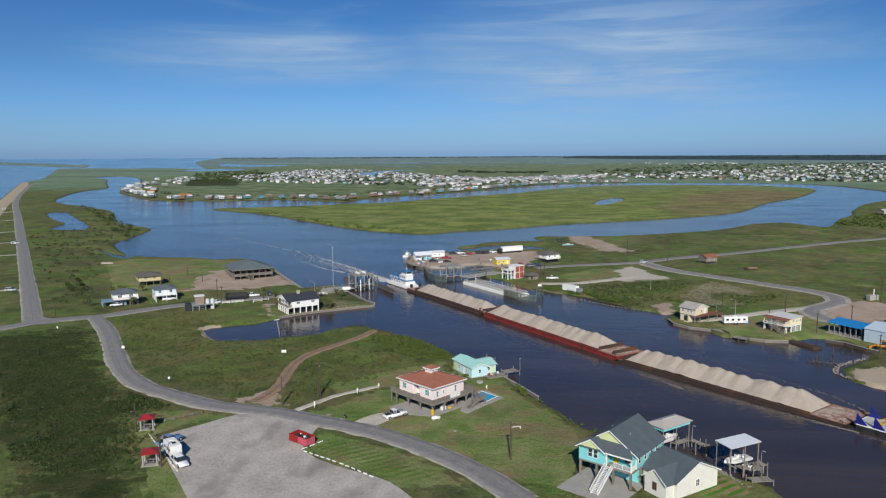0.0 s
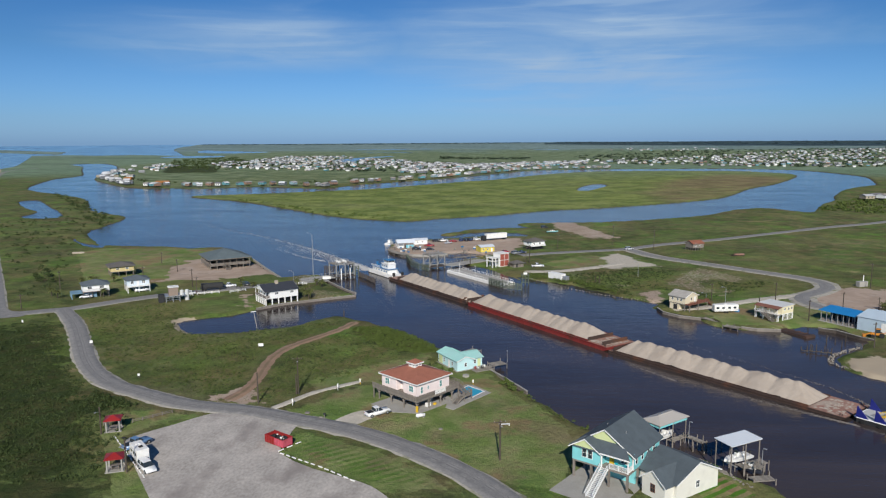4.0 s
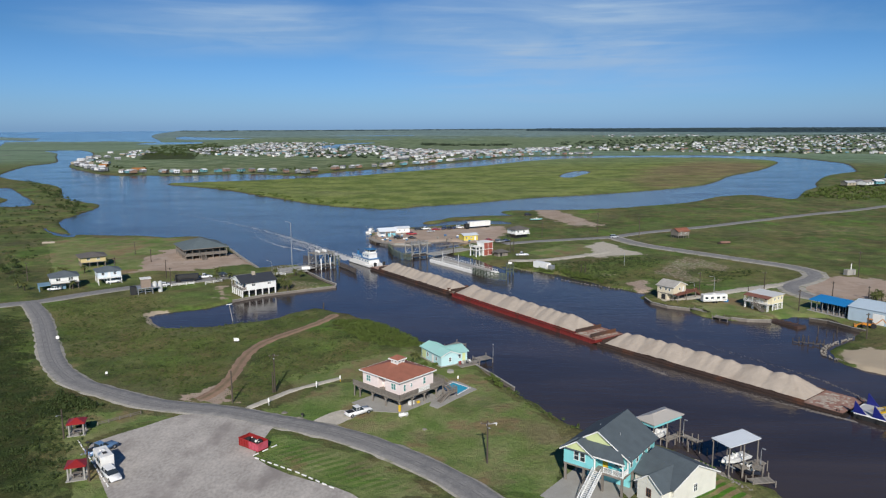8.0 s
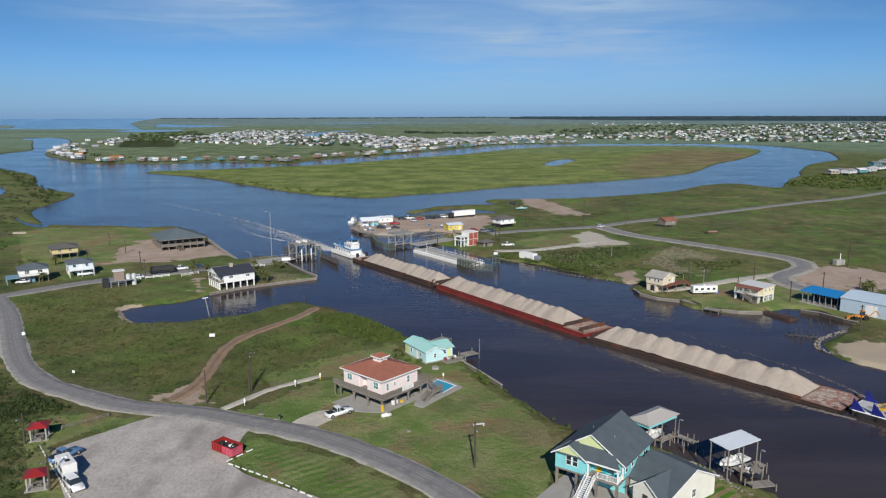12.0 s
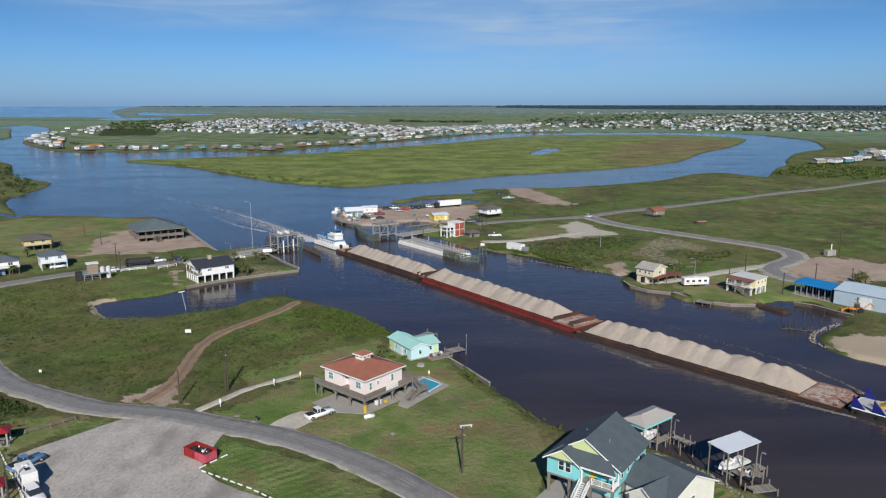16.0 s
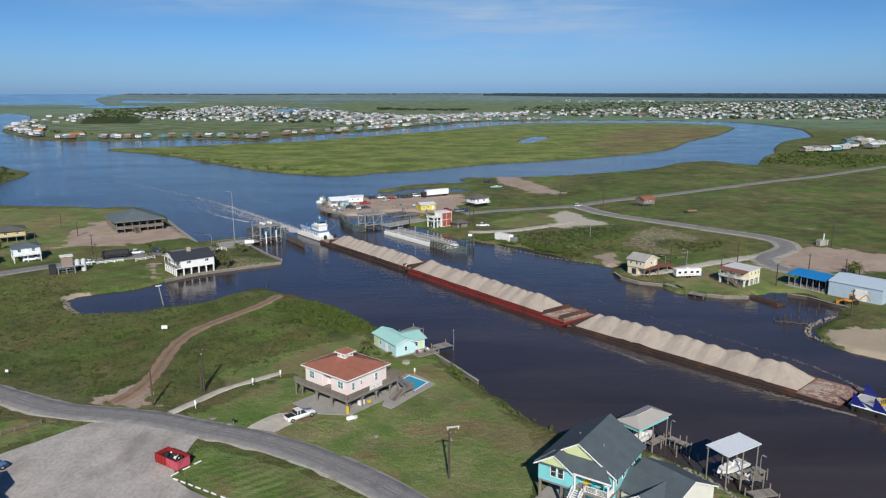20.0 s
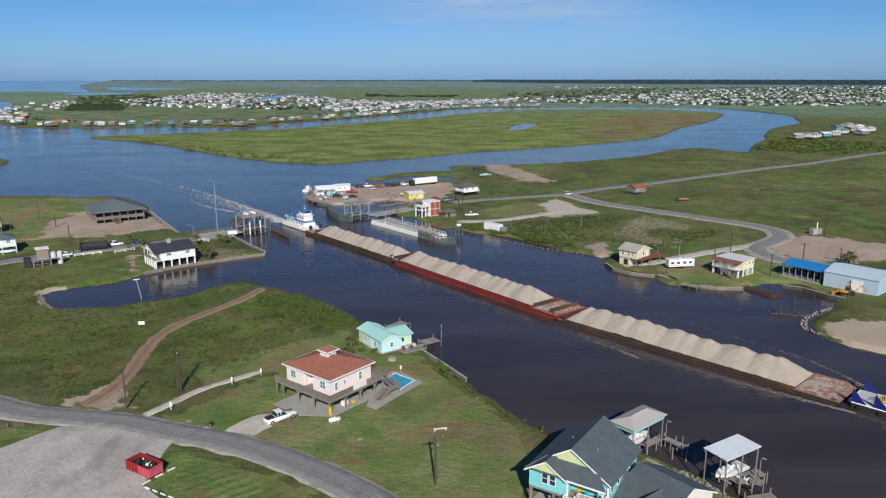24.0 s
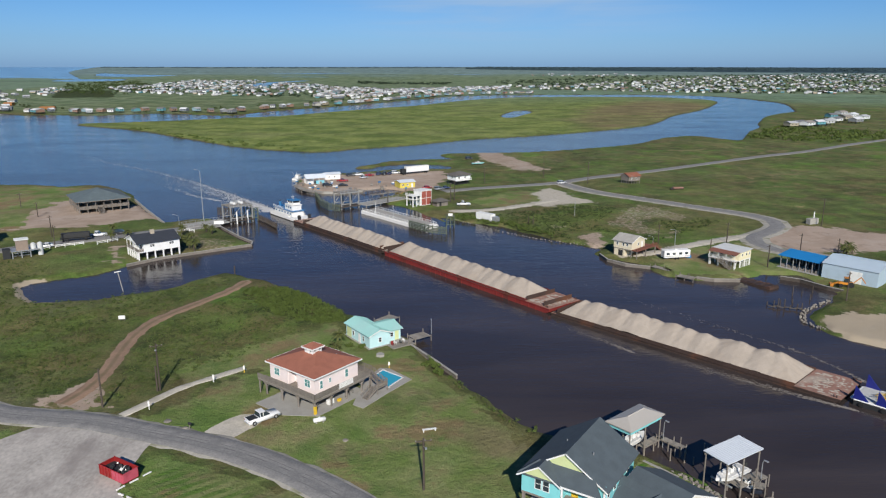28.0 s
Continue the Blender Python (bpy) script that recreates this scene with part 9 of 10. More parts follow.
cream = thing("stilt_house", pose(CRO[0], CRO[1], 0, 0, 0, 36), "cream house on white posts with red-brown awning roof", "house")
CX, CY, CF, CE = 8.4, 8.6, 2.3, 4.7
M_CREAMY = siding("cream_yellow_siding", (0.76, 0.68, 0.46), 0.2)
posts(cream, grid_pts(0.2, CX - 0.2, 4, 0.2, CY - 0.2, 4), -0.1, CF - 0.25, 0.14, M_WHITE, "post", True)
box_part("floor", cream, M_WHITE, 0, CX, 0, CY, CF - 0.25, CF)
walls_box(cream, 1.8, CX, 0, CY, CF, CE, M_CREAMY)
bm = bmesh.new()
bm_poly(bm, [(1.5, -0.4, CE + 0.1), (CX + 0.4, -0.4, CE + 0.3), (CX + 0.4, CY + 0.4, CE + 0.3), (1.5, CY + 0.4, CE + 0.1)], -0.15)
part("roof", bm, mat("white_grey_flat_roof", (0.62, 0.62, 0.60), 0.6, vary=0.1, scale=0.4), cream)
bm = bmesh.new()
bm_poly(bm, [(-0.7, -0.3, CE - 0.45), (1.5, -0.3, CE + 0.12), (1.5, CY + 0.3, CE + 0.12), (-0.7, CY + 0.3, CE - 0.45)], -0.08)
part("awning", bm, shingle("red_brown_shingles", (0.20, 0.085, 0.06)), cream)
posts(cream, [(-0.5, y) for y in (0.2, 3, 5.6, CY - 0.2)], -0.1, CE - 0.5, 0.08, M_WHITE, "porch_post", True)
box_part("porch_floor", cream, M_WOOD, -0.8, 1.8, 0, CY, CF - 0.2, CF - 0.004)
railing(cream, (-0.75, 0), (-0.75, CY), CF, M_WHITE, 0.95, 0.25)
stairs(cream, (-1.4, 0.6), (-1.4, 5.0), 0.02, CF, 1.1, M_WOOD)
window(cream, pose(1.8, 2.0, CF + 0.9, 0, 0, -90), 1.2, 1.1)
window(cream, pose(1.8, 6.0, CF + 0.9, 0, 0, -90), 1.2, 1.1)
for u in (3.4, 5.6, 7.4):
    window(cream, pose(u, 0, CF + 1.1), 0.8, 0.9, bars=0)
railing(cream, (2.4, 0.1), (CX, 0.1), 0.0, M_WHITE, 1.6, 0.4, name="lattice")

# blue-roofed boat shed and metal warehouse
M_BLUEROOF = mat("bright_blue_metal_roof", (0.02, 0.20, 0.47), 0.4, vary=0.08, scale=0.4)
M_CORR = siding("pale_blue_corrugated_metal", (0.42, 0.52, 0.60), 0.35, vertical=True, rough=0.45, depth=0.5)
BSA, BSB = (114.2, 226.5), (120.8, 216.3)
shed = thing("boat_shed", pose(BSB[0], BSB[1], 0, 0, 0, heading(BSB, BSA) - 90), "open boat shed with a bright blue metal roof", "shed")
SL = gap(BSA, BSB)
posts(shed, grid_pts(0.2, 5.6, 2, 0.3, SL - 0.3, 7), -0.1, 3.6, 0.11, M_STEEL, "post", True)
bm = bmesh.new()
bm_poly(bm, [(-0.6, -0.2, 3.6), (6.4, -0.2, 4.5), (6.4, SL + 0.4, 4.5), (-0.6, SL + 0.4, 3.6)], -0.08)
rf = part("roof", bm, M_BLUEROOF, shed)
for i in range(int(SL / 0.7)):
    bm = bmesh.new()
    bm_cyl(bm, (-0.58, i * 0.7, 3.71), (6.38, i * 0.7, 4.61), 0.035, seg=4)
    part("seam", bm, M_BLUEROOF, rf)
# near-black colour paints the shade at the back of the open shed
box_part("back_wall", shed, M_DARK, 5.7, 5.8, 0.2, SL - 0.2, 0, 4.2)
box_part("slab", shed, M_CONC, -0.8, 6.2, 0, SL + 0.4, -0.05, 0.12)
for i in range(7):
    y = 0.8 + i * (SL - 1.6) / 6
    box_part("half_wall", shed, M_WOOD, 0.3, 0.4, y - 0.6, y + 0.6, 0.12, 1.0)
W0, W1 = (120.5, 215.1), (126.9, 207.1)
ware = thing("warehouse", pose(W1[0] + 3.0, W1[1] - 3.6, 0, 0, 0, heading(W1, W0) - 90), "pale blue corrugated metal warehouse with a white door", "warehouse")
WL = gap(W0, W1) + 4.4
walls_box(ware, 0, 14, 0, WL, 0.0, 4.3, M_CORR)
gable_roof(ware, 0, 14, 0, WL, 4.3, 1.3, mat("pale_blue_metal_roof", (0.46, 0.55, 0.62), 0.4, vary=0.06, scale=0.4), 'y', 0.25, 0.2, 0.08, walls=M_CORR, ribs=0.9)
box_part("roller_door", ware, M_WHITE, -0.06, 0.0, 4.0, 7.4, 0.05, 3.4, label="white roller door")
for i in range(8):
    box_part("door_slat", ware, M_WHITE, -0.085, -0.062, 4.05, 7.35, 0.1 + i * 0.41, 0.46 + i * 0.41)
M_DIGGER = mat("orange_machine_paint", (0.55, 0.21, 0.02), 0.5, vary=0.15, stain=(0.2, 0.1, 0.04), stain_amt=0.6)
dig = thing("backhoe", pose(*(122, 205.1), 0, 0, 0, 160), "orange backhoe loader parked by a warehouse", "backhoe")
box_part("chassis", dig, M_DIGGER, -1.8, 1.8, -0.6, 0.6, 0.7, 1.4, 0.08)
box_part("cab", dig, M_GLASS, -0.8, 0.5, -0.6, 0.6, 1.4, 2.6, 0.05)
box_part("cab_roof", dig, M_DIGGER, -0.9, 0.6, -0.7, 0.7, 2.6, 2.75, 0.04)
for p0, p1 in (((-1.8, 0, 1.2), (-3.6, 0, 3.0)), ((-3.6, 0, 3.0), (-4.8, 0, 1.4)), ((1.8, 0.4, 1.2), (3.4, 0.4, 0.5)), ((1.8, -0.4, 1.2), (3.4, -0.4, 0.5))):
    bm = bmesh.new()
    bm_cyl(bm, p0, p1, 0.13, seg=6)
    part("boom", bm, M_DIGGER, dig)
box_part("bucket", dig, M_DIGGER, 3.2, 4.0, -1.0, 1.0, 0.05, 0.8, 0.06)
for x, r in ((-1.2, 0.75), (1.3, 0.5)):
    for s in (-1, 1):
        bm = bmesh.new()
        bm_cyl(bm, (0, -0.2, 0), (0, 0.2, 0), r, seg=14)
        w = part("wheel", bm, M_TYRE, dig)
        w.location = (x, s * 0.85, r)
RV2 = (86, 236.7)
rv2 = thing("camper_trailer", pose(RV2[0], RV2[1], 0, 0, 0, 8), "long white camper trailer parked on grass near the canal", "trailer")
bm = bmesh.new()
bm_box(bm, -4.4, 4.4, -1.2, 1.2, 0.6, 3.0, 0.15)
part("body", bm, M_WHITE, rv2)
for x in (-3.2, -1.2, 1.0, 3.0):
    box_part("window", rv2, M_GLASS, x - 0.5, x + 0.5, -1.23, -1.195, 1.6, 2.3)
box_part("stripe", rv2, M_STEEL, -4.3, 4.3, -1.225, -1.198, 1.1, 1.25)
box_part("air_conditioner", rv2, M_WHITE, -0.6, 0.4, -0.4, 0.4, 3.0, 3.25, 0.05)
box_part("door", rv2, M_WHITE_VINYL, 1.7, 2.4, -1.24, -1.2, 0.8, 2.6)
for x in (-0.6, 0.4):
    for s in (-1, 1):
        bm = bmesh.new()
        bm_cyl(bm, (0, -0.12, 0), (0, 0.12, 0), 0.38, seg=14)
        w = part("wheel", bm, M_TYRE, rv2)
        w.location = (x, s * 1.05, 0.38)
box_part("drawbar", rv2, M_DARK, 4.4, 5.6, -0.06, 0.06, 0.5, 0.6)
box_part("jack", rv2, M_DARK, 5.2, 5.3, -0.05, 0.05, 0.0, 0.5)
p = (90.3, 237.4)
bx = thing("blue_tarp_stack", pose(p[0], p[1], 0), "bright blue tarpaulin covering a small stack", "tarp")
box_part("cover", bx, mat("blue_tarp", (0.03, 0.20, 0.5), 0.5, vary=0.15), -0.8, 0.8, -0.6, 0.6, 0.0, 1.1, 0.2)
box_part("pallet", bx, M_WOOD, -0.9, 0.9, -0.7, 0.7, -0.02, 0.1)
# docks, boats and pile rows along that shore
dock([(76.2, 228.9), (79.8, 223.4)], 2.2, "low grey timber dock along the bank", 0.0, 2.4)
dock([(80.2, 218.5), (83.9, 215.1)], 3.0, "small grey timber dock with posts", 0.0, 2.0)
bulkhead([(84.9, 216.6), (89, 214.3), (96.4, 213.6)], "weathered timber bulkhead along the canal bank", -2.4, 0.1, M_WOOD)
bulkhead([(63.9, 244), (64.5, 237.4), (68.7, 231.5), (75.1, 228.2)], "low weathered timber bulkhead in front of a house", -2.4, 0.08, M_WOOD)
bulkhead([(109.1, 215.7), (113.4, 212.6), (117, 205.3), (119.6, 202)], "dark timber bulkhead round a boat basin", -2.4, 0.2, M_TIMBER)
brg = thing("sunken_barge", pose(*(101.1, 210.3), WATER_Z, 0, 2, 118), "low rusty sunken barge hull beside the bank", "barge")
box_part("hull", brg, M_HULL_DARK, -4.0, 7.5, -2.0, 2.0, -0.8, 0.5, 0.05)
box_part("deck", brg, M_HULL_DARK, -3.9, 7.4, -1.9, 1.9, 0.501, 0.55)
for i in range(5):
    box_part("frame_rib", brg, M_HULL_DARK, -3.5 + i * 2.5, -3.3 + i * 2.5, -1.95, 1.95, 0.551, 0.75)
for i, p in enumerate([(94.5, 193.8), (95.7, 192.8), (96.7, 191.8), (97.5, 190.8), (101.7, 194.8), (100.2, 189.8), (101, 188.9), (105, 201), (107.9, 201.9), (107.9, 197.4), (111.7, 203.2), (96, 191.4), (98.8, 190.4)]):
    bm = bmesh.new()
    bm_cyl(bm, (0, 0, -2), (0.1 * (i % 3), 0, 1.0 + 0.5 * (i % 4)), 0.16, 0.13, 8)
    solid("mooring_post", bm, M_TIMBER, "dark rotten timber pile standing in water", "mooring post", group="mooring posts", m=pose(p[0], p[1], WATER_Z))
jt = thing("ruined_jetty", pose(0, 0, 0), "collapsed dark timber jetty running out from a sandy point", "jetty")
JA, JB = (93.9, 192), (101.5, 188.3)
for i in range(7):
    bm = bmesh.new()
    L = gap(JA, JB) / 7
    bm_box(bm, 0, L + 0.5, -0.12, 0.12, -0.1, 0.15)
    o_ = part("timber", bm, M_TIMBER, jt)
    o_.matrix_basis = pose(JA[0] + (JB[0] - JA[0]) * i / 7, JA[1] + (JB[1] - JA[1]) * i / 7, WATER_Z + 0.35 + 0.2 * (i % 2), 0, 3 - i, heading(JA, JB) + (i % 3 - 1) * 6)
# rocks round the sandy point
rip2 = thing("riprap", pose(0, 0, 0), "dark and pale rocks round a sandy point", "rocks")
for i, p in enumerate(spline([(111.8, 195.5), (105.3, 191), (101.1, 187.6), (98.5, 183.8), (97.2, 179.3), (99.5, 174.9), (102.3, 171), (104.8, 167.3), (106.9, 164.4)], 0.6)):
    for k in range(2):
        ob = new("rock", rock_meshes[(i + k * 3) % 6])
        ob.parent = rip2
        ob.matrix_basis = pose(p[0] + rr.uniform(-0.6, 0.6), p[1] + rr.uniform(-0.6, 0.6), -0.75 + 0.25 * rr.random(), rr.random() * 90, 0, rr.random() * 360) @ Matrix.Scale(0.7, 4)
rip3 = thing("riprap", pose(0, 0, 0), "pale rocks along the canal bank", "rocks")
for i, p in enumerate(spline([(20.9, 302.1), (30.2, 288.3), (38.8, 277.3), (48.8, 267.2), (56.9, 261.3), (65.2, 257.2)], 1.1)):
    ob = new("rock", rock_meshes[i % 6])
    ob.parent = rip3
    ob.matrix_basis = pose(p[0] + rr.uniform(-0.5, 0.5), p[1] + rr.uniform(-0.6, 0.6), -0.7 + 0.2 * rr.random(), rr.random() * 90, 0, rr.random() * 360) @ Matrix.Scale(0.65, 4)

# ---- brick bridge house, shacks, fish dock and yard behind the pontoon
M_BRICKRED = mat("painted_red_brick", (0.32, 0.085, 0.06), 0.8, scale=1.2, fine=9, vary=0.15)
bh = thing("bridge_house", pose(*(7.8, 328.4), 0, 0, 0, 38), "red brick control house with white bands on columns", "control house")
posts(bh, [(-4.4, 0.3), (-2.4, 0.3), (-4.4, 4.6), (-2.4, 4.6), (-0.4, 0.3)], -0.1, 4.4, 0.22, M_WHITE, "column", True)
for i in range(2):
    z0 = i * 3.1
    for x0, x1 in ((0, 2.6), (2.7, 5.4)):
        box_part("brick_panel", bh, M_BRICKRED, x0 + 0.12, x1, -0.06, 5.2, z0 + 0.15, z0 + 3.0)
for x in (0, 2.6, 5.4):
    box_part("pilaster", bh, M_WHITE, x, x + 0.14, -0.14, 5.3, 0, 6.3)
for z in (0.0, 3.02, 6.1):
    box_part("band", bh, M_WHITE, -0.02, 5.6, -0.12, 5.28, z, z + 0.16)
box_part("flat_roof", bh, M_WHITE, -0.2, 5.8, -0.3, 5.5, 6.3, 6.55, 0.03)
for z in (2.9, 4.4):
    box_part("balcony", bh, M_WHITE, -4.8, -0.06, -0.2, 5.2, z, z + 0.18)
railing(bh, (-4.7, -0.1), (-0.1, -0.1), 4.58, M_WHITE, 1.0, 0.3)
railing(bh, (-4.7, 5.1), (-4.7, -0.1), 4.58, M_WHITE, 1.0, 0.3)
box_part("control_room", bh, M_GLASS, -3.2, -0.1, 0.8, 4.6, 3.08, 4.4)
sk = thing("shack", pose(*(14.5, 325.8), 0, 0, 0, 30), "low weathered grey shack with a rough roof", "shack")
walls_box(sk, 0, 5.5, 0, 4.0, 0.0, 2.0, M_WOOD)
hip_roof(sk, 0, 5.5, 0, 4.0, 2.15, 1.1, M_BROWNROOF, 0.8)
# no hole here: a near-black sheet paints the dark inside
box_part("doorway", sk, M_DARK, 1.2, 2.2, -0.03, 0.0, 0.05, 1.8)
yb = stilt_house("yellow_shop", (-1.9, 373.3), 24, 8.2, 6.5, 0.2, 3.0, 0.7, siding("bright_yellow_siding", (0.66, 0.53, 0.10), 0.3), M_WHITE_METAL, "yellow bait shop with a low pale metal roof", roof='gable', along='x', windows=(('y', 1.6, 1.0, 1.0, 0.9), ('y', 4.2, 1.0, 1.0, 0.9)), doors=(('y', 6.6),), category="shop")
sh_ = stilt_house("stilt_house", (26.2, 381.5), 35, 9.5, 7.0, 2.4, 4.8, 1.5, M_WHSIDE, M_BROWNROOF, "white house on piles with a brown-grey hip roof", windows=(('y', 2, 0.8, 1.2, 1.1), ('y', 6, 0.8, 1.2, 1.1), ('x', 3, 0.8, 1.2, 1.1)), piles=(5, 3), pile_m=M_DARK, over=0.8)
# shade below the house is painted: this storey is near-black
box_part("lower_wall", sh_, M_DARK, 1.5, 9.0, 1.2, 6.5, 0, 2.1, label="lower storey coloured near-black for shade")
railing(sh_, (0, -0.9), (9.5, -0.9), 2.4, M_WHITE, 0.95, 0.3)
box_part("balcony", sh_, M_WHITE, -0.1, 9.6, -1.0, -0.004, 2.2, 2.4)
con = thing("storage_container", pose(*(28.8, 300.1), 0, 0, 0, heading((29.2, 304.5), (34.9, 298.1))), "white corrugated storage container on grass", "container")
box_part("body", con, siding("white_corrugated_steel", (0.76, 0.76, 0.74), 0.3, vertical=True, depth=0.4), 0, 8.0, 0, 2.6, 0.15, 2.75, 0.04)
for x in (7.95,):
    box_part("door_leaf", con, M_WHITE, 8.0, 8.06, 0.1, 1.28, 0.2, 2.65)
    box_part("door_leaf", con, M_WHITE, 8.0, 8.06, 1.32, 2.5, 0.2, 2.65)
for x, y in ((0.3, 0.3), (7.5, 0.3), (0.3, 2.1), (7.5, 2.1)):
    box_part("block", con, M_CONC, x, x + 0.3, y, y + 0.3, 0, 0.148)
box_part("lean_to", con, M_STEEL, 8.2, 10.4, 0.3, 2.4, 0, 2.0, 0.03)
shk = stilt_house("derelict_shack", (114.5, 381.1), 25, 7.5, 6.0, 1.8, 4.0, 1.4, M_WOOD, mat("rusted_red_tin_roof", (0.26, 0.10, 0.06), 0.7, scale=0.5, fine=4, vary=0.3, stain=(0.28, 0.25, 0.22), stain_amt=0.9), "derelict grey wooden shack with a rusted roof", roof='gable', along='x', windows=(('y', 2, 0.6, 0.9, 1.0), ('y', 5, 0.6, 0.9, 1.0)), piles=(5, 4), category="shack")
log = thing("rusty_wreck", pose(*(133.4, 364.7), 0, 0, 0, 10), "rusty brown wreck lying in marsh grass", "wreck")
box_part("frame", log, M_HULL_DARK, -3.4, 3.4, -0.9, 0.9, 0.2, 0.6, 0.05)
box_part("panel", log, M_DECK_RUST, -2.0, 3.2, -0.8, 0.8, 0.6, 1.2, 0.1)
bx2 = thing("utility_cabinet", pose(*(157, 285), 0, 0, 0, 20), "grey concrete utility cabinet with a white pipe", "cabinet")
box_part("body", bx2, M_CONC, -2.2, 2.2, -1.0, 1.0, 0, 2.2, 0.05)
posts(bx2, [(0.6, 0)], 2.2, 4.6, 0.2, M_WHITE, "pipe")

# truck trailer, cars and the fish dock on the north point
tlr = thing("truck_trailer", pose(*(7, 425.2), 0, 0, 0, heading((0.5, 419), (13.9, 427.3))), "long white box truck trailer parked by the water", "trailer")
box_part("box", tlr, M_WHITE, -7.4, 7.4, -1.3, 1.3, 1.2, 4.2, 0.05)
box_part("cab", tlr, M_DARK, -10.2, -7.6, -1.2, 1.2, 0.8, 3.2, 0.15)
for x in (-9.5, -8.3, 4.6, 5.8):
    for s in (-1, 1):
        bm = bmesh.new()
        bm_cyl(bm, (0, -0.16, 0), (0, 0.16, 0), 0.52, seg=14)
        w = part("wheel", bm, M_TYRE, tlr)
        w.location = (x, s * 1.1, 0.52)
box_part("underride", tlr, M_STEEL, -7.4, 7.4, -0.5, 0.5, 0.95, 1.2)
for kind, col, p, rz, lb in (("suv", "black", (-29.2, 415.1), 20, "black car parked on the fish dock lot"), ("pickup", "white", (-25.3, 417.1), 15, "white pickup parked on the fish dock lot"), ("sedan", "red", (-18.8, 415.1), 10, "red car parked on the fish dock lot"), ("sedan", "silver", (-21.6, 407.2), 30, "silver car parked on the fish dock lot"), ("suv", "navy", (-14, 419.1), 70, "dark blue car parked near the water"), ("suv", "black", (-10.8, 419.1), 75, "black car parked near the water"), ("sedan", "navy", (-8, 421.1), 70, "dark blue sedan parked near the water"), ("suv", "white", (-4.8, 423.2), 10, "white car parked near the water"), ("pickup", "red", (-32, 395.9), 5, "red pickup beside the fish dock"), ("suv", "black", (-38.3, 381.7), 15, "black car beside the fish dock"), ("sedan", "black", (-30.6, 381.7), 15, "black sedan beside the fish dock"), ("suv", "grey", (17.1, 368.3), 25, "grey car parked at a roadside"), ("sedan", "navy", (20.6, 371.5), 25, "dark blue sedan parked at a roadside"), ("pickup", "white", (26.1, 328.3), 5, "white pickup parked on a shell track"), ("suv", "black", (41.5, 485.1), 20, "black pickup parked on the river spit"), ("sedan", "red", (11.4, 373.2), 25, "red car beside the yellow shop"), ("suv", "silver", (80.7, 384.3), 20, "grey vehicle driving at the road junction")):
    car(kind, col, p, rz, lb)
dock([(-54.6, 384), (-47.9, 368.9), (-39.3, 361)], 3.0, "long timber fish dock edge on piles", 0.35, 3.0)
dock([(-15.2, 355.8), (-2.9, 364.9)], 2.2, "narrow grey timber finger pier", 0.1, 3.0)
dock([(-19.5, 366.5), (-9.5, 374.5)], 1.8, "narrow grey timber finger pier", 0.1, 3.0)
bulkhead([(-55, 387), (-46.9, 371.8), (-39, 365.4), (-29.5, 363.8), (-19.7, 370.1)], "pale concrete seawall round the fish dock", -2.4, 0.25, M_CONC)
fs = thing("fish_shed", pose(*(-49.3, 387), 0, 0, 0, 22), "open fish shed with a white gable roof on posts", "shed")
posts(fs, grid_pts(0.3, 9.7, 4, 0.3, 5.7, 3), -0.1, 3.3, 0.1, M_WHITE, "post", True)
gable_roof(fs, 0, 10, 0, 6, 3.3, 1.5, M_WHITE_METAL, 'x', 0.5, 0.4, 0.12, walls=M_WHSIDE)
box_part("counter", fs, mat("aqua_painted_boards", (0.20, 0.50, 0.58), 0.6), 5.2, 9.4, 0.5, 1.6, 0.02, 1.7, 0.03, "aqua painted counter")
box_part("ice_room", fs, M_WHSIDE, 0.6, 4.4, 2.2, 5.6, 0.02, 3.1, 0.03)
fs2 = stilt_house("fish_shed", (-41.5, 403.4), 20, 8.0, 4.5, 0.1, 2.8, 0.6, M_WHSIDE, M_WHITE_METAL, "white fish shed with a low white roof", roof='gable', along='x', windows=(('y', 2, 0.9, 1.0, 0.8), ('y', 5, 0.9, 1.0, 0.8)), category="shed")
sb = thing("fishing_boat", pose(*(-57.3, 407.6), WATER_Z, 0, 0, heading((-57.6, 405.7), (-53.3, 423.5))), "white fishing boat moored behind the fish dock", "fishing boat")
sb.scale = (0.75, 0.75, 0.6)
boat_hull(sb, 12, 4.2, -0.8, 1.5, M_WHITE, bow=4)
box_part("cabin", sb, M_WHITE, 5.5, 9.0, 0.9, 3.3, 1.5, 3.7, 0.05)
box_part("cabin_roof", sb, M_WHITE, 5.2, 9.3, 0.7, 3.5, 3.7, 3.85)
for y in (0.9, 3.3):
    bm = bmesh.new()
    bm_cyl(bm, (4.8, y, 1.5), (3.6, y + (y - 2.1) * 1.2, 7.0), 0.07, seg=6)
    part("outrigger", bm, M_STEEL, sb)
bm = bmesh.new()
bm_cyl(bm, (5.2, 2.1, 1.5), (5.2, 2.1, 6.5), 0.08, seg=6)
part("mast", bm, M_WHITE, sb)
motor_boat(pose(*(44.8, 458.8), 0.4, 0, 0, 10), 8.0, 2.8, mat("aqua_boat_hull", (0.30, 0.60, 0.58), 0.4), "aqua and white boat stored on blocks ashore")
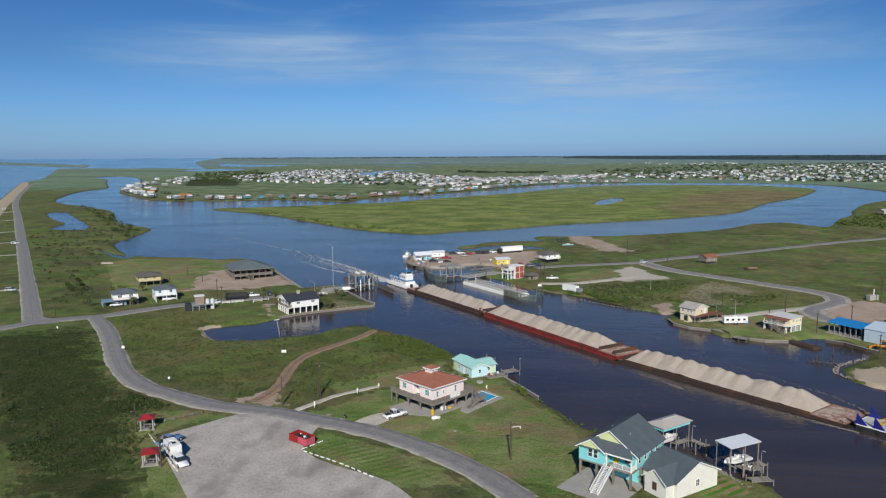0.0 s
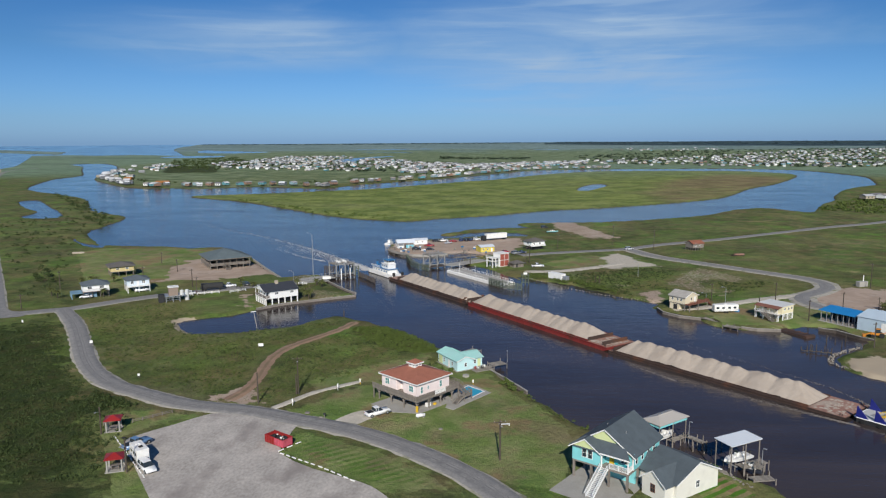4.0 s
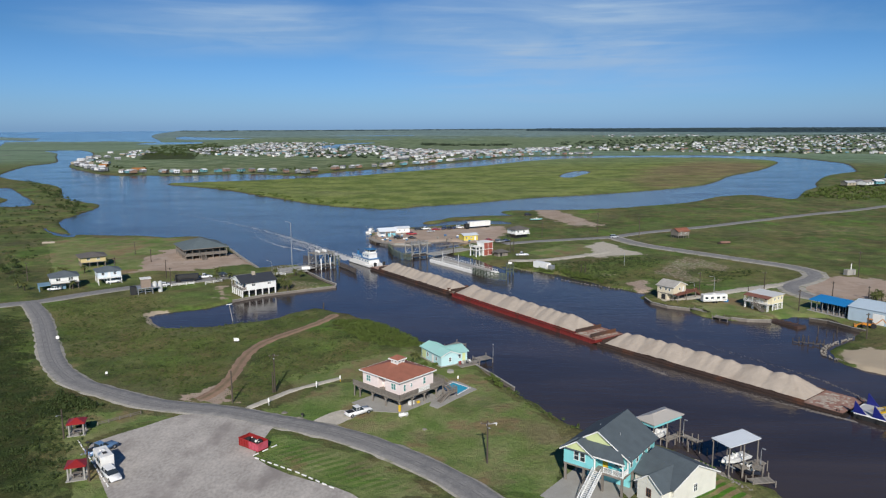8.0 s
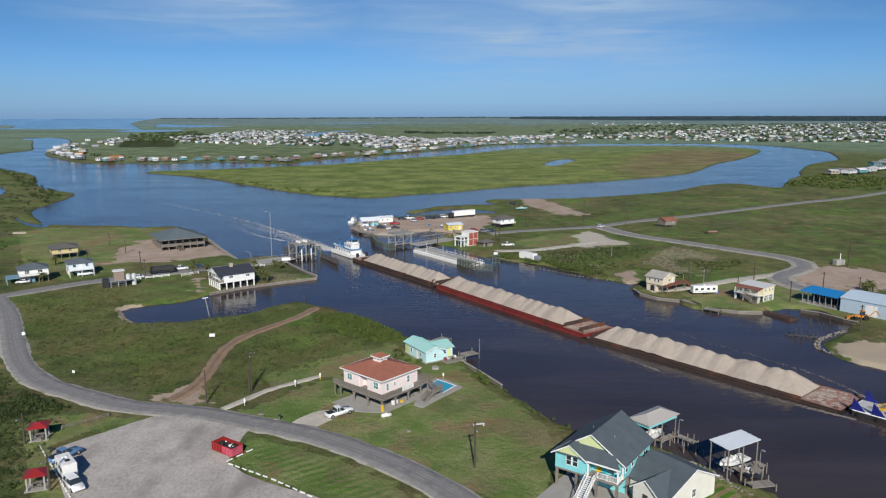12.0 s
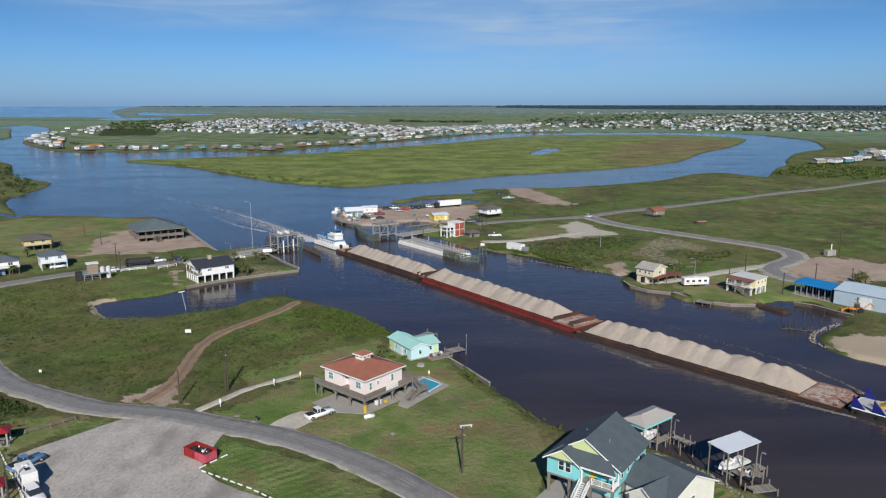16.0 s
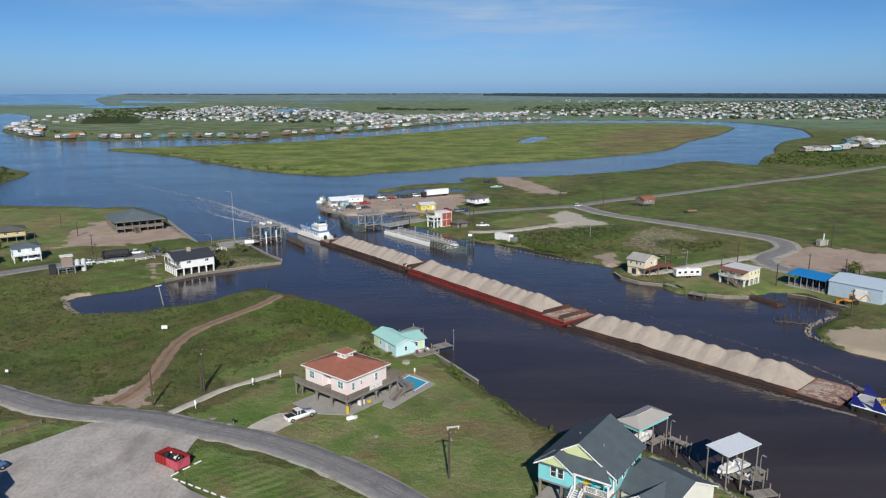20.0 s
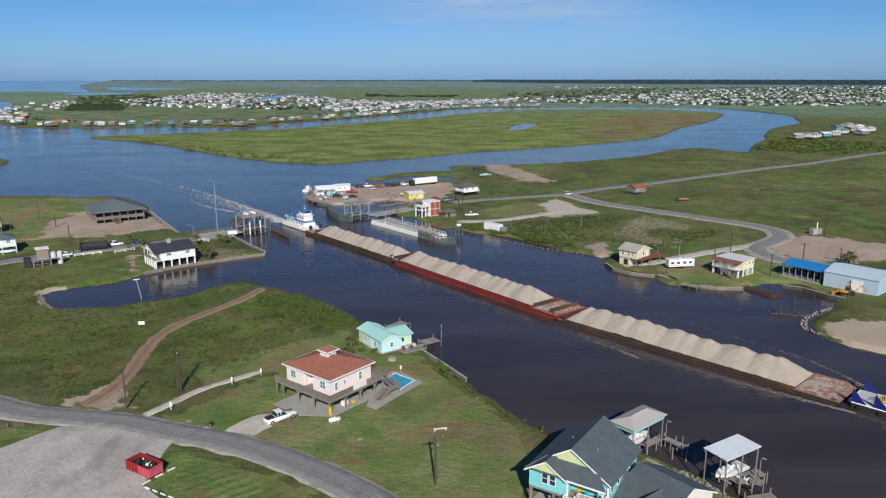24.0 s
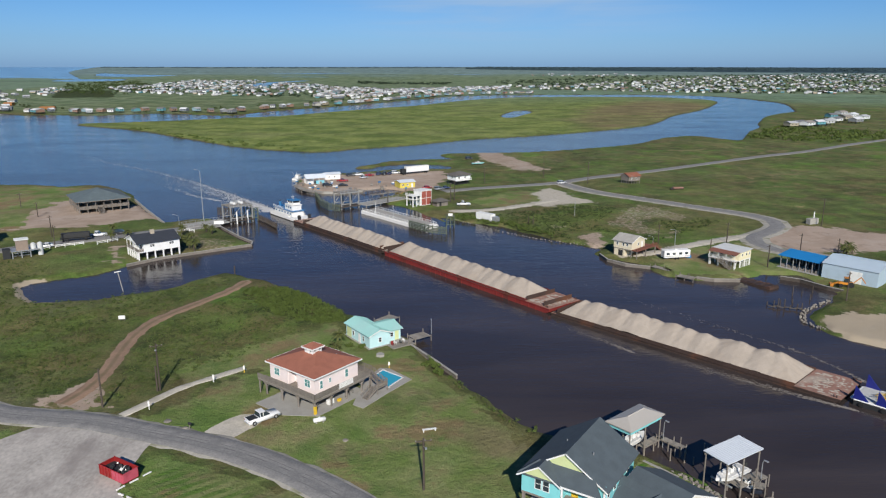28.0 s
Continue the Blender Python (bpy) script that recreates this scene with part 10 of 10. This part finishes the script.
for i in range(24):
    p = [(-53, 390.5), (-50.7, 385.2), (-54.9, 392.3), (-47.9, 388.7), (-44.2, 381.8), (-41.9, 385.2), (-39.3, 378.4), (-44.5, 373.4), (-37, 390.5), (-34.7, 380), (-16.3, 381.7), (-12.4, 385.1), (-8.8, 379.9), (-5.7, 386.8), (-3, 378.2), (-23.7, 373.3), (-26.1, 370.1), (-32.8, 373.4), (-41.9, 373.4), (-46.2, 376.7), (-10.6, 370), (-7.4, 363.7), (1, 370), (3.6, 379.9)][i]
    c_ = thing("crate_stack", pose(p[0], p[1], 0.02, 0, 0, i * 37), "stacked weathered crates and gear on the dock lot", "crates", "crate stacks")
    for k in range(1 + i % 3):
        box_part("crate", c_, (M_WOOD, M_DOCK, M_WOOD, M_BOATBLUE, M_WHITE)[(i + k) % 5], -0.6, 0.6, -0.5, 0.5, k * 0.62, k * 0.62 + 0.6, 0.03)

for bpx, h in (((75.3, 405.9), 11.5), ((94.1, 384.2), 11.3), ((41.6, 389.2), 8.2), ((87.2, 256.4), 6.7), ((111.1, 256.5), 7.0), ((102.3, 248.8), 3.2), ((110.1, 225.4), 7.1), ((129.1, 242), 6.4), ((140.6, 240.1), 5.1), ((158.5, 281), 10.4), ((115.1, 193.3), 7.7), ((20.8, 336.2), 8.8), ((22.8, 340.2), 8.9), ((-6.8, 333.6), 5.9)):
    utility_pole(bpx, h, 1.6 if h > 5 else 0, 20, label="dark wooden utility pole beside a road")
for bpx, h in (((69.1, 303.6), 7.1), ((89, 245.9), 7.5), ((83.8, 251.9), 4.0)):
    street_lamp(bpx, h, 200, label="pale steel yard lamp on a post")
for bpx in ((48.2, 289.9), (49.7, 288.8)):
    utility_pole(bpx, 3.2, 0, label="dark bare wooden post in the grass")
for i, p in enumerate(((146.7, 244.9), (143.3, 241.4), (144.9, 239.2), (141.8, 237.2))):
    palm(p, 2.4, i + 80, "bare-looking palm beside a yard")

# ================================================================ the distance: town, trees, grasses
HOUSE_COLS = [(0.66, 0.67, 0.66), (0.46, 0.47, 0.47), (0.22, 0.23, 0.24), (0.25, 0.36, 0.40), (0.38, 0.33, 0.24), (0.16, 0.18, 0.20), (0.42, 0.40, 0.34), (0.12, 0.30, 0.34), (0.28, 0.17, 0.12), (0.76, 0.76, 0.74)]
M_TOWN = [mat("town_wall_%s" % n, c, 0.7, vary=0.1) for n, c in zip("abcdefghij", HOUSE_COLS)]
M_TOWNROOF = [mat("town_roof_%s" % n, c, 0.8, vary=0.12) for n, c in zip("abcd", ((0.44, 0.44, 0.45), (0.17, 0.17, 0.18), (0.30, 0.27, 0.24), (0.68, 0.69, 0.70)))]
M_ORANGE = mat("orange_brown_wall", (0.40, 0.17, 0.05), 0.7)
SHORE_CACHE = {}


def shore_house(at, w, d, wi, ri, rz, floor=2.2):
    key = (wi, ri, round(w), round(d))
    if key in SHORE_CACHE:
        return copy_thing(SHORE_CACHE[key], pose(at[0], at[1], 0, 0, 0, rz))
    h = thing("shore_house", pose(at[0], at[1], 0, 0, 0, rz), "small raised waterfront house across the river", "house", "houses across the river")
    posts(h, grid_pts(0.3, w - 0.3, 3, 0.3, d - 0.3, 2), -0.3, floor, 0.25, M_DARK, square=True)
    wm = M_TOWN[wi] if wi >= 0 else M_ORANGE
    box_part("wall", h, wm, 0, w, 0, d, floor, floor + 2.8)
    gable_roof(h, 0, w, 0, d, floor + 2.8, 1.4, M_TOWNROOF[ri] if wi >= 0 else M_ORANGE, 'x', 0.5, 0.4, 0.15, walls=wm)
    for u in (w * 0.3, w * 0.7):
        box_part("window", h, M_GLASS, u - 0.6, u + 0.6, -0.05, 0.0, floor + 0.9, floor + 2.1)
    SHORE_CACHE[key] = h
    return h


rt = random.Random(9)
SHORE_ROW = spline(FAR_BANK[24:6:-1], 12.0)
for i, p in enumerate(SHORE_ROW):
    if rt.random() < 0.8:
        a = SHORE_ROW[min(i + 1, len(SHORE_ROW) - 1)] - SHORE_ROW[max(i - 1, 0)]
        n = np.array([-a[1], a[0]]) / (np.hypot(*a) + 1e-6)
        q = p + n * rt.uniform(7, 24)
        shore_house(q, rt.choice((6, 7, 9)), rt.choice((7, 9)), rt.randrange(10), rt.randrange(4), rt.uniform(-60, 60))
shore_house((-481, 1010), 18, 11, -1, 0, 10, 1.0)
shore_house((-588.5, 1127), 12, 9, -1, 0, 0, 1.0)
for p in ((-727.4, 1316.8), (-707, 1316.8), (-647.4, 1196), (-658.8, 1253.5), (-751.6, 1464.4), (-774.2, 1464.4), (-871.7, 1721.1), (-678.7, 1362.6), (-618.7, 1196), (-775.1, 1582.5)):
    shore_house(p, 11, 9, rt.randrange(10), rt.randrange(4), rt.uniform(-40, 40))
# houses and boats on the right-hand shore
for i, p in enumerate([(369.5, 706.5), (384.3, 718.8), (390.2, 711.2), (406.5, 723.6), (423.3, 736.4), (449.9, 764.4), (477.4, 794.8), (465, 754.9), (497.3, 793.1), (476.9, 821.9), (515.7, 866.3), (506, 827.7)]):
    shore_house(p, (10, 12, 14)[i % 3], 9, (4, 2, 0, 7, 1, 0)[i % 6], i % 4, 15 + 10 * (i % 3))

# the town: rows of small raised houses, too many to count
TOWN_V, TOWN_F, TOWN_M = [], [], []


def town_house(x, y, w, d, h, a, wi, ri):
    c, s = math.cos(a), math.sin(a)
    k = len(TOWN_V)
    z0, z1, z2, z3 = -0.3, 0.9, 0.9 + h, 0.9 + h + 1.1
    base = float(rise(np.array([math.hypot(x, y)]))[0])

    def P(u, v, z):
        TOWN_V.append((x + u * c - v * s, y + u * s + v * c, z + base))
    for z in (z1, z2):
        for u, v in ((0, 0), (w, 0), (w, d), (0, d)):
            P(u, v, z)
    for u, v in ((-0.5, d / 2), (w + 0.5, d / 2)):
        P(u, v, z3)
    for u, v in ((-0.5, -0.5), (w + 0.5, -0.5), (w + 0.5, d + 0.5), (-0.5, d + 0.5)):
        P(u, v, z2 - 0.1)
    for z in (z0, z1):
        for u, v in ((0.6, 0.6), (w - 0.6, 0.6), (w - 0.6, d - 0.6), (0.6, d - 0.6)):
            P(u, v, z)
    for i in range(4):
        j = (i + 1) % 4
        TOWN_F.append((k + i, k + j, k + 4 + j, k + 4 + i))
        TOWN_M.append(wi)
        # inset lower faces mostly near-black: painted shade under the raised floors
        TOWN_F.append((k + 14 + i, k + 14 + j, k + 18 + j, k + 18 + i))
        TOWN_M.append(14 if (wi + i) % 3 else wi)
    for f, m_ in (((k, k + 3, k + 2, k + 1), wi), ((k + 10, k + 11, k + 9, k + 8), 10 + ri), ((k + 12, k + 13, k + 8, k + 9), 10 + ri), ((k + 11, k + 12, k + 9), wi), ((k + 13, k + 10, k + 8), wi)):
        TOWN_F.append(f)
        TOWN_M.append(m_)


def town_block(poly, count, seed):
    r = random.Random(seed)
    poly = np.array(poly)
    lo, hi = poly.min(0), poly.max(0)
    cand = [(r.uniform(lo[0], hi[0]), r.uniform(lo[1], hi[1])) for _ in range(count * 8)]
    # the houses stand in rows along lanes
    lane = 30.0
    Q = np.array([(x, math.floor((y + 0.25 * x) / lane) * lane - 0.25 * x + r.uniform(-5, 5)) for x, y in cand])
    Q = Q[inside(Q, poly)]
    Q = Q[wet_depth(Q) < -6][:count]
    for x, y in Q:
        town_house(x, y, r.uniform(5, 9), r.uniform(5, 8), r.uniform(1.9, 3.1), r.uniform(-0.6, 0.3), r.choice((0, 0, 1, 1, 2, 2, 3, 4, 5, 5, 6, 7, 9, 8)), r.choice((0, 0, 1, 1, 2, 3, 3)))


town_block([(-785.5, 1981), (-767.2, 2736.8), (-556.4, 2736.8), (-244.5, 2202.4), (-183.4, 1648.9), (-293.4, 1437.5), (-419.8, 1492.2), (-616.3, 1648.9)], 600, 1)
town_block([(-225.7, 2032.1), (-33.3, 1799.8), (113.3, 1932.4), (277.9, 2047), (235.3, 1731.7), (69.9, 1615), (-27.2, 1464.4), (-95.8, 1316.8), (-172.8, 1362.6)], 460, 2)
town_block([(242.4, 2153.6), (440, 2300), (760, 2560), (1180, 2990), (1560, 3160), (2000, 3300), (1953.5, 2623.3), (1202.3, 1611.3), (957.3, 1518.4), (722.6, 1518.3), (518, 1612.4), (289.1, 1734), (203.7, 1807.7)], 860, 3)
town_block([(540, 3330), (640, 3560), (1000, 3560), (1150, 3260), (820, 3180)], 46, 4)
town_block([(-842.5, 1721.1), (-907.7, 1981), (-756.1, 1721.1), (-686.5, 1521.1), (-706.3, 1464.4)], 26, 5)
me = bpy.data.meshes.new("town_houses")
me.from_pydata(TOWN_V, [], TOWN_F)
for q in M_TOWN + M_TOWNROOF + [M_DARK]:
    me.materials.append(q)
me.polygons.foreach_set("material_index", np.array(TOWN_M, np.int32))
tagged(new("town_houses", me), "dense rows of small pale raised houses of a distant town", "houses", "", "stuff")


# ---- far woods and scrub: rows of leafy clumps
def clump_field(name, poly, count, rad, hgt, leaves, size, material, seed, label, dry=4.0):
    r = np.random.RandomState(seed)
    poly = np.array(poly, float)
    lo, hi = poly.min(0), poly.max(0)
    P = lo + (hi - lo) * r.rand(count * 4, 2)
    P = P[inside(P, poly)]
    clear = wet_depth(P) < -dry
    for line, w in ROADS:
        clear &= dist_line(P, line, False, 12) > w / 2 + 1.6
    for line in (DIRT_TRACK, SHELL_TRACK, RUTS_PATH, ACCESS_PATH):
        clear &= dist_line(P, line, False, 12) > 3.0
    for q in (PARKING, BARE_PATCH, MUD_PATCH, PINK_DIRT, SAND_POINT):
        clear &= depth_in(P, q, 12) < -1.5
    P = P[clear][:count]
    base = rise(np.hypot(P[:, 0], P[:, 1]))
    rr_ = rad * (0.6 + 0.8 * r.rand(len(P)))
    V, F = leaf_cloud([(p[0], p[1], b + hgt * 0.2) for p, b in zip(P, base)], rr_, leaves, size, seed + 1, flat=hgt / rad)
    return tagged(new(name, py_mesh(name, V, F, material)), label, "trees" if hgt > 3 else "shrubs", "", "stuff")


# bluish leaf colour carries painted distance haze for the horizon woods
M_FARWOOD_HAZE = leaf_mat("haze_blue_wood_leaves", (0.034, 0.060, 0.070))
clump_field("far_woods", [(p * math.sin(q), p * math.cos(q)) for p, q in ((4450, 0.08), (4450, 0.3), (4300, 0.5), (4300, 0.75), (4800, 0.75), (4800, 0.4), (4820, 0.1))], 2600, 34, 1.6, 16, 6.0, M_FARWOOD_HAZE, 41, "dark band of distant woods along the horizon")
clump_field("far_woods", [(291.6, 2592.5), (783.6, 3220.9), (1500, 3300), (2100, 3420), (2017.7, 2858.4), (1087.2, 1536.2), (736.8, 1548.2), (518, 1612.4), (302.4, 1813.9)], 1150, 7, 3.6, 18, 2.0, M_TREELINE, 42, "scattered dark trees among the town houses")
clump_field("far_woods", [(-2300, 4300), (0, 4700), (1500, 4500), (1500, 4600), (0, 4810), (-2300, 4400)], 260, 40, 2.2, 12, 6.0, M_FARWOOD_HAZE, 71, "thin dark line of distant scrub along the horizon")
clump_field("shore_trees", spline([(-727.4, 1316.8), (-624.2, 1196), (-512.8, 1095.4), (-426.3, 1010.2), (-346.9, 984.7), (-289, 1023.5), (-213.1, 1127), (-122.2, 1273.9), (-28.8, 1551.2), (74.4, 1721.1), (69.9, 1615), (-26.2, 1411.7), (-113.1, 1178), (-198.9, 1051.1), (-271.3, 960.4), (-326.5, 926), (-395.9, 937.2), (-473.3, 1010.2), (-572.2, 1095.4), (-661.3, 1196)], 30, True), 260, 3.4, 3.0, 22, 1.1, M_LEAF_DARK, 72, "dark garden trees among the waterfront houses", 2.0)
clump_field("far_woods", [(-785.5, 1981), (-767.2, 2736.8), (-556.4, 2736.8), (-244.5, 2202.4), (-33.3, 1799.8), (113.3, 1932.4), (277.9, 2047), (235.3, 1731.7), (69.9, 1615), (-95.8, 1316.8), (-293.4, 1437.5), (-616.3, 1648.9)], 800, 5, 3.8, 18, 1.5, M_TREELINE, 54, "dark garden trees among the town houses")
clump_field("far_scrub", [(-1063.2, 2403.7), (-925, 2645.2), (-575.1, 1799.8), (-568.9, 1521.1), (-743.7, 1648.9)], 260, 7, 3.5, 18, 2.0, M_LEAF_DARK, 43, "dark scrub on the town's edge")
clump_field("far_scrub", [(-171.1, 2645.2), (-45.8, 2479.1), (145.2, 2479.1), (132.7, 2265.7), (-151, 2332.6)], 120, 8, 3, 14, 2.5, M_TREELINE, 44, "dark scrub line in the marsh")
clump_field("bank_scrub", [(-43.6, 212.2), (-31.5, 211.6), (-23.8, 203.8), (-14.6, 191.1), (-12.6, 184.6), (-19.9, 182.3), (-29.8, 188.6), (-40.5, 204.9)], 620, 0.9, 0.5, 30, 0.2, M_LEAF, 45, "dense low green scrub on the canal bank", 1.0)
clump_field("bank_scrub", [(-522, 824.1), (-432.2, 739.2), (-329, 585), (-294.7, 557.8), (-280.2, 496.8), (-296.1, 503.1), (-362.2, 603.5)], 260, 2.6, 2.0, 30, 0.6, M_LEAF_DARK, 46, "dark green mangrove scrub on the river bank", 0.5)
clump_field("bank_scrub", [(304.1, 653.8), (372.1, 728.1), (416.9, 681.8), (438.7, 656.6), (363.9, 569.8), (304, 583.5), (278.5, 608.1)], 240, 3.0, 2.0, 26, 0.8, M_LEAF, 47, "green scrub along the far river bank", 1.0)
clump_field("bank_scrub", [(17.9, 294.9), (36.1, 290.1), (54, 263.6), (55.6, 271.4), (37.5, 302), (21.2, 309.7)], 150, 1.1, 0.9, 26, 0.28, M_LEAF, 48, "low green scrub on the canal bank", 0.6)
clump_field("bank_scrub", [(4.9, 166.2), (7.8, 155.8), (14, 145.2), (19.6, 133.8), (23.9, 129.2), (22, 127.6), (16.4, 134.9), (10.5, 146.8), (5.4, 160.5)], 90, 0.45, 0.5, 26, 0.15, M_LEAF, 49, "low weeds along the canal edge", 0.3)
clump_field("marsh_shrubs", [(-367.1, 503.2), (-408.9, 662.3), (-302.8, 510.7), (-242.2, 388.1), (-174.4, 260.6), (-183.4, 249.4)], 260, 1.6, 1.0, 24, 0.4, M_LEAF_DARK, 50, "dark low shrubs scattered over the marsh", 2.0)
clump_field("rough_shrubs", [(-95.5, 145.6), (-88.6, 143.3), (-80.3, 138.1), (-83.6, 135.7), (-89.7, 137.2)], 70, 1.0, 0.8, 30, 0.25, M_LEAF_DARK, 51, "dark low shrubs by the road")
clump_field("rough_shrubs", [(-151.6, 182.3), (-136.1, 198.2), (-111.9, 163.5), (-91.7, 140.4), (-69.5, 100.6), (-93, 100.1)], 160, 0.8, 0.35, 22, 0.22, M_LEAF_DARK, 52, "rough dark green growth in wild grass")
clump_field("island_shrubs", [(-273.9, 726.3), (-179.4, 631.1), (-116.1, 561.8), (-60.3, 534.3), (-62.9, 557.7), (-133.5, 601.5), (-256, 740.3)], 150, 2.2, 0.8, 20, 0.6, M_LEAF, 53, "green reeds along the island's edge", 0.5)


# tussocks and low weeds that stand out of the wild grass
TUSSOCKS = [(-160, 226), (-122, 243), (-107, 243), (-104, 219), (-92, 201), (-61, 213), (-50, 223), (-22, 176), (-44, 151), (-52, 143), (-71, 147), (-87, 155), (-101, 166), (-119, 188)]
clump_field("grass_tussocks", TUSSOCKS, 1300, 0.5, 0.3, 16, 0.15, M_LEAF, 81, "green grass tussocks standing out of wild grass", 2.0)
clump_field("grass_tussocks", TUSSOCKS, 700, 0.6, 0.26, 16, 0.16, M_LEAF_DARK, 82, "dark weed tussocks in wild grass", 2.0)
clump_field("grass_tussocks", [(24, 293), (42, 310), (76, 326), (110, 312), (124, 290), (90, 262), (66, 256), (48, 276)], 700, 0.8, 0.4, 16, 0.22, M_LEAF_DARK, 83, "dark weed tussocks on the far bank", 1.0)
clump_field("grass_tussocks", [(-178, 203), (-150, 216), (-118, 176), (-98, 152), (-82, 140), (-76, 120), (-69, 101), (-92, 97)], 1300, 0.8, 0.4, 18, 0.2, M_LEAF_DARK, 84, "dark rough growth west of the road", 2.0)

# ---- rough grass: tufts of blades where the ground is wild and near
def tufts(name, poly, count, seed, material, label, h=0.55):
    r = np.random.RandomState(seed)
    poly = np.array(poly, float)
    lo, hi = poly.min(0), poly.max(0)
    P = lo + (hi - lo) * r.rand(count * 3, 2)
    P = P[inside(P, poly)]
    wd = wet_depth(P)
    bad = wd > -0.8
    for line, w in ROADS:
        bad |= dist_line(P, line, False, 12) < w / 2 + 1.2
    for line in (DIRT_TRACK, SHELL_TRACK, RUTS_PATH, ACCESS_PATH):
        bad |= dist_line(P, line, False, 12) < 2.4
    bad |= depth_in(P, PARKING, 10) > -0.5
    for q in (BARE_PATCH, MUD_PATCH):
        bad |= depth_in(P, q, 10) > -1.0
    bad |= depth_in(P, poly, 16) < 15.0 * r.rand(len(P))
    P = P[~bad][:count]
    z = ground_z(P, wet_depth(P), np.hypot(P[:, 0], P[:, 1]))[0] - 0.05
    n = len(P)
    V = np.zeros((n, 9, 3))
    for b in range(3):
        a = r.rand(n) * 6.283
        wv = 0.05 + 0.06 * r.rand(n)
        hh = h * (0.5 + 0.8 * r.rand(n))
        off = (r.rand(n, 2) - 0.5) * 0.5
        lean = (r.rand(n, 2) - 0.5) * 0.5
        for k, s in enumerate((-1, 1)):
            V[:, b * 3 + k, 0] = P[:, 0] + off[:, 0] + s * wv * np.cos(a)
            V[:, b * 3 + k, 1] = P[:, 1] + off[:, 1] + s * wv * np.sin(a)
            V[:, b * 3 + k, 2] = z
        V[:, b * 3 + 2, 0] = P[:, 0] + off[:, 0] + lean[:, 0]
        V[:, b * 3 + 2, 1] = P[:, 1] + off[:, 1] + lean[:, 1]
        V[:, b * 3 + 2, 2] = z + hh
    F = np.arange(n * 9).reshape(-1, 3)
    me = bpy.data.meshes.new(name)
    me.from_pydata(V.reshape(-1, 3).tolist(), [], F.tolist())
    me.materials.append(material)
    return tagged(new(name, me), label, "grass", "", "stuff")


M_GRASS_A = leaf_mat("rough_grass_green", (0.105, 0.135, 0.038))
M_GRASS_B = leaf_mat("dry_grass_tan", (0.135, 0.128, 0.052))
WILD_NEAR = [(-168.5, 231.3), (-119.9, 247.1), (-106, 247.1), (-104.3, 217.4), (-92, 199.2), (-60.8, 212.2), (-50.5, 224.1), (-39.3, 217.4), (-12.6, 183.7), (-20.3, 172.4), (-42.2, 148.4), (-51.1, 135.1), (-69.6, 143.7), (-85.7, 151.7), (-99.3, 162.4), (-117.5, 183.7), (-115.2, 166.2), (-111.2, 145.2)]
tufts("rough_grass", WILD_NEAR, 16000, 61, M_GRASS_A, "rough green wild grass over the near bank", 0.26)
tufts("dry_grass", WILD_NEAR, 4000, 62, M_GRASS_B, "dry tan grass stalks among the green", 0.25)
WILD_LEFT = [(-180.2, 199.5), (-147.4, 215.5), (-115.6, 173), (-96.1, 151.3), (-72.7, 137.7), (-73.5, 120.2), (-67.3, 100.3), (-91.9, 96.5)]
tufts("rough_grass", WILD_LEFT, 7000, 63, M_LEAF_DARK, "rough green wild grass west of the road", 0.35)
WILD_RIGHT = [(20, 291.4), (40.7, 307.9), (76.3, 324.1), (115.8, 312.4), (139.2, 292.9), (128.6, 274.4), (86.2, 258.5), (62.2, 253.5), (47, 272.3)]
tufts("rough_grass", WILD_RIGHT, 6000, 64, M_GRASS_A, "rough green grass on the far bank", 0.3)
